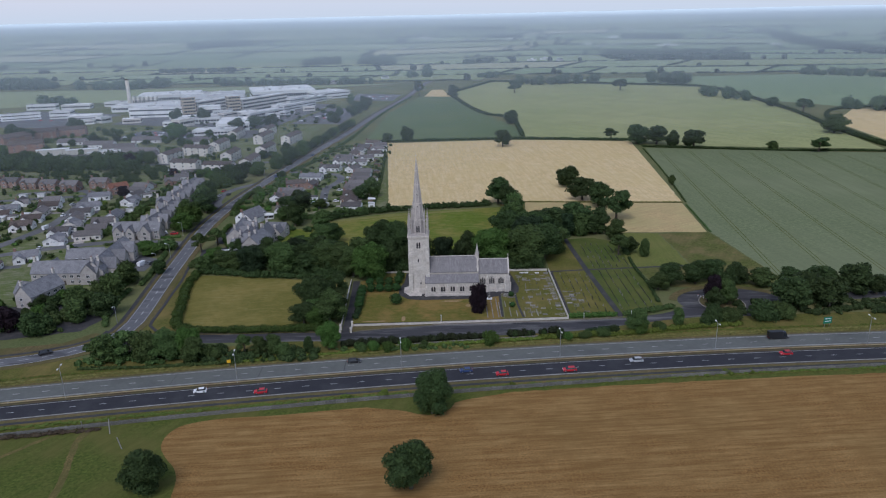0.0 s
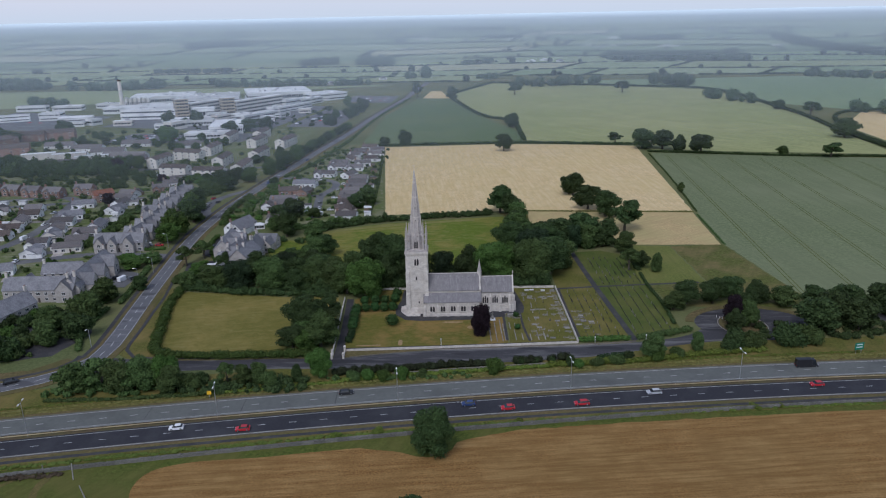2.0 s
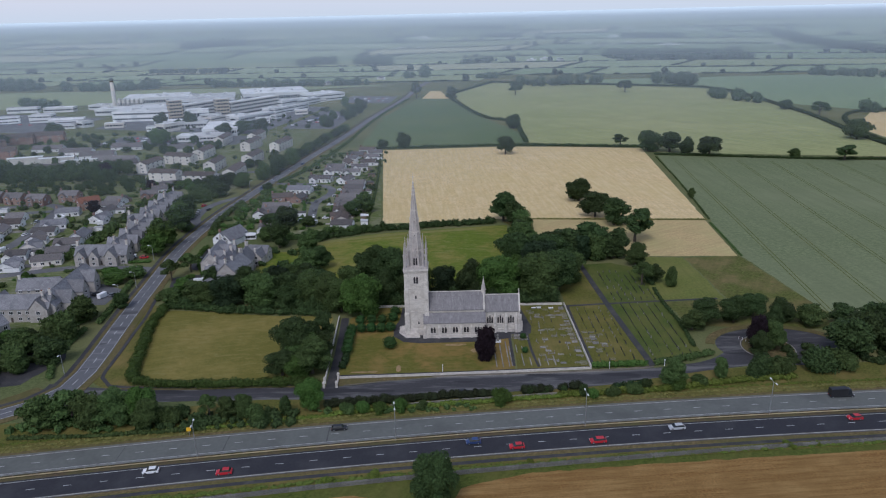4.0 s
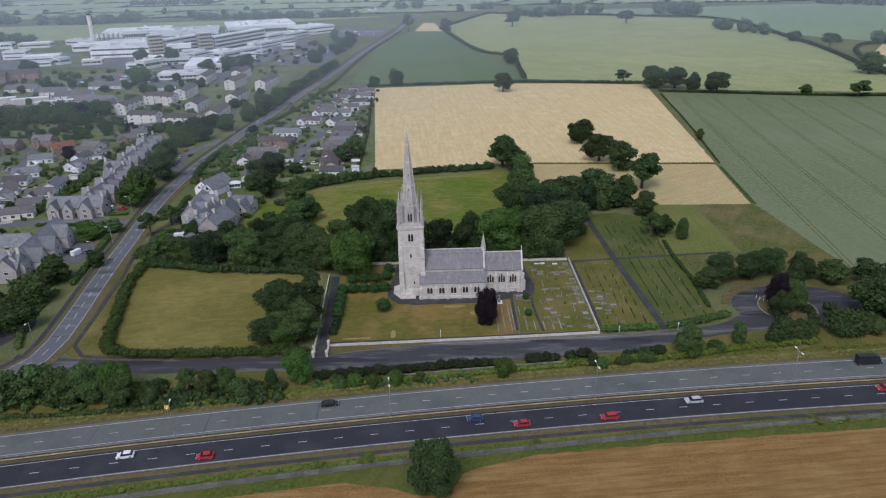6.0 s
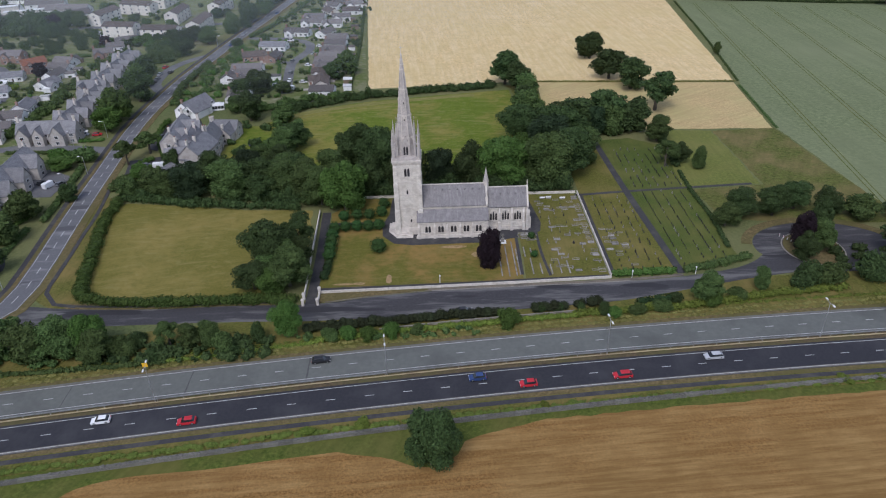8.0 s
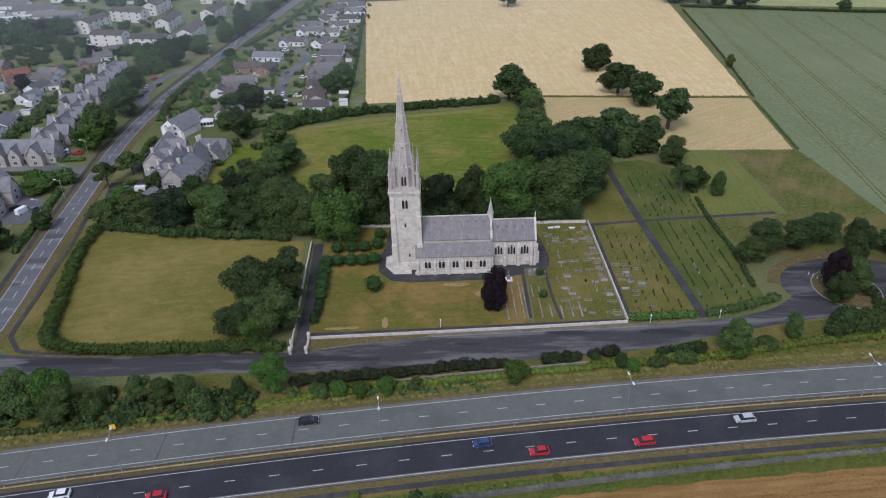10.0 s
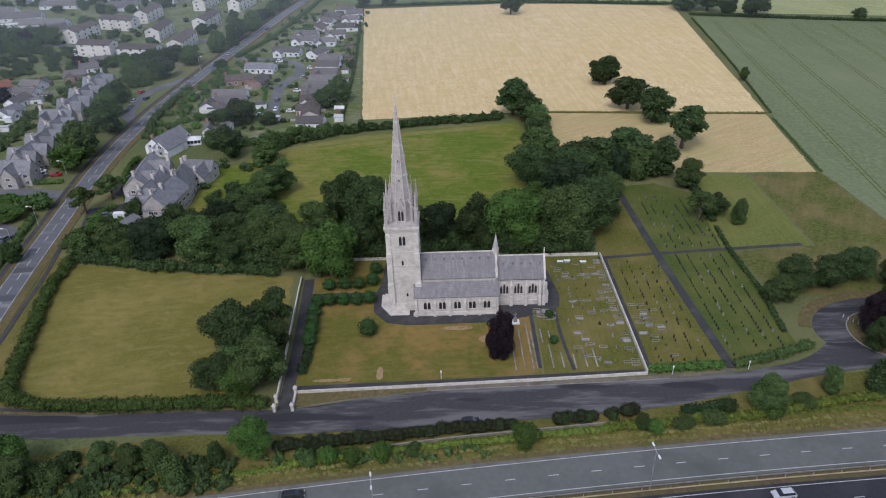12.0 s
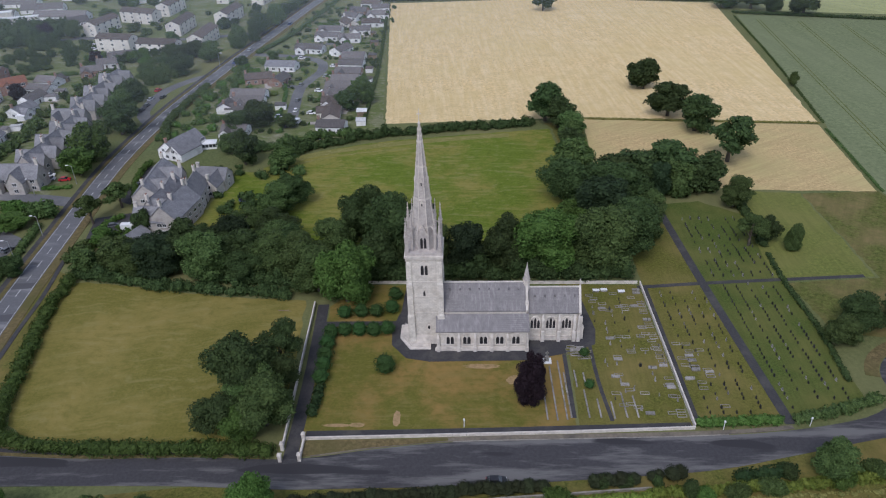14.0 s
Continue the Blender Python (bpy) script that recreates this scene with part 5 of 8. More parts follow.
# ---- church ----
church = thing("church", pose(0, 0, 0), "pale limestone Gothic church with grey slate roofs and tall spire", "church")
CX, CY, H = -0.9, 7.3, 4.2


def pointed(w, h, spring, n=5):
    """The outline of a pointed arch, from the sill up."""
    pts = [(-w / 2, 0), (w / 2, 0), (w / 2, spring)]
    for i in range(1, n):
        t = i / n
        pts.append((w / 2 * (1 - t ** 1.6), spring + (h - spring) * math.sin(t * math.pi / 2)))
    pts.append((0, h))
    for i in range(n - 1, 0, -1):
        t = i / n
        pts.append((-w / 2 * (1 - t ** 1.6), spring + (h - spring) * math.sin(t * math.pi / 2)))
    return pts + [(-w / 2, spring)]


def gothic(parent, m, w, h, lights, hood=0.0, material="limestone"):
    """A pointed window: hood mould, dark leaded lights with mullions between them."""
    win = new("window")
    win.parent, win.matrix_basis = parent, m
    n = len(pointed(w, h, h * 0.55))
    out, inn = pointed(w + 0.55, h + 0.35, h * 0.55), pointed(w, h, h * 0.55)
    s = Shape()
    vs = [(x, -0.2, z - 0.15 if z == 0 else z) for x, z in out] + [(x, -0.2, z) for x, z in inn] + [(x, 0.04, z) for x, z in inn] + [(x, 0.04, z) for x, z in out]
    fs = []
    for i in range(n):
        j = (i + 1) % n
        fs += [(i, j, n + j, n + i), (n + i, n + j, 2 * n + j, 2 * n + i), (3 * n + i, 3 * n + j, j, i)]
    part("frame", s.add(vs, fs), "trim", win)
    lw = (w - 0.22 * (lights - 1)) / lights
    for k in range(lights):
        x = -w / 2 + lw / 2 + k * (lw + 0.22)
        tall = h * (0.93 if abs(x) < lw * 0.6 else 0.74)
        g = Shape().profile([(x + u, z) for u, z in pointed(lw, tall, tall * 0.7, 3)], -0.06, -0.02)
        part("pane", g, "lead_glass", win)
    part("tracery", Shape().profile(pointed(w, h, h * 0.55), -0.018, 0.03), "trim", win)
    return win


def face(x, y, z, turn):
    return pose(x, y, z, 0, 0, turn)


tower = new("tower")
tower.parent = church
sq = lambda h: [(CX - h, CY - h), (CX + h, CY - h), (CX + h, CY + h), (CX - h, CY + h)]
part("tower_shaft", Shape().prism(sq(H), 0, 26.0), "limestone", tower)
for z0, z1, g0 in ((0, 0.9, 0.75), (0.9, 1.7, 0.55), (1.7, 2.5, 0.35)):
    part("plinth", Shape().prism(sq(H + g0), z0, z1, (H + g0 - 0.12) / (H + g0)), "trim", tower)
for z0 in (9.3, 14.3, 18.6):
    part("string_course", Shape().prism(sq(H + 0.14), z0, z0 + 0.28), "trim", tower)
part("cornice", Shape().prism(sq(H + 0.28), 25.3, 25.75).prism(sq(H + 0.5), 25.75, 26.3), "trim", tower)
corbel_me = Shape().box(-0.14, 0.14, -0.14, 0.14, 0, 0.4).mesh("corbel", MAT["trim"])
for i in range(13):
    d = -H + 2 * H * i / 12
    for px, py in ((CX + d, CY - H - 0.18), (CX + d, CY + H + 0.18), (CX - H - 0.18, CY + d), (CX + H + 0.18, CY + d)):
        part("corbel", corbel_me, "", tower).matrix_basis = pose(px, py, 24.9)
for sx in (-1, 1):
    for sy in (-1, 1):
        bt = Shape()
        for z0, z1, d in ((0, 9.3, 0.75), (9.3, 18.6, 0.5), (18.6, 24.6, 0.28)):
            x0, y0 = CX + sx * (H - 0.45), CY + sy * (H - 0.45)
            bt.prism([(x0 - 0.5 - d * 0.5, y0 - 0.45 - d), (x0 + 0.5 + d * 0.5, y0 - 0.45 - d), (x0 + 0.5 + d * 0.5, y0 + 0.45 + d), (x0 - 0.5 - d * 0.5, y0 + 0.45 + d)], z0, z1 - 0.5)
            bt.prism([(x0 - 0.5 - d * 0.5, y0 - 0.45 - d), (x0 + 0.5 + d * 0.5, y0 - 0.45 - d), (x0 + 0.5 + d * 0.5, y0 + 0.45 + d), (x0 - 0.5 - d * 0.5, y0 + 0.45 + d)], z1 - 0.5, z1, 0.82)
        part("corner_buttress", bt, "limestone", tower)
for turn in (0, 90, 180, 270):
    d = math.radians(turn)
    fx, fy = CX + math.sin(d) * H, CY - math.cos(d) * H
    gothic(tower, face(fx, fy, 20.8, turn), 1.7, 3.7, 2)
    if turn in (0, 270):
        gothic(tower, face(fx - 0.2, fy, 14.6 if turn == 0 else 14.8, turn), 0.55, 1.5, 1)
        gothic(tower, face(fx + (0.6 if turn == 0 else 0), fy, 4.4, turn), 0.55, 1.2, 1)
steps = new("entrance_steps")
steps.parent = church
for i, (g0, z1) in enumerate(((2.6, 0.3), (1.7, 0.62), (0.8, 0.95))):
    oc = [(CX - H - 0.3 - g0, CY - 2.6), (CX - H + 1.2 - g0 * 0.5, CY - H - 0.4 - g0), (CX + 1.0, CY - H - 0.4 - g0), (CX + 1.0, CY + 2), (CX - H - 0.3 - g0, CY + 3)]
    part("step", Shape().prism(oc, 0 if i == 0 else z1 - 0.32, z1), "trim", steps)

spire = new("spire")
spire.parent = church


def ngon(r, n=8, x=CX, y=CY, turn=22.5):
    return [(x + r * math.cos(radians(turn) + 2 * math.pi * i / n), y + r * math.sin(radians(turn) + 2 * math.pi * i / n)) for i in range(n)]


K = 1 / math.cos(math.pi / 8)
part("parapet", Shape().prism(sq(H + 0.2), 26.3, 27.0).prism(sq(H - 0.25), 26.9, 27.06), "spire", spire)
levels = [(26.4, 3.1), (33.0, 2.45), (40.0, 1.75), (48.0, 1.02), (54.0, 0.58), (57.4, 0.26)]
for (z0, r0), (z1, r1) in zip(levels, levels[1:]):
    part("spire_stage", Shape().prism(ngon(r0 * K), z0, z1, r1 / r0), "spire", spire)
    if z1 < 57:
        part("spire_band", Shape().prism(ngon(r1 * K + 0.09), z1 - 0.25, z1 + 0.2), "trim", spire)
rib = Shape()
for x, y in ngon(1.0):
    ux, uy = x - CX, y - CY
    rib.tube((CX + ux * 3.1 * K, CY + uy * 3.1 * K, 26.6), (CX + ux * 0.27 * K, CY + uy * 0.27 * K, 57.3), 0.13, 0.06, 5)
    for i in range(22):
        t = (i + 0.5) / 22
        r = (3.1 + (0.27 - 3.1) * t) * K
        rib.box(CX + ux * r - 0.13, CX + ux * r + 0.13, CY + uy * r - 0.13, CY + uy * r + 0.13, 26.6 + 30.7 * t, 26.9 + 30.7 * t)
part("crocketed_ribs", rib, "trim", spire)
fin = Shape().tube((CX, CY, 57.2), (CX, CY, 58.1), 0.2, 0.32, 8).tube((CX, CY, 58.1), (CX, CY, 58.6), 0.32, 0.12, 8)
fin.tube((CX, CY, 58.6), (CX, CY, 61.6), 0.07, 0.04, 6).box(CX - 0.5, CX + 0.5, CY - 0.05, CY + 0.05, 60.2, 60.32)
part("finial", fin, "trim", spire)


def pinnacle(parent, x, y, z0, z1, z2, w):
    """A square shaft with a gabled head and a crocketed spirelet."""
    s = Shape().box(x - w, x + w, y - w, y + w, z0, z1)
    s.prism([(x - w * 1.25, y - w * 1.25), (x + w * 1.25, y - w * 1.25), (x + w * 1.25, y + w * 1.25), (x - w * 1.25, y + w * 1.25)], z1, z1 + 0.25)
    s.prism(ngon(w * 1.05, 8, x, y), z1 + 0.25, z2, 0.12)
    s.box(x - 0.09, x + 0.09, y - 0.09, y + 0.09, z2, z2 + 0.5)
    for i in range(5):
        t = (i + 0.5) / 5
        r = w * 1.0 * (1 - t * 0.88) + 0.08
        zz = z1 + 0.25 + (z2 - z1) * t
        s.box(x - r, x + r, y - 0.07, y + 0.07, zz, zz + 0.16)
        s.box(x - 0.07, x + 0.07, y - r, y + r, zz, zz + 0.16)
    part("pinnacle", s, "spire", parent)


for sx in (-1, 1):
    for sy in (-1, 1):
        pinnacle(spire, CX + sx * 3.95, CY + sy * 3.95, 26.2, 31.5, 36.0, 0.42)
        part("flying_buttress", Shape().tube((CX + sx * 3.7, CY + sy * 3.7, 31.0), (CX + sx * 1.9, CY + sy * 1.9, 33.2), 0.2, 0.2, 4), "spire", spire)
        pinnacle(spire, CX + sx * 2.75, CY + sy * 2.75, 26.4, 33.4, 37.6, 0.3)
for turn in (0, 90, 180, 270):
    d = math.radians(turn)
    lu = new("lucarne")
    lu.parent = spire
    lu.matrix_basis = face(CX + math.sin(d) * 2.75, CY - math.cos(d) * 2.75, 27.0, turn)
    s = Shape().box(-1.05, 1.05, -0.25, 1.2, 0, 4.0)
    s.profile([(-1.25, 4.0), (1.25, 4.0), (0, 7.0)], -0.35, 1.5)
    s.box(-0.08, 0.08, -0.3, -0.1, 7.0, 7.8)
    part("gablet", s, "spire", lu)
    for k in (-1, 1):
        part("gablet_shaft", Shape().box(k * 1.2 - 0.17, k * 1.2 + 0.17, -0.42, 0.1, 0, 5.0).prism([(k * 1.2 - 0.2, -0.45), (k * 1.2 + 0.2, -0.45), (k * 1.2 + 0.2, 0.1), (k * 1.2 - 0.2, 0.1)], 5.0, 6.2, 0.1), "spire", lu)
        part("pane", Shape().profile([(k * 0.42 + u, 0.6 + z) for u, z in pointed(0.6, 2.9, 2.2, 3)], -0.3, -0.24), "lead_glass", lu)
for z, r in ((38.4, 1.98), (43.5, 1.5)):
    for turn in (0, 90, 180, 270):
        d = math.radians(turn)
        s = Shape().box(-0.3, 0.3, -0.15, 0.5, 0, 0.8).profile([(-0.4, 0.8), (0.4, 0.8), (0, 1.7)], -0.2, 0.6)
        ob = part("spire_light", s, "trim", spire)
        ob.matrix_basis = face(CX + math.sin(d) * r, CY - math.cos(d) * r, z, turn)
        part("pane", Shape().box(-0.15, 0.15, -0.2, -0.16, 0.1, 0.75), "lead_glass", ob)


def pitched(parent, x0, x1, y0, y1, ze, zr, material, thick=0.28, over=0.25):
    """A ridged roof along x: two slopes with thickness, and a ridge."""
    ym = (y0 + y1) / 2
    for nm, ya in (("roof_slope", y0 - over), ("roof_slope", y1 + over)):
        drop = over * (zr - ze) / (ym - y0)
        s = Shape()
        s.add([(x0, ya, ze - drop), (x1, ya, ze - drop), (x1, ym, zr), (x0, ym, zr), (x0, ya, ze - drop + thick), (x1, ya, ze - drop + thick), (x1, ym, zr + thick), (x0, ym, zr + thick)],
              [(0, 3, 2, 1), (4, 5, 6, 7), (0, 1, 5, 4), (1, 2, 6, 5), (2, 3, 7, 6), (3, 0, 4, 7)])
        part(nm, s, material, parent)
    part("ridge", Shape().box(x0, x1, ym - 0.18, ym + 0.18, zr + thick - 0.1, zr + thick + 0.12), "trim", parent)


nave = new("nave")
nave.parent = church
part("nave_wall", Shape().profile([(3.5, 0), (11.9, 0), (11.9, 9.7), (7.7, 15.2), (3.5, 9.7)], 3.2, 24.4, "x"), "limestone", nave)
pitched(nave, 3.3, 24.2, 3.5, 11.9, 9.8, 15.3, "slate")
for i in range(30):
    part("corbel", corbel_me, "", nave).matrix_basis = pose(3.7 + 20.4 * i / 29, 3.36, 9.02)
vent = Shape().box(-0.16, 0.16, -0.2, 0.2, 0, 0.3).profile([(-0.24, 0.3), (0.24, 0.3), (0, 0.55)], -0.25, 0.3)
vent_me = vent.mesh("roof_vent", MAT["slate"])
for i in range(8):
    ob = part("roof_vent", vent_me, "", nave)
    ob.matrix_basis = pose(5.2 + 2.45 * i, 6.5, 13.95)
for sg, wy, iy in ((1, 0.0, 3.5), (-1, 15.4, 11.9)):
    aisle = new("aisle")
    aisle.parent = church
    ya, yb = sorted((wy, iy))
    part("aisle_wall", Shape().box(1.7, 24.8, ya, yb, 0, 5.7), "limestone", aisle)
    s = Shape()
    s.add([(1.5, wy - sg * 0.35, 5.75), (24.9, wy - sg * 0.35, 5.75), (24.9, iy, 8.45), (1.5, iy, 8.45), (1.5, wy - sg * 0.35, 6.0), (24.9, wy - sg * 0.35, 6.0), (24.9, iy, 8.7), (1.5, iy, 8.7)],
          [(0, 3, 2, 1), (4, 5, 6, 7), (0, 1, 5, 4), (1, 2, 6, 5), (2, 3, 7, 6), (3, 0, 4, 7)])
    part("lean_to_roof", s, "slate", aisle)
    part("end_gable", Shape().add([(x, y, z) for x in (1.71, 2.2) for y, z in ((wy, 5.7), (iy, 5.7), (iy, 8.45))] + [(x, y, z) for x in (24.3, 24.79) for y, z in ((wy, 5.7), (iy, 5.7), (iy, 8.45))],
                                  [(0, 1, 2), (3, 5, 4), (0, 2, 5, 3), (6, 7, 8), (9, 11, 10), (6, 8, 11, 9)]), "limestone", aisle)
    part("eaves_course", Shape().box(1.6, 24.85, min(wy, wy - sg * 0.22), max(wy, wy - sg * 0.22), 5.35, 5.75), "trim", aisle)
    for z0, z1, g0 in ((0, 0.55, 0.55), (0.55, 1.05, 0.32)):
        part("plinth", Shape().box(1.5 - g0 * 0.5, 24.9, min(wy, wy - sg * g0), max(wy, wy - sg * g0), z0, z1), "trim", aisle)
    part("sill_band", Shape().box(1.65, 24.82, min(wy, wy - sg * 0.12), max(wy, wy - sg * 0.12), 1.75, 1.98), "trim", aisle)
    for x in (2.1, 7.25, 11.35, 15.55, 19.55, 24.4):
        s = Shape().box(x - 0.42, x + 0.42, min(wy, wy - sg * 0.95), max(wy, wy - sg * 0.95), 0, 1.3)
        s.box(x - 0.34, x + 0.34, min(wy, wy - sg * 0.7), max(wy, wy - sg * 0.7), 1.3, 4.2)
        s.prism([(x - 0.34, wy), (x + 0.34, wy), (x + 0.34, wy - sg * 0.7), (x - 0.34, wy - sg * 0.7)], 4.2, 5.2, 0.5, (x, wy))
        part("buttress", s, "trim", aisle)
    for x in (5.1, 9.3, 13.45, 17.55, 21.6):
        gothic(aisle, face(x, wy, 1.75, 0 if sg == 1 else 180), 1.85, 3.35, 2)
chancel = new("chancel")
chancel.parent = church
part("chancel_wall", Shape().profile([(4.2, 0), (11.2, 0), (11.2, 8.3), (7.7, 13.6), (4.2, 8.3)], 24.4, 38.0, "x"), "limestone", chancel)
pitched(chancel, 24.9, 37.7, 4.2, 11.2, 8.45, 13.7, "slate")
part("gable_coping", Shape().add([(x, y, z) for x in (37.6, 38.15) for y, z in ((3.8, 8.0), (7.7, 13.75), (11.6, 8.0), (11.6, 8.6), (7.7, 14.4), (3.8, 8.6))],
                                 [(0, 1, 4, 5), (1, 2, 3, 4), (6, 11, 10, 7), (7, 10, 9, 8), (0, 6, 7, 1), (1, 7, 8, 2), (5, 4, 10, 11), (4, 3, 9, 10), (0, 5, 11, 6), (2, 8, 9, 3)]), "trim", chancel)
part("cross", Shape().box(37.75, 38.0, 7.6, 7.8, 14.3, 16.2).box(37.75, 38.0, 7.2, 8.2, 15.3, 15.55), "trim", chancel)
for i in range(5):
    ob = part("roof_vent", vent_me, "", chancel)
    ob.matrix_basis = pose(26.6 + 2.5 * i, 6.4, 11.85)
for sg, wy in ((1, 4.2), (-1, 11.2)):
    part("eaves_course", Shape().box(24.9, 38.05, min(wy, wy - sg * 0.25), max(wy, wy - sg * 0.25), 7.85, 8.3), "trim", chancel)
    for z0, z1, g0 in ((0, 0.7, 0.6), (0.7, 1.3, 0.35)):
        part("plinth", Shape().box(24.9, 38.1 + g0 * 0.4, min(wy, wy - sg * g0), max(wy, wy - sg * g0), z0, z1), "trim", chancel)
    part("sill_band", Shape().box(24.9, 38.03, min(wy, wy - sg * 0.13), max(wy, wy - sg * 0.13), 3.2, 3.45), "trim", chancel)
    for x in (28.6, 32.7, 36.6, 37.7):
        s = Shape().box(x - 0.45, x + 0.45, min(wy, wy - sg * 1.25), max(wy, wy - sg * 1.25), 0, 3.2)
        s.box(x - 0.36, x + 0.36, min(wy, wy - sg * 0.9), max(wy, wy - sg * 0.9), 3.2, 6.6)
        s.prism([(x - 0.36, wy), (x + 0.36, wy), (x + 0.36, wy - sg * 0.9), (x - 0.36, wy - sg * 0.9)], 6.6, 7.9, 0.45, (x, wy))
        part("buttress", s, "trim", chancel)
    for x in (26.7, 30.65, 34.65):
        gothic(chancel, face(x, wy, 3.6, 0 if sg == 1 else 180), 2.3, 3.4, 3)
gothic(chancel, face(38.0, 7.7, 4.0, 90), 3.4, 6.5, 5)
for y0, sgn in ((4.6, 1), (10.8, -1)):
    part("buttress", Shape().box(38.0, 39.1, y0 - 0.45, y0 + 0.45, 0, 4).box(38.0, 38.7, y0 - 0.38, y0 + 0.38, 4, 6.8), "trim", chancel)
bell = new("bellcote")
bell.parent = church
part("turret", Shape().prism(ngon(0.85, 8, 24.4, 7.7), 10, 16.0).prism(ngon(1.0, 8, 24.4, 7.7), 16.0, 16.35), "trim", bell)
part("spirelet", Shape().prism(ngon(0.9, 8, 24.4, 7.7), 16.35, 20.7, 0.1).box(24.33, 24.47, 7.63, 7.77, 20.6, 21.4), "spire", bell)
part("nave_gable_coping", Shape().add([(x, y, z) for x in (24.15, 24.7) for y, z in ((3.2, 9.5), (7.7, 15.4), (12.2, 9.5), (12.2, 10.1), (7.7, 16.0), (3.2, 10.1))],
                                      [(0, 1, 4, 5), (1, 2, 3, 4), (6, 11, 10, 7), (7, 10, 9, 8), (0, 6, 7, 1), (1, 7, 8, 2), (5, 4, 10, 11), (4, 3, 9, 10), (0, 5, 11, 6), (2, 8, 9, 3)]), "trim", church)
for t_ in (4.6, 10.8):
    part("turret_pier", Shape().box(24.0, 24.9, t_ - 0.5, t_ + 0.5, 9, 11.5).prism([(24.0, t_ - 0.5), (24.9, t_ - 0.5), (24.9, t_ + 0.5), (24.0, t_ + 0.5)], 11.5, 13, 0.15), "trim", church)

# ---- trees ----
for off_, seed_, mat_ in ((13.2, 61, "tufts"), (15.2, 62, "tufts"), (17.4, 63, "gorse")):
    hedge([tuple(p) for p in beside(MEDIAN, off_) if -150 < p[0] < 190], 1.1, 0.36, mat_, "tufts of tall dry grass on the verge", seed_, 0.2, 3.0, 0.8, "tall_grass")
trees((("dome", 6, -96, 13.0, 14.5), ("oak", 1, -132, 14.0, 13.5), ("dome", -68, -131, 13.0, 11.5)), "trees in the stubble field")
trees((("oak", 97.5, 201, 17, 15), ("oak_b", 100, 163, 18, 15), ("oak", 107, 145, 19, 16), ("oak_c", 110.5, 113, 19, 17), ("oak_b", 45, 159, 18, 17), ("oak", 50, 151, 15, 14), ("ash_c", 54, 140, 14, 11)), "field oaks")
trees((("dome", -26, 415, 15, 14), ("oak", -46, 412, 11, 9), ("oak_b", 65, 372, 15, 16), ("oak", 87, 517, 17, 16), ("oak_c", 172, 398, 15, 11), ("oak", 190, 372, 25, 18), ("oak_b", 207, 366, 24, 17), ("dome", 219, 356, 15, 13), ("oak_b", 234, 345, 22, 16), ("ash", 296, 326, 10, 8),
       ("oak_c", 330, 313, 17, 12), ("oak_c", 124, 865, 22, 18), ("oak_c", 294, 871, 24, 18), ("ash", 393, 408, 25, 18), ("oak_c", 439, 566, 21, 15), ("oak", 429, 626, 17, 12), ("ash", 170, 201, 5, 7), ("oak", 25, 832, 20, 18), ("oak_c", -28, 842, 18, 24)), "hedgerow trees")
trees((("beech", 23.5, -19.5, 8.0, 12.5), ("beech", 24.6, -14.5, 6.2, 11.0)), "copper trees on the church lawn")
trees((("lime", 33, 38, 21, 18), ("dome", 21, 38, 16, 16), ("cypress", 9, 38, 15, 15), ("ash", -1, 40, 14, 14), ("ash_c", 49, 39, 23, 19), ("oak_b", 59, 46, 21, 18), ("cypress", 53, 60, 22, 18), ("oak", 45, 78, 21, 17), ("ash", 48, 100, 17, 15), ("oak_b", 60, 78, 22, 16), ("lime_b", 41, 54, 15, 13), ("ash_c", 66, 56, 14, 12),
       ("oak", 71, 90, 20, 15), ("oak_b", 83, 94, 21, 16), ("dome", 93, 88, 17, 14), ("ash", 101, 76, 12, 11), ("lime", 51, 109, 13, 11), ("oak", 51, 122, 12, 11), ("ash", 52, 132, 11, 10), ("oak", 67, 81, 15, 12), ("ash_c", 84, 86, 14, 12), ("oak_b", 57, 68, 16, 14), ("ash_b", 70, 70, 12, 9), ("ash_b", 97, 50, 10, 10), ("ash_c", 109, 47, 6, 9), ("oak", 104, 54, 8, 8), ("cypress", 76, 84, 12, 13), ("oak_b", 64, 92, 16, 13)), "trees behind the church")
trees((("lime_b", -24, 22, 19, 18), ("ash", -33, 27, 15, 14), ("oak_b", -13, 45, 20, 21), ("oak", -22, 56, 17, 19), ("cypress", -5, 52, 14, 15), ("ash_c", -38, 34, 18, 14), ("ash", -47, 36, 17, 13), ("oak", -16, 36, 14, 14), ("ash", -30, 44, 16, 14), ("oak_b", -6, 38, 13, 13)), "trees beside the churchyard")
trees((("oak", -42, -17, 18, 17), ("ash", -36, -26, 15, 13), ("oak_b", -46, -27, 12, 9), ("lime", -40, -30, 10, 8), ("oak_c", -36, -8, 12, 14), ("ash_c", -38, -19, 13, 12), ("oak_b", -35.5, -15, 11, 11), ("ash_b", -41, -24, 12, 9)), "trees at the paddock corner")
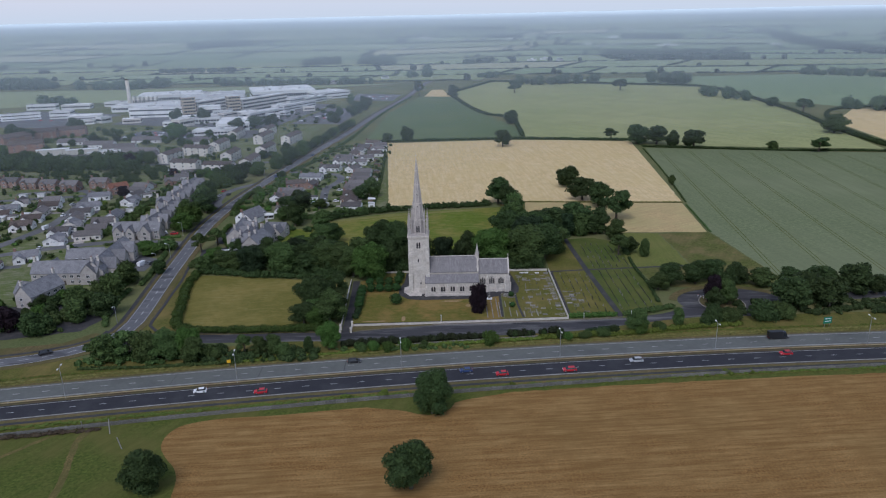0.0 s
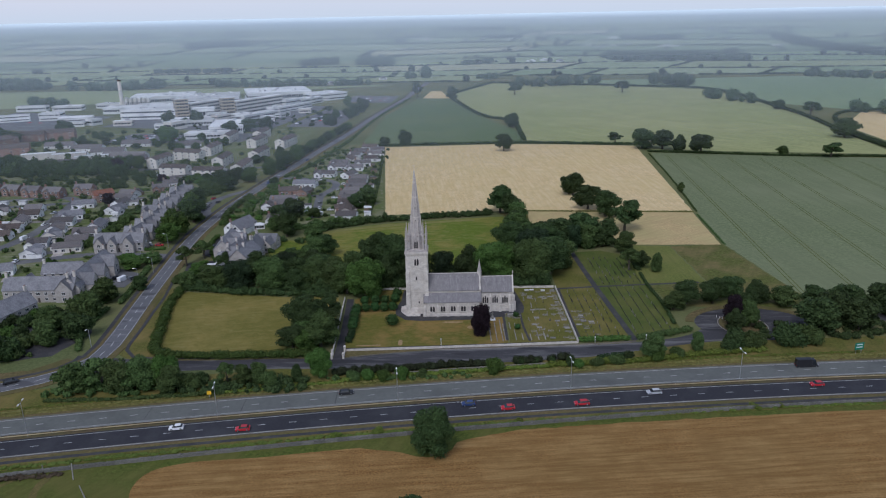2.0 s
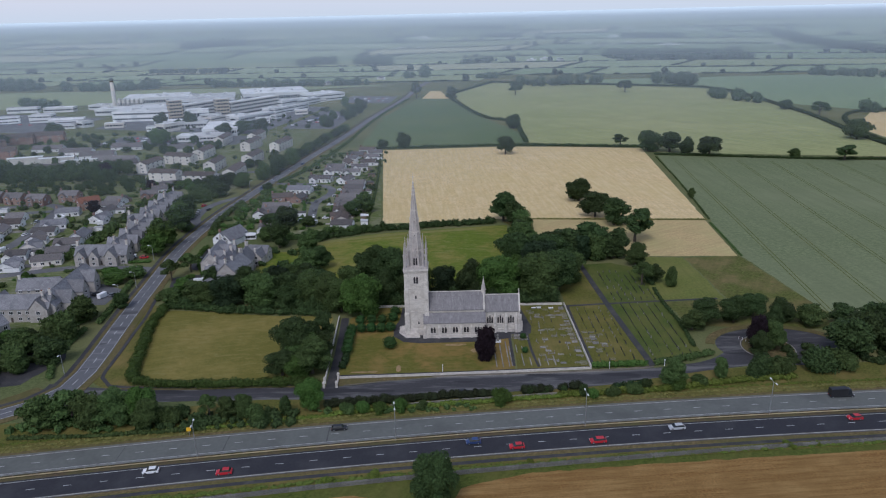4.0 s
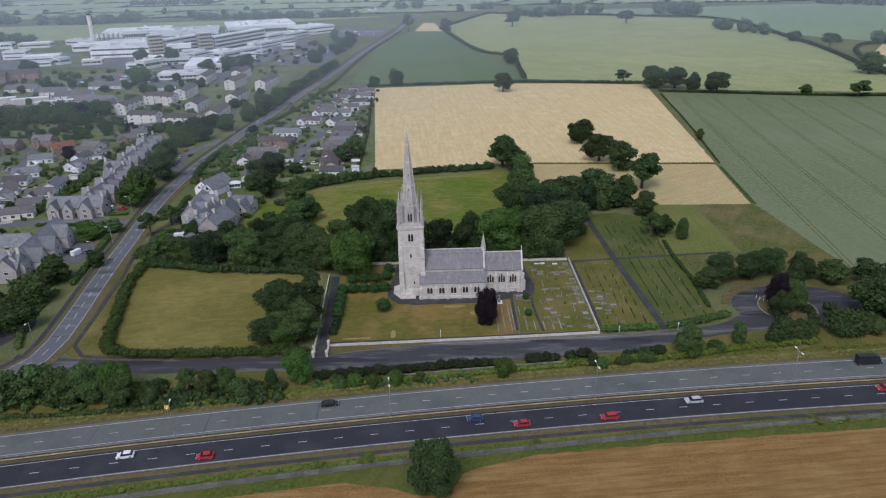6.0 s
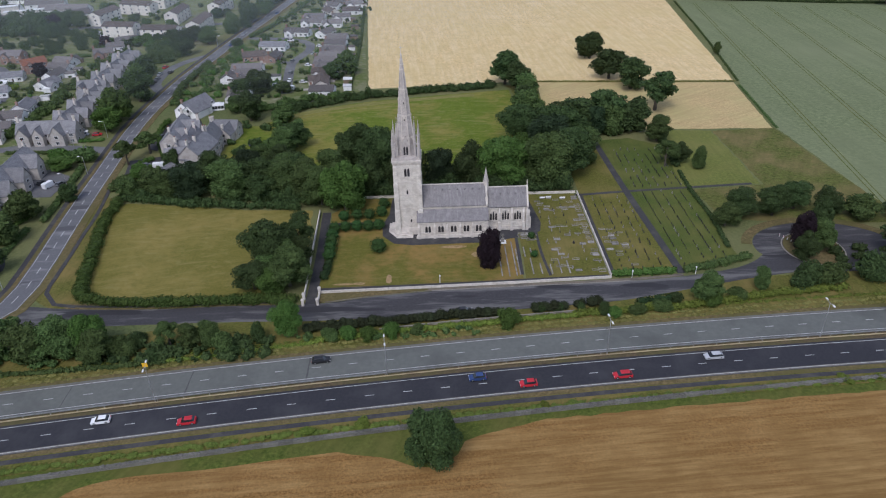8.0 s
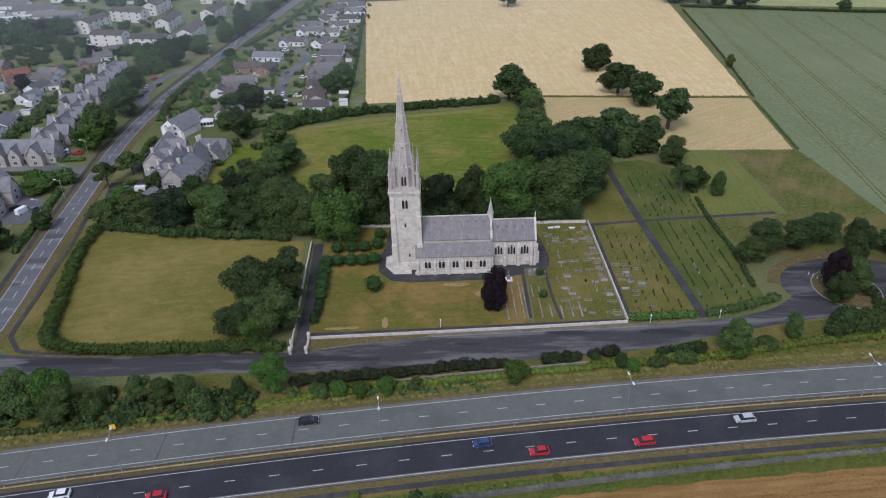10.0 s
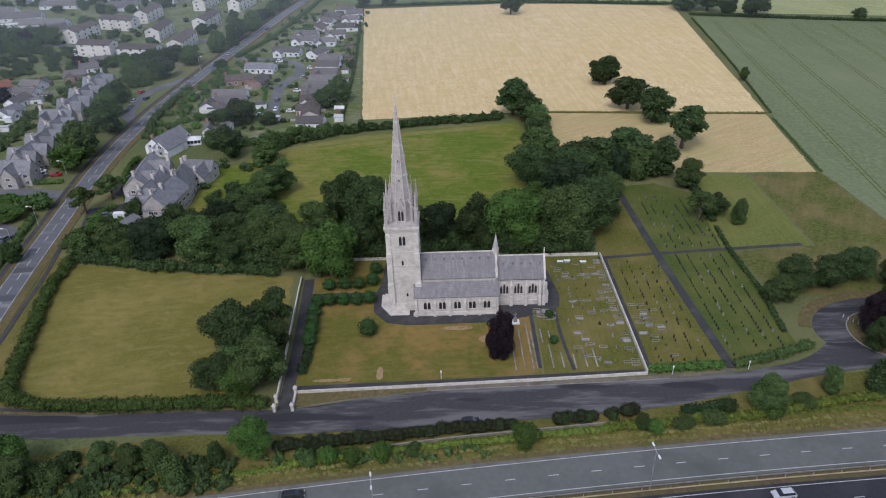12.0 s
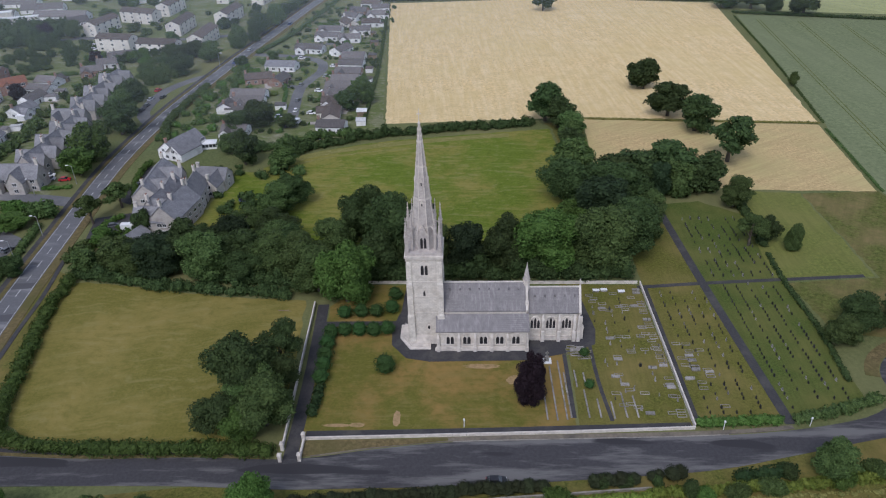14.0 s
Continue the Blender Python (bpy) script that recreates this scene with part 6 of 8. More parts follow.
trees((("cypress", -83, 37, 18, 12.5), ("cypress", -90, 40, 11, 10), ("ash_c", -68, 36, 19, 14), ("oak", -58, 40, 17, 13), ("ash", -98, 42, 13, 9), ("ash", -106, 38, 10, 8), ("ash", -55.5, 73, 15, 12), ("oak_b", -51, 82, 12, 11), ("ash_b", -62, 60, 12, 9), ("oak", -52, 56, 15, 11), ("oak", -75, 42, 17, 15), ("ash", -50, 46, 15, 12), ("cypress", -64, 48, 14, 13), ("oak_b", -44, 42, 15, 13), ("ash_c", -92, 36, 12, 10), ("oak", -56, 32, 12, 10), ("dome", -97, 60, 8, 9), ("lime", -108, 54, 8, 6),
       ("ash_b", -113, 80, 11, 9), ("oak", -78, 116, 13, 15), ("ash", -62, 112, 13, 9), ("ash", -88, 128, 10, 8)), "trees round the paddock")
trees((("oak", -142, 150, 18, 16), ("lime_b", -143, 122, 17, 15), ("lime", -141, 108, 13, 11), ("ash", -151, 172, 15, 13), ("oak", -154, 192, 14, 12), ("oak", -146, 236, 15, 11), ("ash", -157, 222, 13, 11), ("ash", -137, 262, 15, 11), ("ash_c", -128, 290, 15, 13), ("oak", -122, 320, 16, 13), ("ash", -116, 345, 14, 14)), "roadside trees")
for i in range(26):
    t = i / 25
    x, y = -119 + 30 * t + rnd.uniform(-3, 3), 305 + 230 * t
    tree(rnd.choice(("oak", "ash", "ash_c", "oak_b", "bush_c")), x - 7, y, rnd.uniform(7, 11), rnd.uniform(5, 9), "roadside trees")
for i in range(22):
    tree(rnd.choice(("oak", "ash", "dome")), -95 + rnd.uniform(-34, 0), 560 + 11 * i + rnd.uniform(-5, 5), rnd.uniform(10, 14), rnd.uniform(8, 12), "roadside trees")
# belt between the lane and the dual carriageway
for x, y, k, w, h in ((-112, -56, "ash", 12, 10), (-104, -54, "ash_b", 12, 10), (-97, -57, "ash_c", 12, 11), (-90, -56, "ash", 13, 11), (-82.5, -54, "lime_b", 10, 11.5), (-80, -58, "ash", 10, 9), (-75, -56, "bush", 8, 6), (-72, -52, "bush_c", 6, 4), (-66, -58, "bush_c", 5, 3.2), (-62.5, -53.5, "ash_b", 7, 7.5), (-57, -53, "ash", 7, 7), (-52.5, -52.5, "ash_c", 7.5, 7), (-48, -55, "bush", 7, 6), (-46, -57.5, "bush_c", 5, 3.4), (-39.5, -52, "bush_c", 5, 6.5),
                     (-32.4, -50.5, "lime", 8.5, 10.5), (-21, -52.6, "bush", 4.6, 4), (-16.5, -52.4, "bush_b", 5, 4.6), (-10.5, -52.0, "bush_b", 4.6, 4.2), (-4.5, -51.2, "bush_b", 4.6, 5), (2, -50.6, "bush", 3.6, 3), (27.2, -48.2, "bush_b", 6.4, 6.2), (36, -43, "bush_c", 4, 3), (41.5, -42.4, "bush_c", 3.6, 2.4), (47, -42.6, "bush_c", 3, 2.6), (53, -45.5, "bush_c", 4.4, 4.6), (55, -46.5, "bush_b", 4.4, 3.8), (62, -45.4, "bush", 4.4, 3.6), (69, -44.3, "bush", 5, 4), (74, -40.5, "bush_c", 5, 3), (82.5, -40, "ash", 9.5, 9), (83.5, -43, "bush_b", 6, 5.5), (91, -40, "bush", 4.6, 4.4),
                     (100, -35.2, "ash_c", 6, 7), (114, -33, "bush_c", 10, 8), (120, -33.5, "bush", 9, 7), (133, -32, "bush_c", 13, 9), (141, -31, "bush", 9, 8), (121, -13, "beech", 9, 12), (126, -16, "ash", 9, 11), (119, -20, "oak", 8, 9), (129, -8, "dome", 9, 13),
                     (110, 8, "oak_b", 13, 10), (103, 2, "ash", 10, 8), (121, 8, "oak", 12, 11), (130, 12, "oak_b", 12, 10), (140, 8, "dome", 11, 9), (150, -22, "oak", 16, 14), (158, -14, "dome", 15, 13), (166, -20, "oak_b", 14, 12), (148, 4, "ash", 12, 8), (172, -2, "oak", 14, 11), (183, -6, "dome", 16, 13), (192, -8, "oak", 10, 9), (160, 2, "oak_b", 12, 9)):
    tree(k, x, y, w, h, "trees beside the lane")
for x, y, w in ((-10.8, -8, 5.2), (38.5, -2.5, 2.6), (38, -14, 2.6)):
    tree("clipped", x, y, w, w * 0.9)
for x, y in ((-23.8, 14.3), (-19.4, 14.6), (-15.2, 14.8), (-11.2, 16.5), (-10.6, 22.6), (-26.2, 5.6), (-22.6, 6.5), (-18.9, 6.6), (-15.1, 6.5), (-11.5, 7.0), (-26.4, 1.0), (-26.2, -3.2), (-26, -7.2), (-26, -11.8)):
    tree("clipped", x, y, 4.2, 3.7, "clipped yews along the church path")
hedge([(-22, 33.5), (0, 33.2), (30, 33), (58, 32.6)], 5.0, 5.0, "oak", "dark undergrowth behind the churchyard wall", 30, 0.45, 2.0, 0.4, "undergrowth")
hedge([(-25.6, -14.5), (-25.9, -19), (-26.2, -24)], 2.4, 2.2, "box", "clipped dark hedge beside the church drive", 31)
hedge([(-109, 34), (-107, 14), (-101, -12), (-97.5, -26), (-90, -32.5), (-70, -34), (-48, -34), (-34, -34.2)], 3.6, 2.6, "hedge", "thick field hedge round the paddock", 32, 0.32, 3.6)
hedge([(-66, 33), (-50, 30.5), (-34.5, 28)], 5.0, 4.0, "oak", "dark undergrowth beneath the paddock trees", 57, 0.45, 2.0, 0.4, "undergrowth")
hedge([(-108, 36), (-92, 32), (-70, 27), (-40, 24)], 4.0, 3.0, "oak", "ragged dark hedge behind the paddock", 33, 0.45, 2.2, 0.5)
edging = curve([(-8, -49.3), (-4.8, -48.9), (3.1, -47.9), (14, -46.6), (25.6, -45.6), (45.7, -43.8)], 2)
solid("lane_edging", ribbon(Shape(), beside(edging, 0.16), beside(edging, -0.16), -0.2, 0.75), "kerb", "low pale edging between lane hedge and verge", "wall", "structure")
lane_hedge = random.Random(4)
for x0, x1, y0, y1 in ((-27.5, 24.5, -48.6, -43.6), (34.5, 43.5, -43.0, -41.8), (46.4, 48.0, -41.6, -41.4), (50.5, 53.0, -41.0, -40.7)):
    x = x0
    while x < x1:
        w = lane_hedge.uniform(1.7, 2.6)
        y = y0 + (y1 - y0) * (x - x0) / max(1.0, x1 - x0)
        tree("upright", x, y + lane_hedge.uniform(-0.3, 0.3), w * 1.35, lane_hedge.uniform(2.1, 3.2), "dark clipped shrubs along the lane")
        x += w * 0.66
hedge([(64, -41.5), (76, -39.5)], 2.6, 2.2, "box", "dark clipped hedge along the lane", 36)
hedge([(-24, -53.2), (-4, -50.4), (8, -49.2), (30, -47), (46, -45.6)], 2.0, 1.3, "gorse", "bright yellow-green bushes on the verge", 37, 0.33)
hedge([(46, -45.2), (80, -42.6), (100, -39), (124, -36.5)], 2.3, 1.7, "gorse", "fresh green hedge on the verge", 38, 0.45)
hedge([(-118, -63), (-90, -62.4), (-62, -60)], 1.6, 1.2, "mixed", "uneven green hedge on the verge", 39, 0.4)
hedge([(-62, -59.6), (-38, -56), (-24, -53.6)], 1.3, 0.9, "gorse", "bright yellow-green hedge on the verge", 40, 0.35)
hedge([(60.5, -26.4), (69, -26), (78, -25.4)], 2.4, 2.0, "lime", "bright green cemetery hedge", 41)
hedge([(82, -25), (92, -22.5), (104, -18)], 2.6, 2.0, "mixed", "green cemetery hedge", 42)
hedge([(99, -12), (100.5, 10), (100, 28), (101, 45)], 1.4, 1.1, "oak", "dark cemetery boundary hedge", 43)
hedge([(101, 50), (103, 70), (102, 84)], 3, 2.4, "oak", "dark cemetery boundary hedge", 44)
hedge([(-66, 122), (-54, 131), (-40, 138), (-24, 143.5), (0, 148.5), (20, 151.5), (40, 155)], 4.6, 3.6, "oak", "tall ragged hedge between meadow and cornfield", 45, 0.5, 2.2, 0.5)
hedge([(-80, 128), (-70, 133), (-60, 139), (-48, 144), (-34, 147)], 4.0, 2.8, "mixed", "tall hedge behind the bungalow gardens", 46, 0.5, 2.2, 0.5)
hedge([(62, 161), (110, 156), (162, 151.5)], 1.3, 0.6, "tufts", "low grass bank between stubble fields", 47, 0.5)
hedge([(-52, 412), (66, 414), (120, 405), (190, 390)], 3.0, 2.2, "oak", "dark field hedge", 48, 0.6, 1.2)
hedge([(192, 354), (300, 322), (390, 305), (600, 250)], 3.0, 2.0, "oak", "dark field hedge", 49, 0.6, 1.2)
hedge([(90, 430), (90, 560), (57, 626), (24, 830), (26, 890), (103, 1090)], 4.0, 3.0, "oak", "dark field hedge", 50, 0.8, 0.8)
hedge([(100, 1094), (210, 1040), (321, 978), (440, 890), (438, 640), (425, 530), (408, 440), (398, 330)], 4.0, 3.0, "oak", "dark field hedge", 51, 0.8, 0.8)
hedge([(400, 335), (424, 470), (505, 592), (700, 575)], 4.0, 3.0, "oak", "dark field hedge", 52, 0.8, 0.8)
hedge([(164, 152), (178, 250), (189, 345)], 1.0, 0.5, "mixed", "narrow grass bank at the field edge", 53, 0.5, 1.5)
hedge([(156, 86), (162, 145)], 1.0, 0.5, "mixed", "narrow grass bank at the field edge", 54, 0.5, 1.5)
hedge([(-102, 68), (-106, 76), (-116, 100), (-117, 118)], 2.2, 2.0, "lime", "bright green garden hedge beside the road", 55)
hedge([(-111, 48), (-113, 66), (-109, 72)], 2.2, 2.0, "lime", "bright green garden hedge beside the road", 56)


# ---- houses ----
def paint_mat(key, c, rough=0.35, spec=0.5, metal=0.0):
    MAT[key] = surface(key, c, tuple(min(1, v * 1.12) for v in c), 2.0, None, 0.1, rough, 0.0, metal, 0.1, spec)


WIN = {}


def window_set(w, h):
    if (w, h) not in WIN:
        fr = Shape().box(-w / 2 - 0.08, w / 2 + 0.08, -0.09, 0.02, -0.12, 0).box(-w / 2 - 0.08, w / 2 + 0.08, -0.07, 0.02, h, h + 0.1)
        fr.box(-w / 2 - 0.08, -w / 2, -0.07, 0.02, 0, h).box(w / 2, w / 2 + 0.08, -0.07, 0.02, 0, h).box(-0.04, 0.04, -0.065, 0.02, 0, h)
        WIN[(w, h)] = (fr.mesh("window", MAT["upvc"]), Shape().box(-w / 2, w / 2, -0.03, 0.01, 0, h).mesh("pane", MAT["glass"]))
    return WIN[(w, h)]


def far_window(w, h):
    """Frame and pane in one small mesh, for houses far off."""
    if (w, h, 1) not in WIN:
        s = Shape().box(-w / 2 - 0.1, w / 2 + 0.1, -0.05, 0.02, -0.1, h + 0.1).box(-w / 2, -0.05, -0.08, -0.05, 0, h).box(0.05, w / 2, -0.08, -0.05, 0, h)
        me = s.mesh("window", MAT["upvc"])
        me.materials.append(MAT["glass"])
        for p in me.polygons:
            p.material_index = 1 if p.center.y < -0.045 and abs(p.center.x) > 0.06 and p.area > 0.2 and p.index >= 6 else 0
        WIN[(w, h, 1)] = me
    return WIN[(w, h, 1)]


def window(parent, m, w=1.4, h=1.2, far_off=False):
    if far_off:
        part("window", far_window(w, h), "", parent).matrix_basis = m
        return
    fr, gl = window_set(w, h)
    ob = part("window", fr, "", parent)
    ob.matrix_basis = m
    part("pane", gl, "", ob)


hr = random.Random(5)


def gabled(parent, m, w, d, ze, zr, wall, roof, name="wall", chim=0, over=0.25):
    """Walls up to a ridged roof along x, its two slopes, ridge and chimneys, at a place within the house."""
    ob = part(name, Shape().profile([(-d / 2, -0.3), (d / 2, -0.3), (d / 2, ze), (0, zr - 0.12), (-d / 2, ze)], -w / 2, w / 2, "x"), wall, parent)
    ob.matrix_basis = m
    drop = over * (zr - ze) / (d / 2)
    for sg in (-1, 1):
        s = Shape()
        s.add([(x, sg * (d / 2 + over), ze - drop + t) for t in (0, 0.18) for x in (-w / 2 - 0.25, w / 2 + 0.25)] + [(x, 0, zr + t) for t in (0, 0.18) for x in (-w / 2 - 0.25, w / 2 + 0.25)],
              [(0, 1, 5, 4), (2, 6, 7, 3), (0, 2, 3, 1), (4, 5, 7, 6), (0, 4, 6, 2), (1, 3, 7, 5)])
        r = part("roof", s, roof, parent)
        r.matrix_basis = m
    if wall == "stone" or wall == "cream_wall":
        r = part("ridge", Shape().box(-w / 2 - 0.25, w / 2 + 0.25, -0.14, 0.14, zr + 0.1, zr + 0.26), roof, parent)
        r.matrix_basis = m
    for i in range(chim):
        x = (-w / 2 + 0.6) if i == 0 else (w / 2 - 0.6) if i == 1 else 0
        tall = 0.5 if zr > 9.0 else 0.0
        c = part("chimney", Shape().box(x - 0.55, x + 0.55, -0.4, 0.4, zr - 1.2, zr + 1.5 + tall).box(x - 0.64, x + 0.64, -0.49, 0.49, zr + 1.5 + tall, zr + 1.7 + tall), {"white_wall": "brick", "stone": "trim"}.get(wall, wall), parent)
        c.matrix_basis = m
        for k in ((-0.28, 0.28) if zr > 9.0 else ()):
            part("chimney_pot", Shape().tube((x + k, 0, zr + 1.68 + tall), (x + k, 0, zr + 2.2 + tall), 0.14, 0.11, 6), "red_tile", c)


def house(x, y, turn, w, d, ze, zr, wall, roof, label, group, chim=1, storeys=1, wings=(), porch=True, category="house"):
    """A house with gabled main block, gabled wings, windows on its sides, a door and chimneys."""
    HOMES.append((x, y, 0.42 * max(w, d)))
    ob = thing("bungalow" if storeys == 1 and category == "house" else category.replace(" ", "_"), pose(x, y, 0, 0, 0, turn), label, category, group)
    gabled(ob, pose(0, 0, 0), w, d, ze, zr, wall, roof, "wall", chim)
    away = y > 150 or x < -190
    seen = lambda side: math.cos(radians(side + turn - math.degrees(math.atan2(-200 - y, 10 - x)))) > 0.15
    n = max(2, int(w / (6.0 if category == "flats" else 8.5 if category == "hostel" else 9.0 if category == "low building" else 3.4)))
    for st in range(storeys):
        z = 0.95 + 2.6 * st
        for side, a_ in ((-1, 0), (1, 180)):
            for i in range(n if seen(a_ - 90) else 0):
                xx = (i + 0.5) / n * w - w / 2
                if st == 0 and i == n // 2 and side == -1:
                    dr = part("door", Shape().box(-0.48, 0.48, -0.06, 0.02, -0.9, 1.15), "dark_door", ob)
                    dr.matrix_basis = pose(xx, side * d / 2, z, 0, 0, a_)
                else:
                    window(ob, pose(xx, side * d / 2, z, 0, 0, a_), hr.choice((1.3, 1.6)), 1.15, away)
        for side, a_ in ((-1, 270), (1, 90)):
            if seen(a_ - 90):
                window(ob, pose(side * w / 2, hr.uniform(-0.2, 0.2) * d, z, 0, 0, a_), 1.3, 1.15, away)
    for wx, wy, wt, ww, wd, we, wr in wings:
        gabled(ob, pose(wx, wy, 0, 0, 0, wt), ww, wd, we, wr, wall, roof, "wing", 1 if "pale chimneys" in label else 0)
        e = Matrix(pose(wx, wy, 0, 0, 0, wt))
        for st in range(storeys):
            for k, a_ in ((-1, 270), (1, 90)):
                if seen(a_ - 90 + wt):
                    window(ob, e @ pose(k * ww / 2, 0, 0.95 + 2.6 * st, 0, 0, a_), 1.5, 1.2, away)
    return ob


def bungalow(x, y, turn, wall="white_wall", roof="dark_tile", w=None, wing=None, group="bungalows in the village"):
    w = w or hr.uniform(10.5, 14)
    wg = ((-w * 0.25, -3.6, 90, 6.5, 5.5, 2.5, 4.6),) if (hr.random() < 0.5 if wing is None else wing) else ()
    c_, s_ = math.cos(radians(turn)), math.sin(radians(turn))
    side, dl, dw = hr.choice((-1, 1)), hr.uniform(9, 13), hr.uniform(3, 5.5)
    at = lambda u, v: (x + u * c_ - v * s_, y + u * s_ + v * c_)
    u0 = side * w * 0.3
    solid("driveway", Shape().prism([at(u0 - dw / 2, -dl), at(u0 + dw / 2, -dl), at(u0 + dw / 2, -2), at(u0 - dw / 2, -2)], -0.2, 0.055 + hr.uniform(0, 0.03)), hr.choice(("drive", "drive", "town_road")), "pale paved drive beside a bungalow", "driveway", "structure")
    words = {"white_wall": "white rendered", "brick": "red-brick", "cream_wall": "cream pebbledashed", "buff": "buff-brick", "stone": "grey stone"}[wall]
    rwords = {"dark_tile": "dark tiled", "brown_tile": "brown tiled", "house_slate": "slate", "red_tile": "red tiled"}[roof]
    return house(x, y, turn, w, hr.uniform(7.5, 9), 2.9, hr.uniform(4.9, 5.4), wall, roof, "%s bungalow with a %s roof beside its garden" % (words, rwords), group, hr.choice((0, 1, 1)), 1, wg)


STONE = "grey stone house with steep slate gables and tall chimneys"
house(-155.5, 46, 94, 42, 8.5, 5.8, 10.4, "stone", "house_slate", STONE, "stone houses by the main road", 2, 2, ((-12, -4.4, 90, 7, 6.5, 5.2, 9.6), (0, -4.4, 90, 7, 6.5, 5.2, 9.6), (13, -4.2, 90, 7, 6.5, 5.2, 9.6), (3, 5, 90, 9, 7, 5, 9.2)))
house(-167, 27.6, 0, 31, 8.8, 5.8, 10.4, "stone", "house_slate", STONE, "stone houses by the main road", 2, 2, ((11.5, -2.2, 90, 6, 7.5, 5.6, 10), (-9, 4, 90, 9, 7, 5.0, 9.2)))
house(-167, 3, 72, 18, 9, 5.6, 10.2, "stone", "house_slate", STONE, "stone houses by the main road", 2, 2, ((-2, 5, 90, 8, 7, 5.2, 9.4),))
house(-170, 52, 5, 18, 8, 4.6, 8.8, "stone", "house_slate", STONE, "stone houses by the main road", 1, 2)
house(-163, 98, 0, 26, 8, 5.0, 9.4, "stone", "house_slate", "pale stone cottages with steep slate gables", "stone cottages along the main road", 2, 2, ((-9, -4, 90, 6, 5.5, 4.6, 8.4), (-2.5, -4, 90, 5, 4.6, 4.6, 8.0), (6, -4, 90, 6, 6, 4.8, 8.8)))
for x, y, t in ((-160, 113, 85), (-160.5, 129, 87), (-162, 144, 88), (-168, 158.5, 2), (-168, 175, 84), (-169.5, 192, 86), (-171, 212, 86)):
    house(x, y, t, 14.5, 7.5, 4.8, 9.2, "stone", "house_slate", "pale stone cottages with steep slate gables", "stone cottages along the main road", 2, 2, ((-4, -4.2, 90, 6, 5, 5.0, 8.8), (4, -4.2, 90, 6, 5, 5.0, 8.8), (0, 4.2, 90, 6, 5.5, 4.8, 8.6)))
MAN = "large grey stone house with many slate gables and pale chimneys"
house(-103, 89, 94, 24, 9.5, 5.8, 10.0, "stone", "house_slate", MAN, "manor house blocks beside the main road", 2, 2, ((4, -5, 90, 8, 6.5, 5.6, 9.6), (-6, -5, 90, 9, 6.5, 5.6, 9.6)))
house(-88.2, 67.5, 82, 17, 10, 6.2, 11.0, "stone", "house_slate", MAN, "manor house blocks beside the main road", 2, 2, ((2.5, 7, 0, 13, 7, 5.8, 10.4), (-2, 3, 90, 8, 7, 5.8, 10.4)))
house(-94.5, 63.8, -1, 11, 9, 5.2, 8.8, "stone", "house_slate", MAN, "manor house blocks beside the main road", 1, 2)
house(-87, 82, 94, 12, 8, 6.0, 10.6, "stone", "house_slate", MAN, "manor house blocks beside the main road", 2, 2, ((-1, 7.5, 0, 13, 7, 5.8, 10.2),))
house(-84.5, 97, -8, 12, 7, 4.4, 7.6, "stone", "house_slate", MAN, "manor house blocks beside the main road", 1, 2, ((2.5, -5, 90, 9, 6, 4.2, 7.2),))
house(-98, 54, 70, 10, 5.5, 2.6, 4.8, "stone", "house_slate", "low stone outbuilding with a slate roof", "", 0, 1, (), False, "outbuilding")
house(-107.5, 129, 66, 17, 10, 3.8, 7.6, "white_wall", "house_slate", "white gabled house with a grey slate roof", "", 1, 2, ((-2.5, -3.2, 0, 12, 8, 3.4, 6.6),))
cons = thing("conservatory", pose(-98, 134, 0, 0, 0, 10), "white-framed glass conservatory beside a white house", "conservatory")
part("wall", Shape().box(-3, 3, -2.2, 2.2, -0.2, 0.8), "white_wall", cons)
part("frame", Shape().box(-3, 3, -2.2, 2.2, 2.2, 2.45).box(-3, -2.8, -2.2, -2, 0.8, 2.2).box(2.8, 3, -2.2, -2, 0.8, 2.2).box(-0.1, 0.1, -2.2, -2.05, 0.8, 2.2).box(1.4, 1.55, -2.2, -2.05, 0.8, 2.2).box(-1.55, -1.4, -2.2, -2.05, 0.8, 2.2), "upvc", cons)
part("glazing", Shape().box(-2.9, 2.9, -2.1, 2.1, 0.8, 2.2), "glass", cons)
part("roof", Shape().prism([(-3.1, -2.3), (3.1, -2.3), (3.1, 2.3), (-3.1, 2.3)], 2.45, 3.4, 0.25), "upvc", cons)

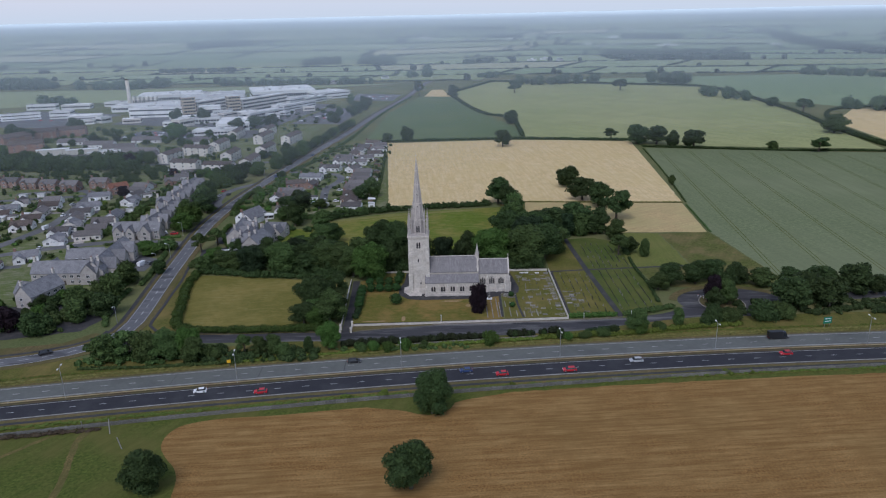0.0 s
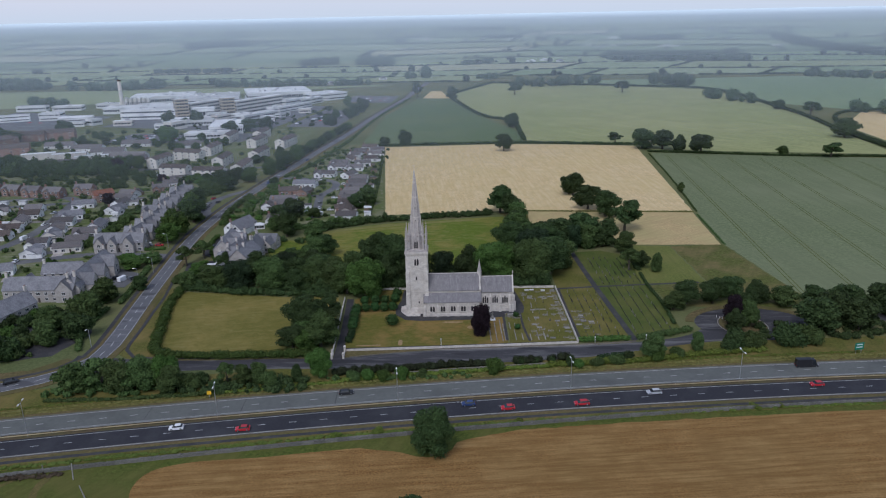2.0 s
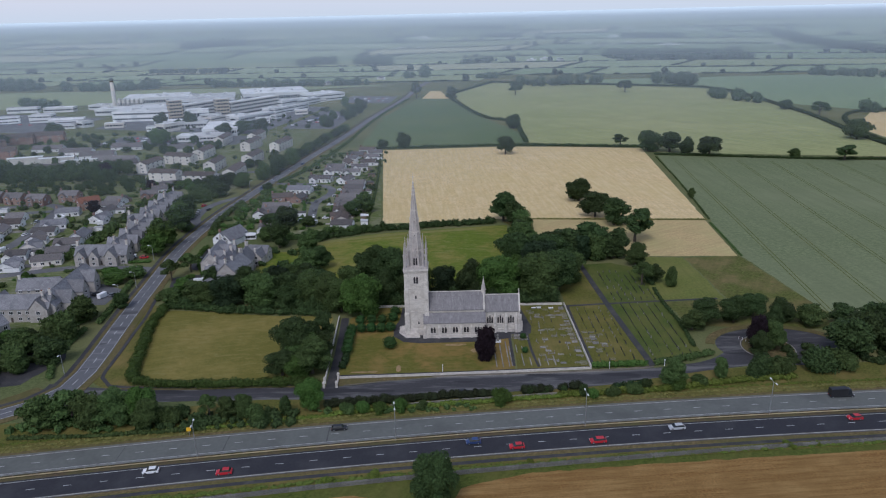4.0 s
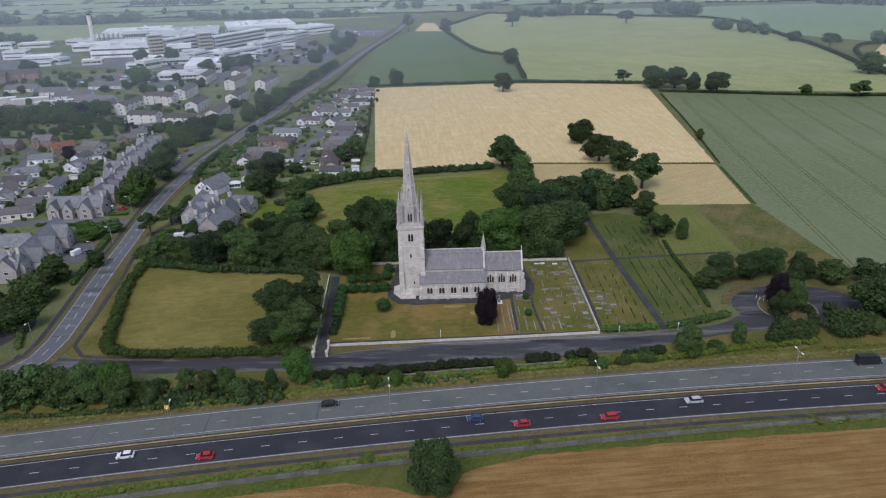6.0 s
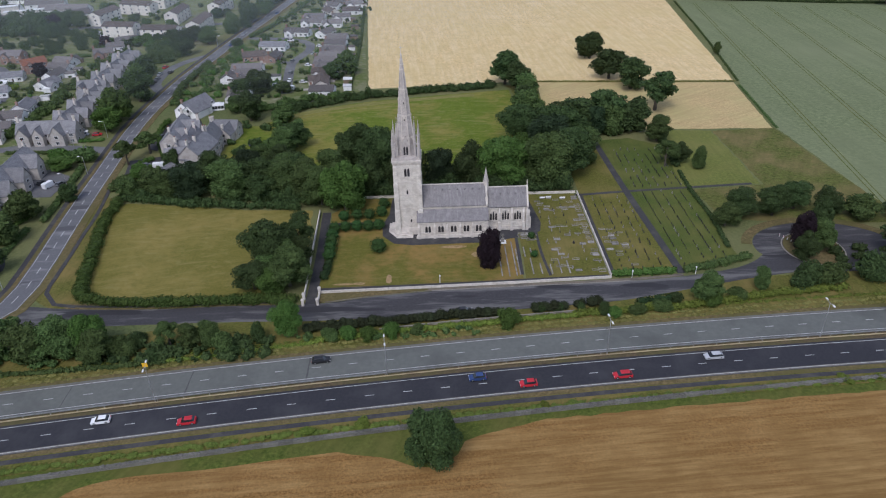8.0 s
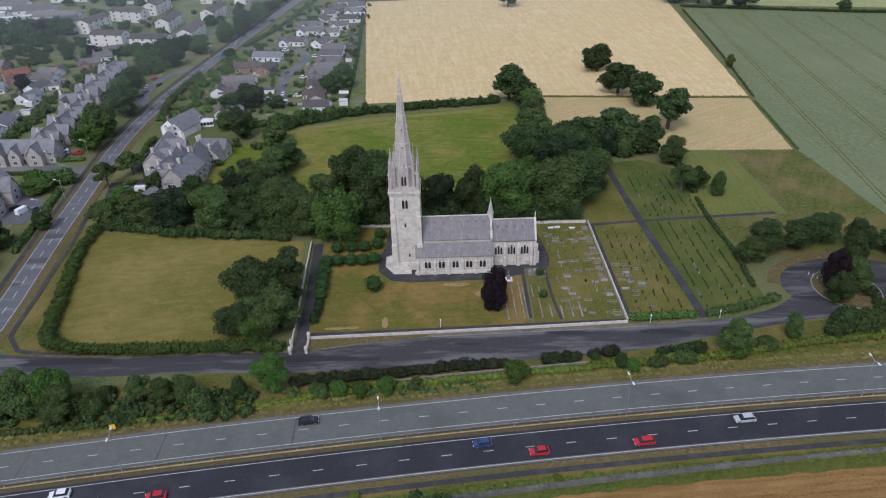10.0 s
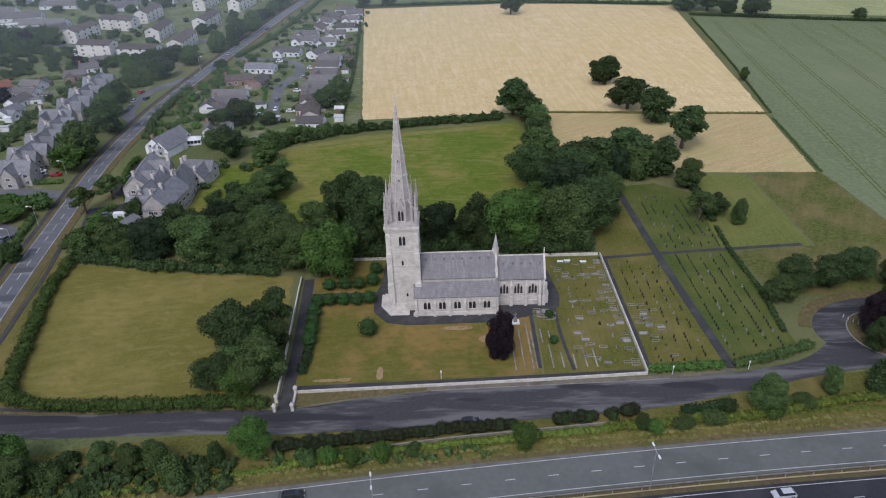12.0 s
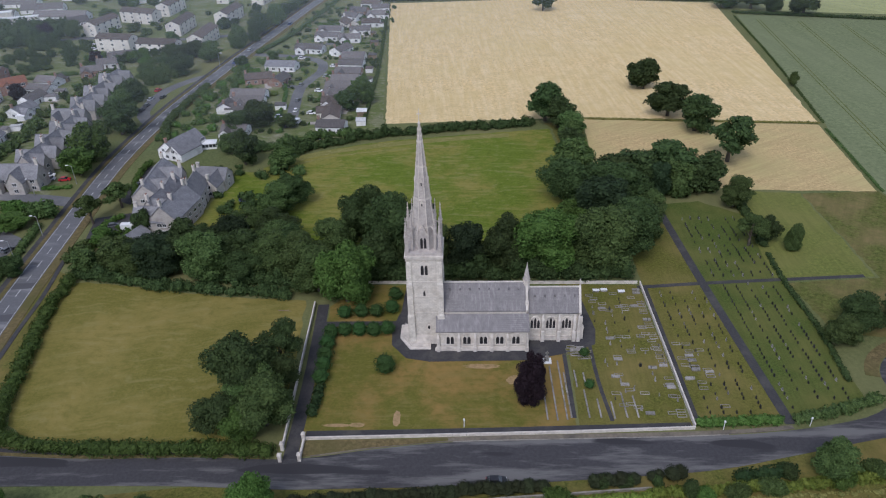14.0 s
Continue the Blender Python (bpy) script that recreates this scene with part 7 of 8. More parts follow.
# bungalows along the cul-de-sac
for x, y, t, wl, rf, w in ((-81.4, 277, -14, "white_wall", "dark_tile", 17), (-75.5, 304.5, -12, "white_wall", "dark_tile", 15), (-76, 319.5, -7, "white_wall", "dark_tile", 15), (-67, 337, -60, "cream_wall", "brown_tile", 15), (-67, 356, -30, "white_wall", "dark_tile", 12), (-64, 371, -15, "brick", "dark_tile", 12), (-58, 395, -12, "white_wall", "brown_tile", 14), (-62.5, 272.6, 62, "white_wall", "dark_tile", 13),
                           (-53, 257.5, -6, "white_wall", "dark_tile", 13), (-52.5, 244, -6, "white_wall", "dark_tile", 13.5), (-52, 228.5, -5, "brick", "dark_tile", 14), (-52, 216.6, -5, "white_wall", "dark_tile", 14), (-53.5, 204, -5, "white_wall", "dark_tile", 13), (-52.5, 193.5, -5, "cream_wall", "dark_tile", 14), (-51.4, 182.8, -5, "white_wall", "brown_tile", 14), (-51.5, 166, -84, "cream_wall", "brown_tile", 16), (-49, 151.5, -5, "white_wall", "dark_tile", 12.5),
                           (-96.6, 194.5, -2, "white_wall", "dark_tile", 17), (-94, 184, 0, "white_wall", "dark_tile", 15), (-90.5, 171, 2, "white_wall", "dark_tile", 13), (-103, 178, 90, "white_wall", "dark_tile", 9), (-90.5, 148, -4, "white_wall", "dark_tile", 11), (-98.5, 221, 15, "brick", "brown_tile", 14), (-87, 218, 75, "brick", "dark_tile", 11), (-91, 243, -10, "white_wall", "house_slate", 17), (-61, 299, 0, "white_wall", "dark_tile", 13),
                           (-57, 318, 5, "white_wall", "dark_tile", 13), (-52, 337, 0, "white_wall", "brown_tile", 12), (-51, 360, 0, "white_wall", "dark_tile", 12), (-50, 380, 10, "white_wall", "dark_tile", 12)):
    bungalow(x, y, t, wl, rf, w, None, "bungalows on the cul-de-sac")
for x, y, t in ((-42, 236, 0), (-40, 218, 0), (-41, 198, 0), (-38, 170, 5), (-37, 158, 5), (-43, 262, 0), (-78, 180, 6), (-45, 290, 0), (-48, 312, 0), (-46, 336, 4), (-44, 360, 0)):
    sh = thing("garden_shed", pose(x, y, 0, 0, 0, t), "small pale garden shed or garage at a plot end", "shed", "garden sheds")
    lx = hr.uniform(1.5, 2.6)
    part("wall", Shape().box(-lx, lx, -2, 2, -0.1, 2.2), hr.choice(("white_wall", "wood", "cream_wall")), sh)
    part("roof", Shape().profile([(-lx - 0.2, 2.2), (lx + 0.2, 2.2), (lx + 0.2, 2.35), (-lx - 0.2, 2.7)], -2.2, 2.2), hr.choice(("flat_roof", "dark_tile", "brown_tile")), sh)

# estate west of the main road
WALLS = ("white_wall", "white_wall", "white_wall", "cream_wall", "brick", "white_wall")
ROOFS = ("dark_tile", "dark_tile", "brown_tile", "dark_tile", "house_slate")
for cx, cy, dx, dy, n, t in ((-232, 76, -3.4, 15.5, 9, 12), (-208, 92, -3.2, 14.5, 9, 10), (-193, 96, -1.2, 15, 4, 12), (-258, 84, -3.4, 16, 8, 12), (-284, 92, -3.4, 16, 7, 10), (-310, 100, -3.4, 16, 7, 14), (-336, 108, -3.4, 16, 7, 12), (-362, 116, -3, 16, 7, 12), (-205, 62, 0, 0, 1, 20), (-216, 44, -14, 4, 4, 100), 
                             (-200, 178, -4, 15, 4, 80), (-195, 240, 2, 14, 3, 20)):
    for i in range(n):
        bx_, by_ = cx + dx * i + hr.uniform(-1.5, 1.5), cy + dy * i + hr.uniform(-1.5, 1.5)
        if bx_ > -0.66 * by_ - 195 and clear(bx_, by_, 8):
            bungalow(bx_, by_, t + hr.choice((0, 0, 90)) + hr.uniform(-5, 5), hr.choice(WALLS), hr.choice(ROOFS))
for x, y, t, wl in ((-300, 234, -8, "brick"), (-283, 229, -8, "brick"), (-265, 224, -8, "brick"), (-247, 232, -4, "brick"), (-225, 212, 40, "brick"), (-318, 240, -8, "brick"), (-336, 246, -8, "brick"), (-354, 250, -6, "brick"), (-372, 254, -6, "brick"), (-390, 258, -6, "brick")):
    house(x, y, t, 13, 8.5, 5.0, 7.6, wl, "red_tile" if x == -225 else "dark_tile", "red-brick semi-detached house with white dormer windows", "brick semis on the estate", 1, 2, ((-3, -2.6, 90, 5, 4.6, 4.6, 6.6),))
for x, y, t, w in ((-279, 374, -5, 40), (-262, 352, 40, 22), (-270, 332, -4, 30), (-296, 443, 0, 30), (-306, 400, 10, 30), (-335, 420, 0, 30), (-330, 378, 10, 28), (-372, 440, 5, 28), (-240, 428, 30, 22), (-318, 340, 10, 26)):
    house(x, y, t, w, 11, 2.8, 6.2, "white_wall", "dark_tile", "long low dark-roofed building with white gable ends", "low care-home buildings", 0, 1, (), False, "low building")

# flats
FL = "cream pebbledashed three-storey flats with a low dark roof"
for x, y, t, w in ((-232, 335, 78, 26), (-203, 290.5, -12, 23), (-171.5, 277, -11, 25), (-178, 333, 88, 28), (-152.5, 300, 88, 30), (-216, 361, -20, 28), (-205, 390, 85, 28), (-153.5, 360, 83, 28), (-173, 432, 84, 34), (-143, 425, 80, 34), (-209, 462, 90, 34), (-180, 480, 85, 30)):
    house(x, y, t, w, 9.5, 7.4, 9.6, "cream_wall", "brown_tile", FL, "blocks of flats", 0, 3, (), False, "flats")

# ---- hospital ----
HOS = "white and grey flat-roofed hospital block with banded windows"


def block(x, y, turn, w, d, h, wall="white_panel", floors=3, label=HOS, group="hospital blocks", roof="flat_roof"):
    """A flat-roofed block: walls, window bands on all sides, parapet and roof."""
    ob = thing("hospital_block", pose(x, y, 0, 0, 0, turn), label, "building", group)
    part("wall", Shape().box(-w / 2, w / 2, -d / 2, d / 2, -0.3, h), wall, ob)
    fh, open_ = h / floors, 0.48 if floors > 2 else 0.32
    for i in range(floors):
        z0 = fh * i + fh * 0.4
        s = Shape().box(-w / 2 + 1, w / 2 - 1, -d / 2 - 0.05, d / 2 + 0.05, z0, z0 + fh * open_)
        s.box(-w / 2 - 0.05, w / 2 + 0.05, -d / 2 + 1, d / 2 - 1, z0, z0 + fh * open_)
        band = part("window_band", s, "glass", ob)
        m = Shape()
        for k in range(int(w / 3.5)):
            xx = -w / 2 + 2 + k * 3.5
            m.box(xx - 0.3, xx + 0.3, -d / 2 - 0.1, d / 2 + 0.1, z0, z0 + fh * open_)
        part("mullion_row", m, wall, band)
    part("parapet", Shape().box(-w / 2 - 0.2, w / 2 + 0.2, -d / 2 - 0.2, d / 2 + 0.2, h, h + 0.7), wall, ob)
    part("roof", Shape().box(-w / 2 + 0.3, w / 2 - 0.3, -d / 2 + 0.3, d / 2 - 0.3, h + 0.6, h + 0.78), roof, ob)
    for k in range(max(1, int(w * d / 420))):
        px, py = hr.uniform(-0.38, 0.38) * w, hr.uniform(-0.38, 0.38) * d
        q = hr.uniform(1, 2.6)
        part("roof_plant", Shape().box(px - q, px + q, py - q * 0.7, py + q * 0.7, h + 0.7, h + 0.7 + hr.uniform(1, 2.4)), hr.choice(("white_panel", "flat_roof", "steel")), ob)
    return ob


for row in ((-369, 690, 4, 72, 78, 12, "white_panel", 2), (-425, 735, 6, 66, 30, 8, "white_panel", 1), (-326, 657, 30, 17, 11, 24, "buff", 6), (-268, 662, 30, 17, 11, 24, "buff", 6), (-303, 700, 62, 80, 13, 17, "cream_wall", 4), (-243, 715, 62, 92, 13, 18, "cream_wall", 4), (-206, 770, 62, 46, 14, 10, "white_panel", 2),
            (-296, 652, 14, 27, 16, 13, "white_panel", 1), (-318, 612, 10, 30, 20, 5, "white_panel", 1), (-232, 540, 10, 36, 62, 8, "white_panel", 1), (-240, 490, 4, 44, 22, 5.5, "white_panel", 1), (-282, 590, 10, 34, 20, 6, "white_panel", 1), (-252, 880, 18, 96, 90, 14, "white_panel", 1), (-345, 830, 14, 90, 80, 12, "white_panel", 1),
            (-176, 860, 40, 60, 44, 10, "white_panel", 2), (-195, 720, 62, 70, 10, 7, "flat_roof", 2), (-225, 640, 60, 60, 16, 7, "white_panel", 1), (-190, 800, 60, 50, 20, 8, "white_panel", 2), (-312, 566, 10, 26, 14, 5, "white_panel", 1), (-420, 850, 14, 90, 60, 13, "white_panel", 1),
            (-455, 640, 20, 40, 26, 6, "flat_roof", 1), (-548, 655, 25, 46, 12, 8, "white_panel", 2), (-500, 668, 10, 26, 20, 9, "white_panel", 2), (-585, 776, 10, 40, 16, 7, "white_panel", 1), (-534, 778, 8, 40, 18, 6, "flat_roof", 1), (-470, 800, -10, 60, 24, 6, "white_panel", 1), (-585, 640, 20, 30, 14, 6, "white_panel", 2),
            (-630, 690, 12, 40, 16, 7, "white_panel", 2), (-610, 620, 12, 30, 16, 6, "flat_roof", 1), (-440, 600, 12, 30, 14, 5, "white_panel", 1)):
    block(*row)
hb_ = random.Random(64)
for x, y in ((-418, 610), (-300, 560), (-276, 640), (-250, 655), (-236, 625), (-205, 610), (-196, 655), (-174, 690), (-262, 612), (-378, 600), (-352, 700), (-318, 745), (-176, 835), (-214, 700)):
    block(x, y, hb_.choice((14, 60, 62)), hb_.uniform(13, 26), hb_.uniform(8, 15), hb_.uniform(4, 9.5), hb_.choice(("white_panel", "cream_wall", "flat_roof", "white_panel")), hb_.choice((1, 2)))
chim = thing("chimney_stack", pose(-458, 784, 0), "tall pale concrete boiler-house chimney with a dark cap", "chimney")
part("shaft", Shape().prism(ngon(3.0, 8, 0, 0), -0.3, 39, 0.8), "cream_wall", chim)
part("cap", Shape().prism(ngon(2.6, 8, 0, 0), 39, 41), "dark_door", chim)
for i in range(6):
    block(-449 + i * 6.4, 780, 4, 3.2, 8, 14, "cream_wall", 1, "pale concrete boiler-house bay beside the chimney", "boiler-house bays")
for x, y, t, w in ((-432, 486, 12, 38), (-405, 500, 12, 34), (-398, 402, 20, 30), (-440, 455, 60, 30)):
    house(x, y, t, w, 11, 7.6, 11, "brick", "brown_tile", "red-brick three-storey hostel with a brown roof", "red-brick hostels", 0, 3, (), False, "hostel")
for x, y in ((-353, 366), (-324, 363), (-297, 348)):
    pl = thing("canopy", pose(x, y, 0, 0, 0, 20), "long white flat canopy roof among trees", "canopy", "white canopies")
    part("roof", Shape().box(-14, 14, -3, 3, 7.4, 7.8), "white_panel", pl)
    part("wall", Shape().box(-13.5, 13.5, -2.6, 2.6, -0.2, 7.4), "cream_wall", pl)
for nm, poly in (("car_park_west", [(-345, 468), (-195, 455), (-188, 510), (-335, 525)]), ("car_park_east", [(-172, 560), (-112, 548), (-98, 690), (-150, 720)]), ("car_park_north", [(-140, 810), (-66, 790), (-58, 880), (-130, 905)]), ("car_park_yard", [(-160, 40), (-137, 40), (-137, 58), (-150, 66)]),
                 ("car_park_manor", [(-119, 72), (-116, 58), (-104, 55), (-99.5, 60), (-100.6, 67), (-106.6, 76)]), ("car_park_drive", [(-118, 113), (-116, 85), (-111, 82), (-109, 100), (-112, 117)]), ("car_park_hill", [(-600, 600), (-440, 560), (-430, 690), (-600, 760)]), ("car_park_core", [(-400, 590), (-190, 520), (-150, 760), (-380, 860)])):
    solid(nm, Shape().prism(poly, -0.3, 0.06 + 0.004 * len(nm)), "path" if nm in ("car_park_manor", "car_park_drive") else "town_road", "grey asphalt car park", "car park", "structure")


# ---- vehicles ----
CARS = {"white": (0.75, 0.75, 0.76), "silver": (0.42, 0.43, 0.45), "black": (0.02, 0.02, 0.023), "grey": (0.12, 0.125, 0.135), "red": (0.45, 0.02, 0.03), "blue": (0.03, 0.06, 0.17)}
for k, c in CARS.items():
    paint_mat("car_" + k, c)
MAT["tyre"] = surface("black_rubber", (0.015, 0.015, 0.015), (0.022, 0.022, 0.022), 5, None, 0.1, 0.8, 0.1)
paint_mat("lamp_red", (0.4, 0.01, 0.01))
paint_mat("lamp_clear", (0.8, 0.8, 0.82), 0.15)
WHEEL = Shape().tube((0, -0.1, 0.32), (0, 0.1, 0.32), 0.32, 0.32, 10).mesh("wheel", MAT["tyre"])
RIM = Shape().tube((0, -0.115, 0.32), (0, 0.115, 0.32), 0.18, 0.18, 8).mesh("rim", MAT["steel"])
CAR_ME = {}


def car_meshes(colour, kind):
    if (colour, kind) not in CAR_ME:
        L, hgt = {"hatch": (4.2, 1.48), "estate": (4.6, 1.5), "van": (5.6, 2.3), "truck": (7.5, 3.0)}[kind]
        h2 = L / 2
        b = Shape().profile([(-h2, 0.35), (-h2 + 0.1, 0.22), (h2 - 0.1, 0.22), (h2, 0.38), (h2 - 0.04, 0.68), (h2 - 0.9, 0.9), (-h2 + 0.1, 0.95), (-h2, 0.75)], -0.88, 0.88)
        if kind in ("hatch", "estate"):
            back = -h2 + (0.25 if kind == "estate" else 0.35)
            gl = Shape().add([(x, y * k, z) for (x, z, k) in ((back - 0.1, 0.92, 0.84), (h2 - 1.0, 0.9, 0.84), (h2 - 1.75, hgt - 0.06, 0.68), (back + 0.45, hgt - 0.06, 0.68)) for y in (-1, 1)],
                             [(0, 2, 4, 6), (1, 7, 5, 3), (0, 1, 3, 2), (2, 3, 5, 4), (4, 5, 7, 6), (6, 7, 1, 0)])
            tp = Shape().prism([(back + 0.4, -0.68), (h2 - 1.72, -0.68), (h2 - 1.72, 0.68), (back + 0.4, 0.68)], hgt - 0.07, hgt, 0.94)
        else:
            tp = Shape().box(-h2, h2 - (1.5 if kind == "van" else 2.2), -0.95, 0.95, 0.9, hgt)
            gl = Shape().profile([(h2 - 2.2, 0.9), (h2 - 0.7, 0.9), (h2 - 1.3, hgt - 0.25), (h2 - 2.2, hgt - 0.25)], -0.86, 0.86)
        CAR_ME[(colour, kind)] = (b.mesh("body", MAT["car_" + colour]), gl.mesh("glazing", MAT["glass"]), tp.mesh("roof", MAT["car_" + colour]), L)
    return CAR_ME[(colour, kind)]


LAMPS = (Shape().box(-0.05, 0.03, -0.8, -0.5, 0.6, 0.76).mesh("headlight", MAT["lamp_clear"]), Shape().box(-0.03, 0.05, -0.82, -0.55, 0.66, 0.84).mesh("tail_light", MAT["lamp_red"]))


def car(x, y, turn, colour="silver", kind="hatch", where="parked by the road", group="parked cars", z=0.1, lamps=False):
    b, gl, tp, L = car_meshes(colour, kind)
    z = -0.13 if y > 420 else z
    nm = {"van": "van", "truck": "truck"}.get(kind, "car")
    ob = thing(nm, pose(x, y, z, 0, 0, turn), "%s %s %s" % (colour, {"hatch": "hatchback car", "estate": "estate car", "van": "panel van", "truck": "box truck"}[kind], where), nm, group)
    part("body", b, "", ob)
    part("roof", tp, "", ob)
    if y > 420:
        return ob
    part("glazing", gl, "", ob)
    for sx in (-1, 1):
        for sy in (-1, 1):
            w = part("wheel", WHEEL, "", ob)
            w.matrix_basis = pose(sx * (L / 2 - 0.8), sy * 0.8, 0)
            if lamps:
                part("rim", RIM, "", w)
                lm = part(LAMPS[sx < 0].name, LAMPS[sx < 0], "", ob)
                lm.matrix_basis = pose(sx * L / 2, 0 if sy > 0 else 1.3, 0)
    return ob


def on_cw(x, off, colour, kind="hatch"):
    """A car on the dual carriageway, off metres beside the barrier."""
    slope = math.degrees(math.atan2(rail_y(x + 5) - rail_y(x - 5), 10))
    car(x, rail_y(x) + off, slope + (180 if off < 0 else 0), colour, kind, "on the dual carriageway", "cars on the dual carriageway", 0.1, True)


for x, off, c, k in ((-70, -4.4, "white", "hatch"), (-50, -8.3, "red", "hatch"), (17, -4.4, "blue", "hatch"), (29, -8.3, "red", "hatch"), (52, -8.4, "red", "estate"), (76, -4.4, "silver", "estate"), (129, -4.4, "red", "hatch"), (-22, 8.3, "black", "estate"), (132, 8.3, "black", "truck")):
    on_cw(x, off, c, k)
car(15, -42.2, 2, "black", "hatch", "parked against the lane hedge", "", 0.1, True)
car(-141.5, 49, 70, "white", "van", "parked in a stone-walled yard")
for x, y, t, c, k in ((-138, 50.5, 70, "grey", "hatch"), (-146, 52, 70, "black", "hatch"), (-145, 179, 80, "black", "hatch"), (-145, 186, 80, "grey", "hatch"), (-146.5, 195, 78, "silver", "hatch"), (-148, 209, 75, "red", "hatch"), (-141.5, 198, 80, "black", "hatch"), (-103, 68, 60, "white", "hatch"), (-103.5, 64, 5, "white", "van"), (-113.5, 98, 75, "black", "hatch"), (-110, 66, 20, "grey", "hatch"), (-145, 103, 10, "red", "hatch"), (-151, 103.5, 10, "silver", "hatch"),
                      (-153, 107, 10, "white", "hatch"), (-222, 300, 20, "white", "hatch"), (-218, 290, 20, "white", "estate"), (-72, 190, 85, "grey", "hatch"), (-70, 176, 85, "white", "hatch"), (-66, 160, 85, "white", "van"), (-76, 168, 0, "white", "hatch"), (-84, 262, 5, "white", "hatch"), (-75, 214, 85, "grey", "hatch"), (-108, 345, 78, "blue", "hatch"), (-119, 282, 78, "silver", "hatch"),
                      (-121, 256, 255, "blue", "hatch"), (-228, 120, 80, "white", "van"), (-233, 150, 80, "white", "hatch"), (-241, 178, 80, "silver", "estate"), (-205, 108, 10, "grey", "hatch"), (-188, 104, 20, "white", "hatch"), (-210, 80, 90, "white", "hatch"), (-137, -50, 30, "black", "estate"), (-63, 246, 0, "white", "hatch"), (-64, 228, 0, "silver", "hatch"), (-64, 204, 0, "white", "hatch"), (-62, 172, 0, "white", "hatch")):
    car(x, y, t, c, k)
cc = random.Random(9)
for x0, y0, dx, dy, n, t in ((-338, 478, 3.1, -0.4, 42, 88), (-336, 494, 3.1, -0.4, 42, 88), (-332, 510, 3.1, -0.4, 40, 88), (-165, 580, 1.1, 3.0, 36, 20), (-148, 580, 1.1, 3.0, 36, 20), (-130, 580, 0.8, 3.0, 34, 20), (-130, 830, 3.1, -0.6, 20, 90), (-126, 860, 3.1, -0.6, 18, 90), (-560, 655, 3.2, -1.0, 20, 70)):
    for i in range(n):
        if cc.random() < 0.4:
            car(x0 + dx * i, y0 + dy * i, t + cc.uniform(-3, 3), cc.choice(("white", "silver", "grey", "black", "red", "blue", "white", "silver")), "hatch", "parked in the hospital car park", "cars in the hospital car park")

# ---- lamp posts, signs, poles ----
def street_lamp(x, y, turn, h, arms, group):
    ob = thing("street_lamp", pose(x, y, 0, 0, 0, turn), "grey steel street lamp with %s" % ("two short arms" if arms == 2 else "a single short arm"), "street lamp", group)
    part("base", Shape().tube((0, 0, 0), (0, 0, 1.4), 0.16, 0.14, 8), "steel", ob)
    part("pole", Shape().tube((0, 0, 1.4), (0, 0, h), 0.12, 0.07, 8), "steel", ob)
    for sg in (-1, 1)[:arms]:
        arm = part("arm", Shape().tube((0, 0, h - 0.05), (0, sg * 1.3, h + 0.25), 0.06, 0.05, 6), "steel", ob)
        part("lantern", Shape().profile([(-0.2, h + 0.18), (0.2, h + 0.18), (0.13, h + 0.38), (-0.13, h + 0.38)], sg * 1.2, sg * 2.1), "upvc", arm)
    return ob


for x in (-222, -167.5, -113, -59.5, -5, 50, 105.5, 160.5, 216, 271):
    street_lamp(x, rail_y(x), math.degrees(math.atan2(rail_y(x + 5) - rail_y(x - 5), 10)), 11.0, 2, "lamps on the central strip")
for x, y, t in ((-122.5, -23, 0), (-132, 44, -90), (-131.5, 60, -90), (-139, 100, -90), (-128, 250, 100), (-60, 300, 0), (-227, 150, 0), (-150, 90, 0)):
    street_lamp(x, y, t, 7.5, 1, "village street lamps")
for x, y in ((8.5, -26.9), (65, -27.6), (84, -26.6)):
    ob = thing("lamp_post", pose(x, y, 0), "short pale post beside the churchyard wall", "post", "churchyard posts")
    part("shaft", Shape().tube((0, 0, 0), (0, 0, 2.2), 0.1, 0.08, 6), "upvc", ob)
    part("head", Shape().box(-0.16, 0.16, -0.16, 0.16, 2.2, 2.6), "upvc", ob)
MAT["sign_green"] = surface("green_sign_face", (0.01, 0.16, 0.09), (0.012, 0.18, 0.1), 2, None, 0.1, 0.4, 0.0)
MAT["sign_yellow"] = surface("yellow_sign_face", (0.75, 0.42, 0.02), (0.8, 0.46, 0.03), 2, None, 0.1, 0.4, 0.0)
sg_ = thing("road_sign", pose(154, rail_y(154) + 15.5, 0, 0, 0, 10), "green direction sign on two steel posts", "road sign")
part("panel", Shape().box(-1.7, 1.7, -0.06, 0.06, 2.0, 4.6), "sign_green", sg_)
for k in (-1, 1):
    part("post", Shape().tube((k, 0.12, 0), (k, 0.12, 4.6), 0.07, 0.07, 6), "steel", sg_)
    part("text_bar", Shape().box(-1.2, 1.2, -0.08, -0.06, 3.3 + 0.5 * k, 3.6 + 0.5 * k), "upvc", sg_)
sy_ = thing("yellow_sign", pose(-65.5, rail_y(-65.5) + 12.2, 0, 0, 0, 8), "small yellow square sign on a post", "road sign")
part("panel", Shape().box(-0.65, 0.65, -0.05, 0.05, 1.7, 2.9), "sign_yellow", sy_)
part("post", Shape().tube((0, 0.1, 0), (0, 0.1, 2.8), 0.06, 0.06, 6), "steel", sy_)
for x, y, h, lean in ((-89, -104, 5.0, 4), (-99.5, -99.5, 1.6, 0), (-82, -112, 4.0, -12)):
    ob = thing("wooden_post", pose(x, y, 0, 0, lean, 0), "weathered pale post at the field corner", "post", "field corner posts")
    part("shaft", Shape().tube((0, 0, -0.3), (0, 0, h), 0.17, 0.13, 7), "grave_pale", ob)
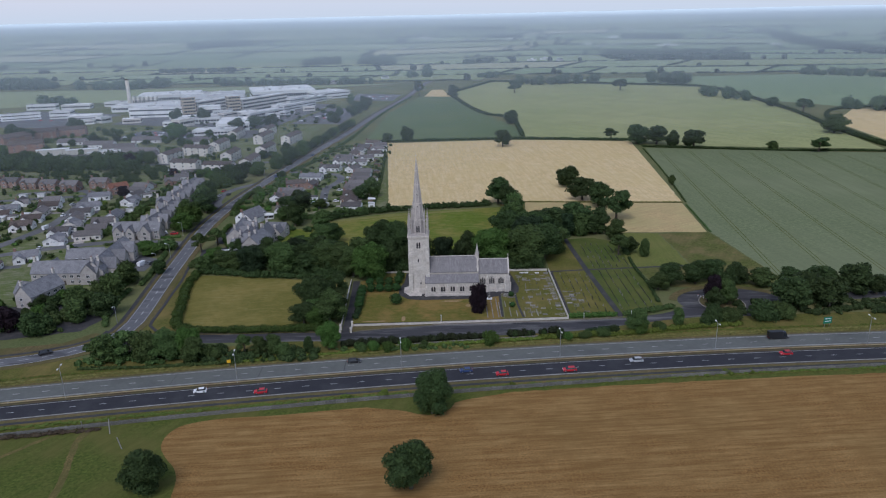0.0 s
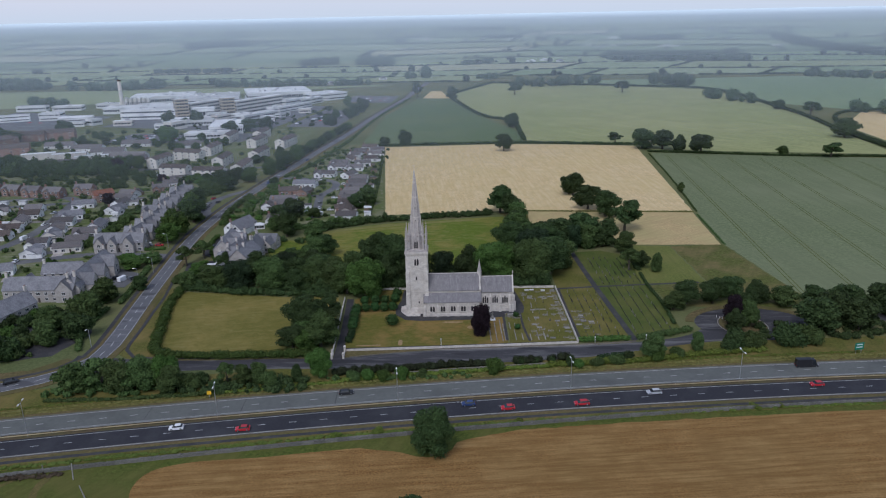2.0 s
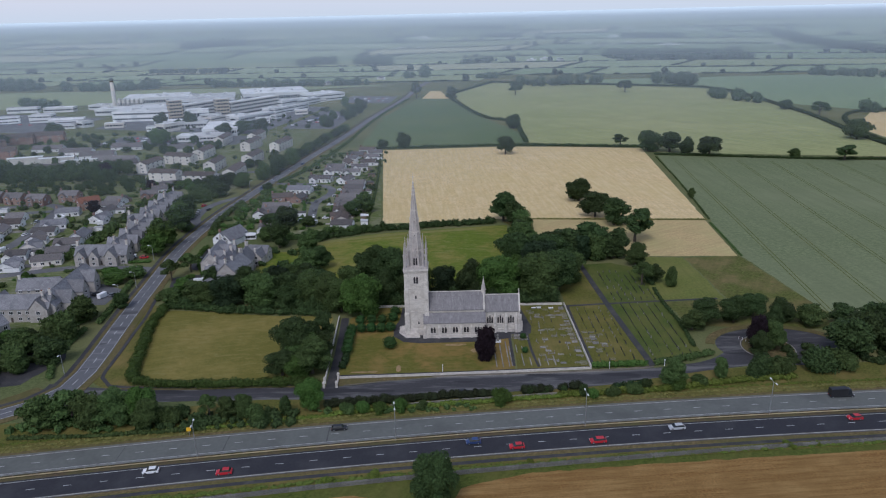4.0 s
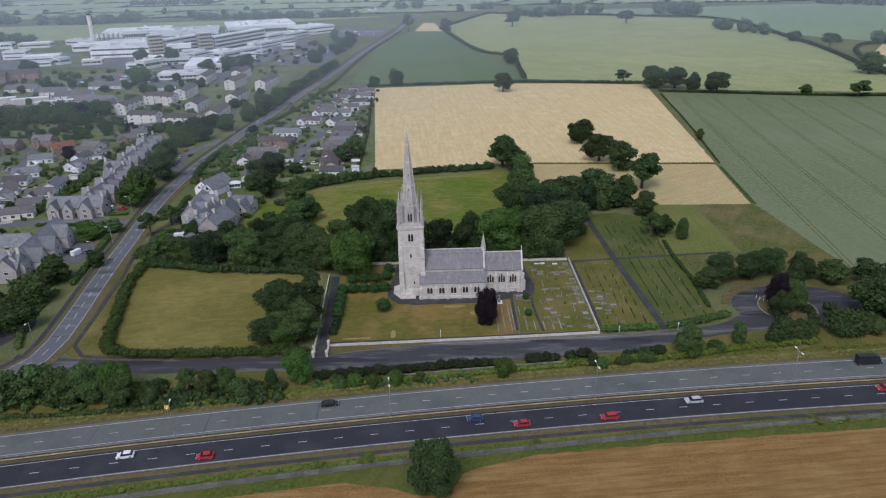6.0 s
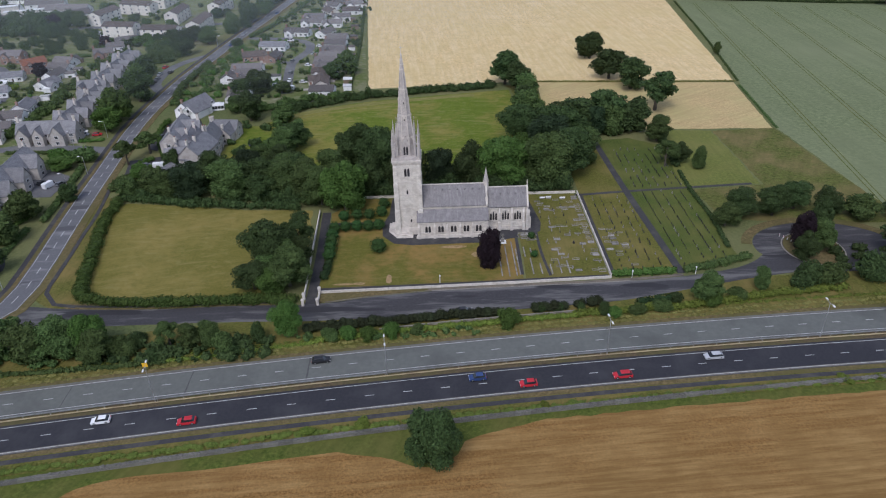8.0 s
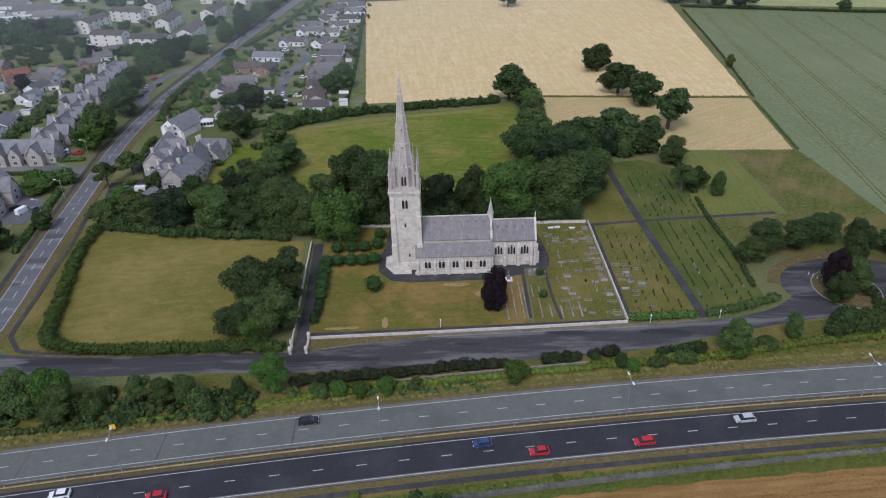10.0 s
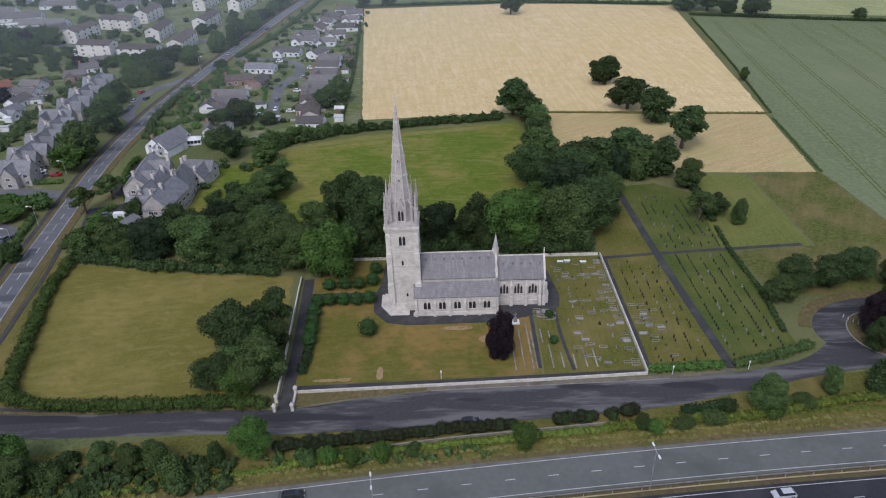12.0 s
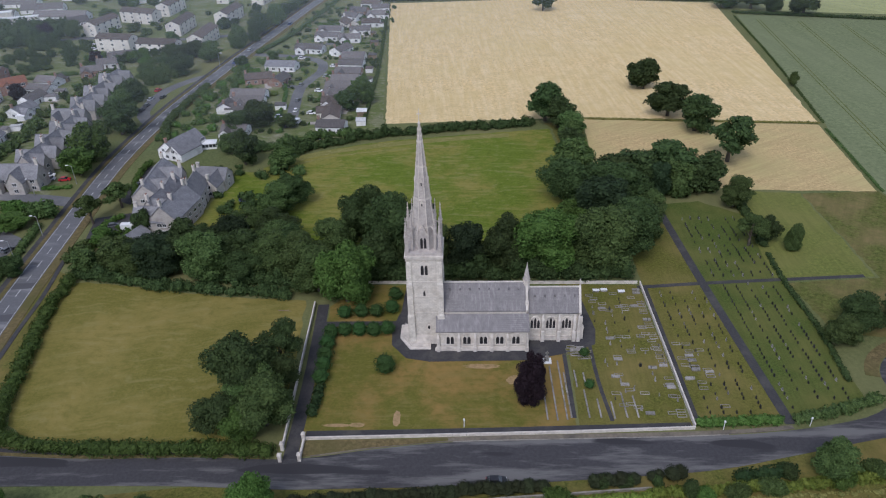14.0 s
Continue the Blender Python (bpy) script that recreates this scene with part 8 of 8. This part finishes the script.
for i in range(5):
    ob = thing("bollard", pose(117.3 + 0.75 * i, -7.2 - 1.15 * i + 0.5, 0.1), "short white bollard at the turning loop", "bollard", "bollards at the turning loop")
    part("shaft", Shape().tube((0, 0, 0), (0, 0, 1.0), 0.11, 0.1, 8), "upvc", ob)
    part("band", Shape().tube((0, 0, 0.7), (0, 0, 0.85), 0.12, 0.12, 8), "lamp_red", ob)
sc = thing("seesaw_trampoline", pose(-70, 84.2, 0), "round black garden trampoline on the grass", "trampoline")
part("mat", Shape().prism(ngon(1.9, 16, 0, 0), 0.8, 0.84), "tyre", sc)
part("rim", Shape().prism(ngon(2.15, 16, 0, 0), 0.72, 0.8), "car_blue", sc)
for i in range(4):
    part("leg", Shape().tube((1.9 * math.cos(1.57 * i), 1.9 * math.sin(1.57 * i), 0), (1.9 * math.cos(1.57 * i), 1.9 * math.sin(1.57 * i), 0.75), 0.04, 0.04, 5), "steel", sc)
sc.name = "trampoline"

# ---- graves ----
def slab(w, h, t, top):
    pts = [(-w / 2, 0), (w / 2, 0), (w / 2, h * 0.8)] + ([(w * 0.35, h * 0.94), (0, h), (-w * 0.35, h * 0.94)] if top == "round" else [(w / 2, h), (-w / 2, h)] if top == "square" else [(0, h)]) + [(-w / 2, h * 0.8)]
    return Shape().profile(pts, -t / 2, t / 2)


STONES = {}
for key, m in (("dark", "grave_dark"), ("pale", "grave_pale")):
    STONES[key] = [(slab(0.75, 1.0, 0.12, tp).mesh("stone", MAT[m]), Shape().box(-0.48, 0.48, -0.2, 0.2, -0.1, 0.14).mesh("plinth", MAT[m])) for tp in ("round", "square", "gable")]
gr = random.Random(21)


def headstone(x, y, turn, key, scale=1.0):
    me = gr.choice(STONES[key])
    ob = thing("headstone", pose(x, y, 0.03, gr.uniform(-3, 3), gr.uniform(-3, 3), turn) @ Matrix.Scale(scale, 4), {"dark": "dark polished granite headstone on the cemetery grass", "pale": "weathered pale headstone on the churchyard grass"}[key], "headstone", "headstones in the churchyard")
    part("stone", me[0], "", ob)
    part("plinth", me[1], "", ob)


KERB = Shape().box(-0.45, 0.45, -1.03, -0.93, 0, 0.2).box(-0.45, 0.45, 0.93, 1.03, 0, 0.2).box(-0.45, -0.36, -0.93, 0.93, 0, 0.2).box(0.36, 0.45, -0.93, 0.93, 0, 0.2).mesh("kerb", MAT["grave_pale"])
CHIPS = Shape().box(-0.36, 0.36, -0.95, 0.95, -0.05, 0.13).mesh("infill", MAT["cemetery"])
LEDGER = Shape().box(-0.45, 0.45, -1.0, 1.0, -0.05, 0.3).mesh("ledger", MAT["grave_pale"])


def kerbed(x, y, turn):
    ob = thing("kerbed_grave", pose(x, y, 0.03, 0, 0, turn), "pale stone kerbed grave with a gravel bed", "grave", "kerbed graves in the churchyard")
    if gr.random() < 0.75:
        part("kerb", KERB, "", ob)
        part("infill", CHIPS, "", ob)
    else:
        part("ledger", LEDGER, "", ob)


for x in (63.6, 66.6, 69.6, 72.6, 75.4):
    y = -22.5
    while y < 26:
        if x < 78.2 - (y + 26) * 0.058 and gr.random() < 0.68:
            headstone(x + gr.uniform(-0.1, 0.1), y, 90 + gr.uniform(-4, 4), "dark" if gr.random() < 0.68 else "pale", gr.uniform(0.6, 0.9))
        y += gr.uniform(1.35, 1.7)
for x in (82.4, 85.9, 89.4, 92.9, 96.2):
    y = -18 if x > 90 else -21
    while y < 28.5:
        if x > 80.2 - (y + 26) * 0.05 + 1.5 and gr.random() < 0.85:
            headstone(x + gr.uniform(-0.1, 0.1), y, 90 + gr.uniform(-4, 4), "dark" if gr.random() < 0.9 else "pale", gr.uniform(0.6, 0.85))
        y += gr.uniform(1.4, 1.75)
for key, share in (("dark", 0.72), ("pale", 1.0)):
    s = Shape()
    for x in (81.2, 84.0, 86.8, 89.6, 92.4, 95.2, 98.0):
        y = 33.0
        while y < 68:
            if (gr.random() < 0.72) == (key == "dark") and gr.random() < 0.8:
                k, x1 = gr.uniform(0.6, 0.95), x + gr.uniform(-0.12, 0.12)
                s.box(x1 - 0.07 * k, x1 + 0.07 * k, y - 0.38 * k, y + 0.38 * k, 0, 0.9 * k)
                s.box(x1 - 0.18 * k, x1 + 0.18 * k, y - 0.48 * k, y + 0.48 * k, -0.1, 0.15 * k)
            y += gr.uniform(1.4, 1.9)
    solid("headstones", s, "grave_" + key, "rows of small %s headstones farther up the cemetery" % ("dark granite" if key == "dark" else "weathered pale"), "headstones", "stuff")
for i in range(46):
    x, y = gr.uniform(42.5, 57.5), gr.uniform(-23, 26)
    if gr.random() < 0.5:
        x = gr.choice((56.6, 55.2, 50.5, 46.5)) + gr.uniform(-0.2, 0.2)
    kerbed(x, y, 90 + gr.uniform(-4, 4))
for y in np.arange(-23.5, 27.0, 1.55):
    if gr.random() < 0.72:
        kerbed(57.2 + gr.uniform(-0.15, 0.15), float(y), 90 + gr.uniform(-2, 2))
for i in range(22):
    kerbed(gr.choice((62.2, 64.6, 67.4)) + gr.uniform(-0.3, 0.3), gr.uniform(-22, 2), 90 + gr.uniform(-4, 4))
for i in range(16):
    kerbed(gr.uniform(34.8, 40), gr.uniform(-5, 1), 90 + gr.uniform(-4, 4))
for i in range(46):
    headstone(gr.choice((43.5, 46, 48.5, 51.5, 54, 57.6)) + gr.uniform(-0.3, 0.3), gr.uniform(-22, 25), 90 + gr.uniform(-6, 6), gr.choice(("pale", "pale", "dark")), gr.uniform(0.6, 1.1))
for x, y0, y1 in ((27.2, -24.6, -13), (29.4, -24.8, -6.5), (31.6, -24.6, -4.5), (32.6, -24, -9), (36.6, -24, -15), (39.2, -24, -18), (35.2, -14, -8), (37.3, -12.5, -9), (42.2, -24.4, -19), (45.0, -24, -16), (47.5, -24, -17)):
    ob = thing("grave_border", pose(x, 0, 0.03), "long narrow pale stone grave border in the grass", "grave border", "long stone grave borders")
    y = y0
    while y < y1:
        part("border_stone", Shape().box(-0.17, 0.17, y, min(y + 1.9, y1), -0.05, 0.22), "grave_pale", ob)
        y += 2.0
mon = thing("monument", pose(29.0, -4.6, 0.03), "small white stone memorial cross on a stepped base", "monument")
part("step", Shape().box(-1.1, 1.1, -1.0, 1.0, -0.1, 0.35), "upvc", mon)
part("pedestal", Shape().prism([(-0.5, -0.5), (0.5, -0.5), (0.5, 0.5), (-0.5, 0.5)], 0.35, 1.5, 0.8), "grave_pale", mon)
part("cross", Shape().box(-0.13, 0.13, -0.12, 0.12, 1.5, 3.2).box(-0.45, 0.45, -0.12, 0.12, 2.5, 2.75), "grave_pale", mon)
for x, y in ((46, 25.5), (48.2, 25.8), (53, 25)):
    ob = thing("table_tomb", pose(x, y, 0.03), "white flat-topped tomb on the churchyard grass", "tomb", "table tombs")
    part("base", Shape().box(-0.8, 0.8, -0.4, 0.4, -0.1, 0.5), "grave_pale", ob)
    part("top", Shape().box(-0.95, 0.95, -0.5, 0.5, 0.5, 0.62), "upvc", ob)
cg = thing("fallen_branch", pose(-41, 17, 0.05, 0, 0, -8), "bare pale fallen branch on the paddock grass", "branch")
part("limb", Shape().tube((-1.8, 0, 0.12), (1.8, 0.1, 0.16), 0.14, 0.07, 6).tube((0.3, 0, 0.14), (1.2, 0.7, 0.3), 0.07, 0.03, 5), "wood", cg)

# ---- village greenery ----
tr = random.Random(33)
kinds = ("ash", "ash_b", "oak", "bush", "bush_b", "bush_c", "bush", "bush_c", "ash_c", "gorse")
for i in range(90):
    x, y = tr.uniform(-380, -183), tr.uniform(70, 285)
    w = tr.uniform(3.0, 6.5)
    if x > -0.66 * y - 195 and clear(x, y, w * 0.6):
        tree(tr.choice(kinds), x, y, w, tr.uniform(2.5, 5.5), "village garden trees and shrubs")
for i in range(80):
    x, y, w = tr.uniform(-104, -38), tr.uniform(155, 400), tr.uniform(2.2, 4.5)
    if clear(x, y, w * 0.6):
        tree(tr.choice(kinds), x, y, w, tr.uniform(1.8, 3.6), "village garden trees and shrubs")
for i in range(45):
    tree(tr.choice(kinds[:7]), tr.uniform(-188, -150), tr.uniform(255, 275) if i % 2 else tr.uniform(-10, 30) - 20, tr.uniform(5, 9), tr.uniform(3.5, 7), "village garden trees and shrubs")
for i in range(60):
    x, y, w = tr.uniform(-460, -130), tr.uniform(330, 480), tr.uniform(6, 11)
    if clear(x, y, w * 0.5):
        tree(tr.choice(("oak", "ash", "ash_c", "dome", "oak_b")), x, y, w, tr.uniform(5, 9), "trees among the hospital buildings")
trees((("lime_b", -276, 472, 24, 15), ("dome", -318, 588, 17, 17), ("dome", -284, 590, 18, 17), ("oak", -222, 512, 22, 14), ("oak_b", -206, 530, 22, 14), ("dome", -192, 548, 20, 13), ("oak", -300, 592, 10, 9), ("beech", -260, 316, 12, 11), ("beech", -216, 200, 9, 8), ("beech", -200, 255, 8, 9), ("ash", -245, 320, 14, 11), ("ash", -172, 300, 10, 8), ("oak", -160, 268, 14, 9), ("oak", -148, 270, 15, 10),
       ("dome", -470, 500, 20, 14), ("dome", -420, 545, 22, 14), ("oak", -440, 470, 22, 14), ("oak", -500, 470, 24, 14), ("ash", -40, 186, 13, 13), ("oak", -46, 176, 11, 10), ("oak", -83, 158, 14, 12), ("oak_b", -90, 150, 12, 10), ("ash", -70, 156, 10, 6), ("ash", -100, 260, 8, 6), ("oak", -115, 250, 8, 6), ("beech", -164, -28, 12, 10), ("ash", -138, 22, 13, 11), ("ash_c", -136, 6, 13, 11),
       ("ash", -146, -8, 12, 10), ("oak", -132, -14, 12, 10), ("ash_c", -140, -20, 11, 9), ("oak", -128, 36, 7, 7), ("lime", -144, 66, 12, 5), ("bush_b", -150, 78, 9, 5), ("bush", -138, 74, 10, 7), ("ash_b", -118, 68, 9, 10), ("oak", -165, -2, 9, 6), ("dome", -150, -32, 13, 9), ("ash", -175, -40, 14, 10), ("oak", -190, -20, 14, 10)), "village trees")
for pts, w, h, mt in (([(-140, 96), (-160, 95), (-178, 96)], 2.0, 1.6, "lime"), ([(-176, 84), (-150, 82), (-138, 78)], 2.0, 1.6, "mixed"), ([(-130, 20), (-133, 45), (-136, 66)], 2.4, 2.0, "mixed"), ([(-119, 140), (-126, 165), (-124, 215)], 3.5, 2.6, "mixed"), ([(-112, 275), (-98, 330), (-84, 440)], 3.0, 2.2, "mixed"), ([(-84, 440), (-70, 620), (-40, 840)], 3.0, 1.6, "mixed"),
                      ([(-76, 165), (-80, 200), (-86, 222)], 1.6, 1.4, "lime"), ([(-36, 160), (-38, 250), (-46, 400)], 1.6, 1.6, "mixed"), ([(-126, -26), (-132, -10), (-133, 15)], 2.2, 1.6, "mixed"), ([(-150, 20), (-140, 16), (-136, 30)], 2.0, 1.4, "lime")):
    hedge(pts, w, h, mt, "green garden hedge along a road", int(abs(pts[0][0]) * 7), 0.4, 2.0)

# garden hedges between the plots
gh = random.Random(77)
for i in range(34):
    x, y = gh.uniform(-330, -185), gh.uniform(80, 262)
    t = radians(gh.choice((12, 102)) + gh.uniform(-6, 6))
    L = gh.uniform(8, 22)
    if not (clear(x, y, 1) and clear(x + L * math.cos(t), y + L * math.sin(t), 1) and clear(x + 0.5 * L * math.cos(t), y + 0.5 * L * math.sin(t), 1)):
        continue
    hedge([(x, y), (x + L * math.cos(t), y + L * math.sin(t))], gh.uniform(1.0, 1.8), gh.uniform(1.2, 2.4), gh.choice(("mixed", "oak", "lime", "oak")), "garden hedge between village plots", 300 + i, 0.45, 1.2)
for i in range(20):
    x, y = gh.uniform(-104, -46), 160 + 12 * i
    if not (clear(x, y, 1) and clear(x + 8, y, 1)):
        continue
    hedge([(x, y), (x + gh.uniform(6, 16), y + gh.uniform(-1, 1))], 1.2, gh.uniform(1.2, 2.2), gh.choice(("mixed", "oak", "lime")), "garden hedge between village plots", 340 + i, 0.45, 1.2)

for i in range(48):
    x, y = gh.uniform(-330, -186), gh.uniform(84, 235)
    if x > -0.66 * y - 195 and clear(x, y, 5):
        sh = thing("garden_shed", pose(x, y, 0, 0, 0, 12 + gh.choice((0, 90))), "small pale garden shed or garage at a plot end", "shed", "garden sheds")
        lx = gh.uniform(1.4, 2.8)
        part("wall", Shape().box(-lx, lx, -2.2, 2.2, -0.1, 2.2), gh.choice(("white_wall", "cream_wall", "white_wall", "wood")), sh)
        part("roof", Shape().profile([(-lx - 0.2, 2.2), (lx + 0.2, 2.2), (lx + 0.2, 2.35), (-lx - 0.2, 2.7)], -2.4, 2.4), gh.choice(("flat_roof", "flat_roof", "dark_tile")), sh)

# loose shrubs that nobody could count, over the gardens
def shrubs(n, region, material, size, seed, label):
    rng = random.Random(seed)
    x0, x1, y0, y1 = region
    blobs = []
    for i in range(n):
        r = rng.uniform(*size)
        x, y = rng.uniform(x0, x1), rng.uniform(y0, y1)
        if not clear(x, y, r):
            continue
        for k in range(3):
            q = r * rng.uniform(0.6, 1.0)
            blobs.append((x + rng.uniform(-r, r) * 0.8, y + rng.uniform(-r, r) * 0.8, q * 0.8, q, q, q))
    tagged(new("shrubs", leaf_mesh("shrubs", blobs, 1.7, 0.5, seed, material, 0.85)), label, "shrubs", "", "stuff")


for i, (n, reg, mt, sz) in enumerate(((190, (-390, -180), "oak", (0.6, 1.5)), (190, (-390, -180), "mixed", (0.6, 1.6)), (110, (-390, -180), "lime", (0.5, 1.3)))):
    shrubs(n, (*reg, 55, 215), mt, sz, 500 + i, "loose green garden shrubs between village houses")
for i, (n, mt) in enumerate(((90, "oak"), (110, "mixed"), (60, "lime"))):
    shrubs(n, (-104, -40, 148, 400), mt, (0.5, 1.5), 510 + i, "loose green garden shrubs between bungalows")
for i, (n, mt) in enumerate(((60, "oak"), (60, "mixed"))):
    shrubs(n, (-430, -150, 300, 470), mt, (1.2, 3.0), 520 + i, "loose shrubs and small trees among the flats")
shrubs(110, (-340, -182, 246, 305), "oak", (1.4, 3.4), 540, "dense dark shrubs and small trees behind the houses")
shrubs(110, (-340, -182, 150, 300), "mixed", (1.0, 2.2), 541, "dense garden shrubs and small trees between houses")
shrubs(60, (-160, -148, 108, 262), "mixed", (1.4, 3.0), 542, "dense shrubs before the stone cottages")
shrubs(60, (-124, -104, 140, 262), "mixed", (1.2, 2.6), 543, "garden shrubs beside the main road")
shrubs(40, (-122, -100, 140, 250), "lime", (1.0, 2.0), 544, "bright garden shrubs beside the main road")
shrubs(26, (-92, -58, 60, 112), "oak", (1.0, 2.2), 545, "dark garden shrubs at the meadow edge")
shrubs(110, (-420, -150, 440, 540), "oak", (1.2, 3.0), 546, "dark shrubs between hospital car parks")
shrubs(70, (-330, -140, 545, 760), "oak", (1.4, 3.2), 547, "dark shrubs between hospital blocks")
shrubs(70, (-187, -182, 100, 270), "mixed", (1.2, 2.6), 530, "back-garden shrubs behind the stone cottages")
shrubs(42, (-126, -84, -60, -50), "mixed", (0.7, 1.7), 550, "dense shrubs between lane and verge")
shrubs(80, (-84, -36, -59.5, -51.5), "oak", (0.6, 1.6), 551, "loose dark shrubs between lane and verge")
shrubs(60, (-30, 20, -53, -49.5), "mixed", (0.4, 0.9), 552, "low weeds between lane and verge")
shrubs(60, (126, 200, -28, -16), "oak", (0.8, 1.8), 553, "dark undergrowth beside the turning loop")
shrubs(36, (-150, -138, -30, 30), "mixed", (1.2, 2.6), 531, "dense shrubs beside the main road")
shrubs(22, (-76, -50, 40, 110), "mixed", (1.0, 2.4), 532, "loose shrubs at the meadow edge")
shrubs(36, (-118, -84, 40, 56), "mixed", (1.0, 2.0), 533, "loose shrubs beside the manor yard")
shrubs(60, (-108, -100, 40, 66), "lime", (0.7, 1.3), 534, "bright green garden shrubs beside the road")

# glowing wall behind the far land, pale horizon haze and sky painted on it
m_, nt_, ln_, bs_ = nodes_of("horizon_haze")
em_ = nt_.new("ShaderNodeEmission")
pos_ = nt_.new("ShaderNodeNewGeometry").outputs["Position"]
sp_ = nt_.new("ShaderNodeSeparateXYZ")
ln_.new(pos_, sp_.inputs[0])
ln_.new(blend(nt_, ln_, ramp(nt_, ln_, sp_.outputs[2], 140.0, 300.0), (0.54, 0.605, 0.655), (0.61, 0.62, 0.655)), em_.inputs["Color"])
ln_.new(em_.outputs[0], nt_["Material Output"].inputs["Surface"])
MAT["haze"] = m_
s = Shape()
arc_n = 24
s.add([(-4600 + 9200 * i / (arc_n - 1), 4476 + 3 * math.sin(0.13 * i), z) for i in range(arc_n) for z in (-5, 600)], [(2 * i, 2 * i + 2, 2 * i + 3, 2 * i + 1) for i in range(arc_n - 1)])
solid("backdrop", s, "haze", "glowing backdrop wall painted with pale grey horizon haze", "sky", "structure")
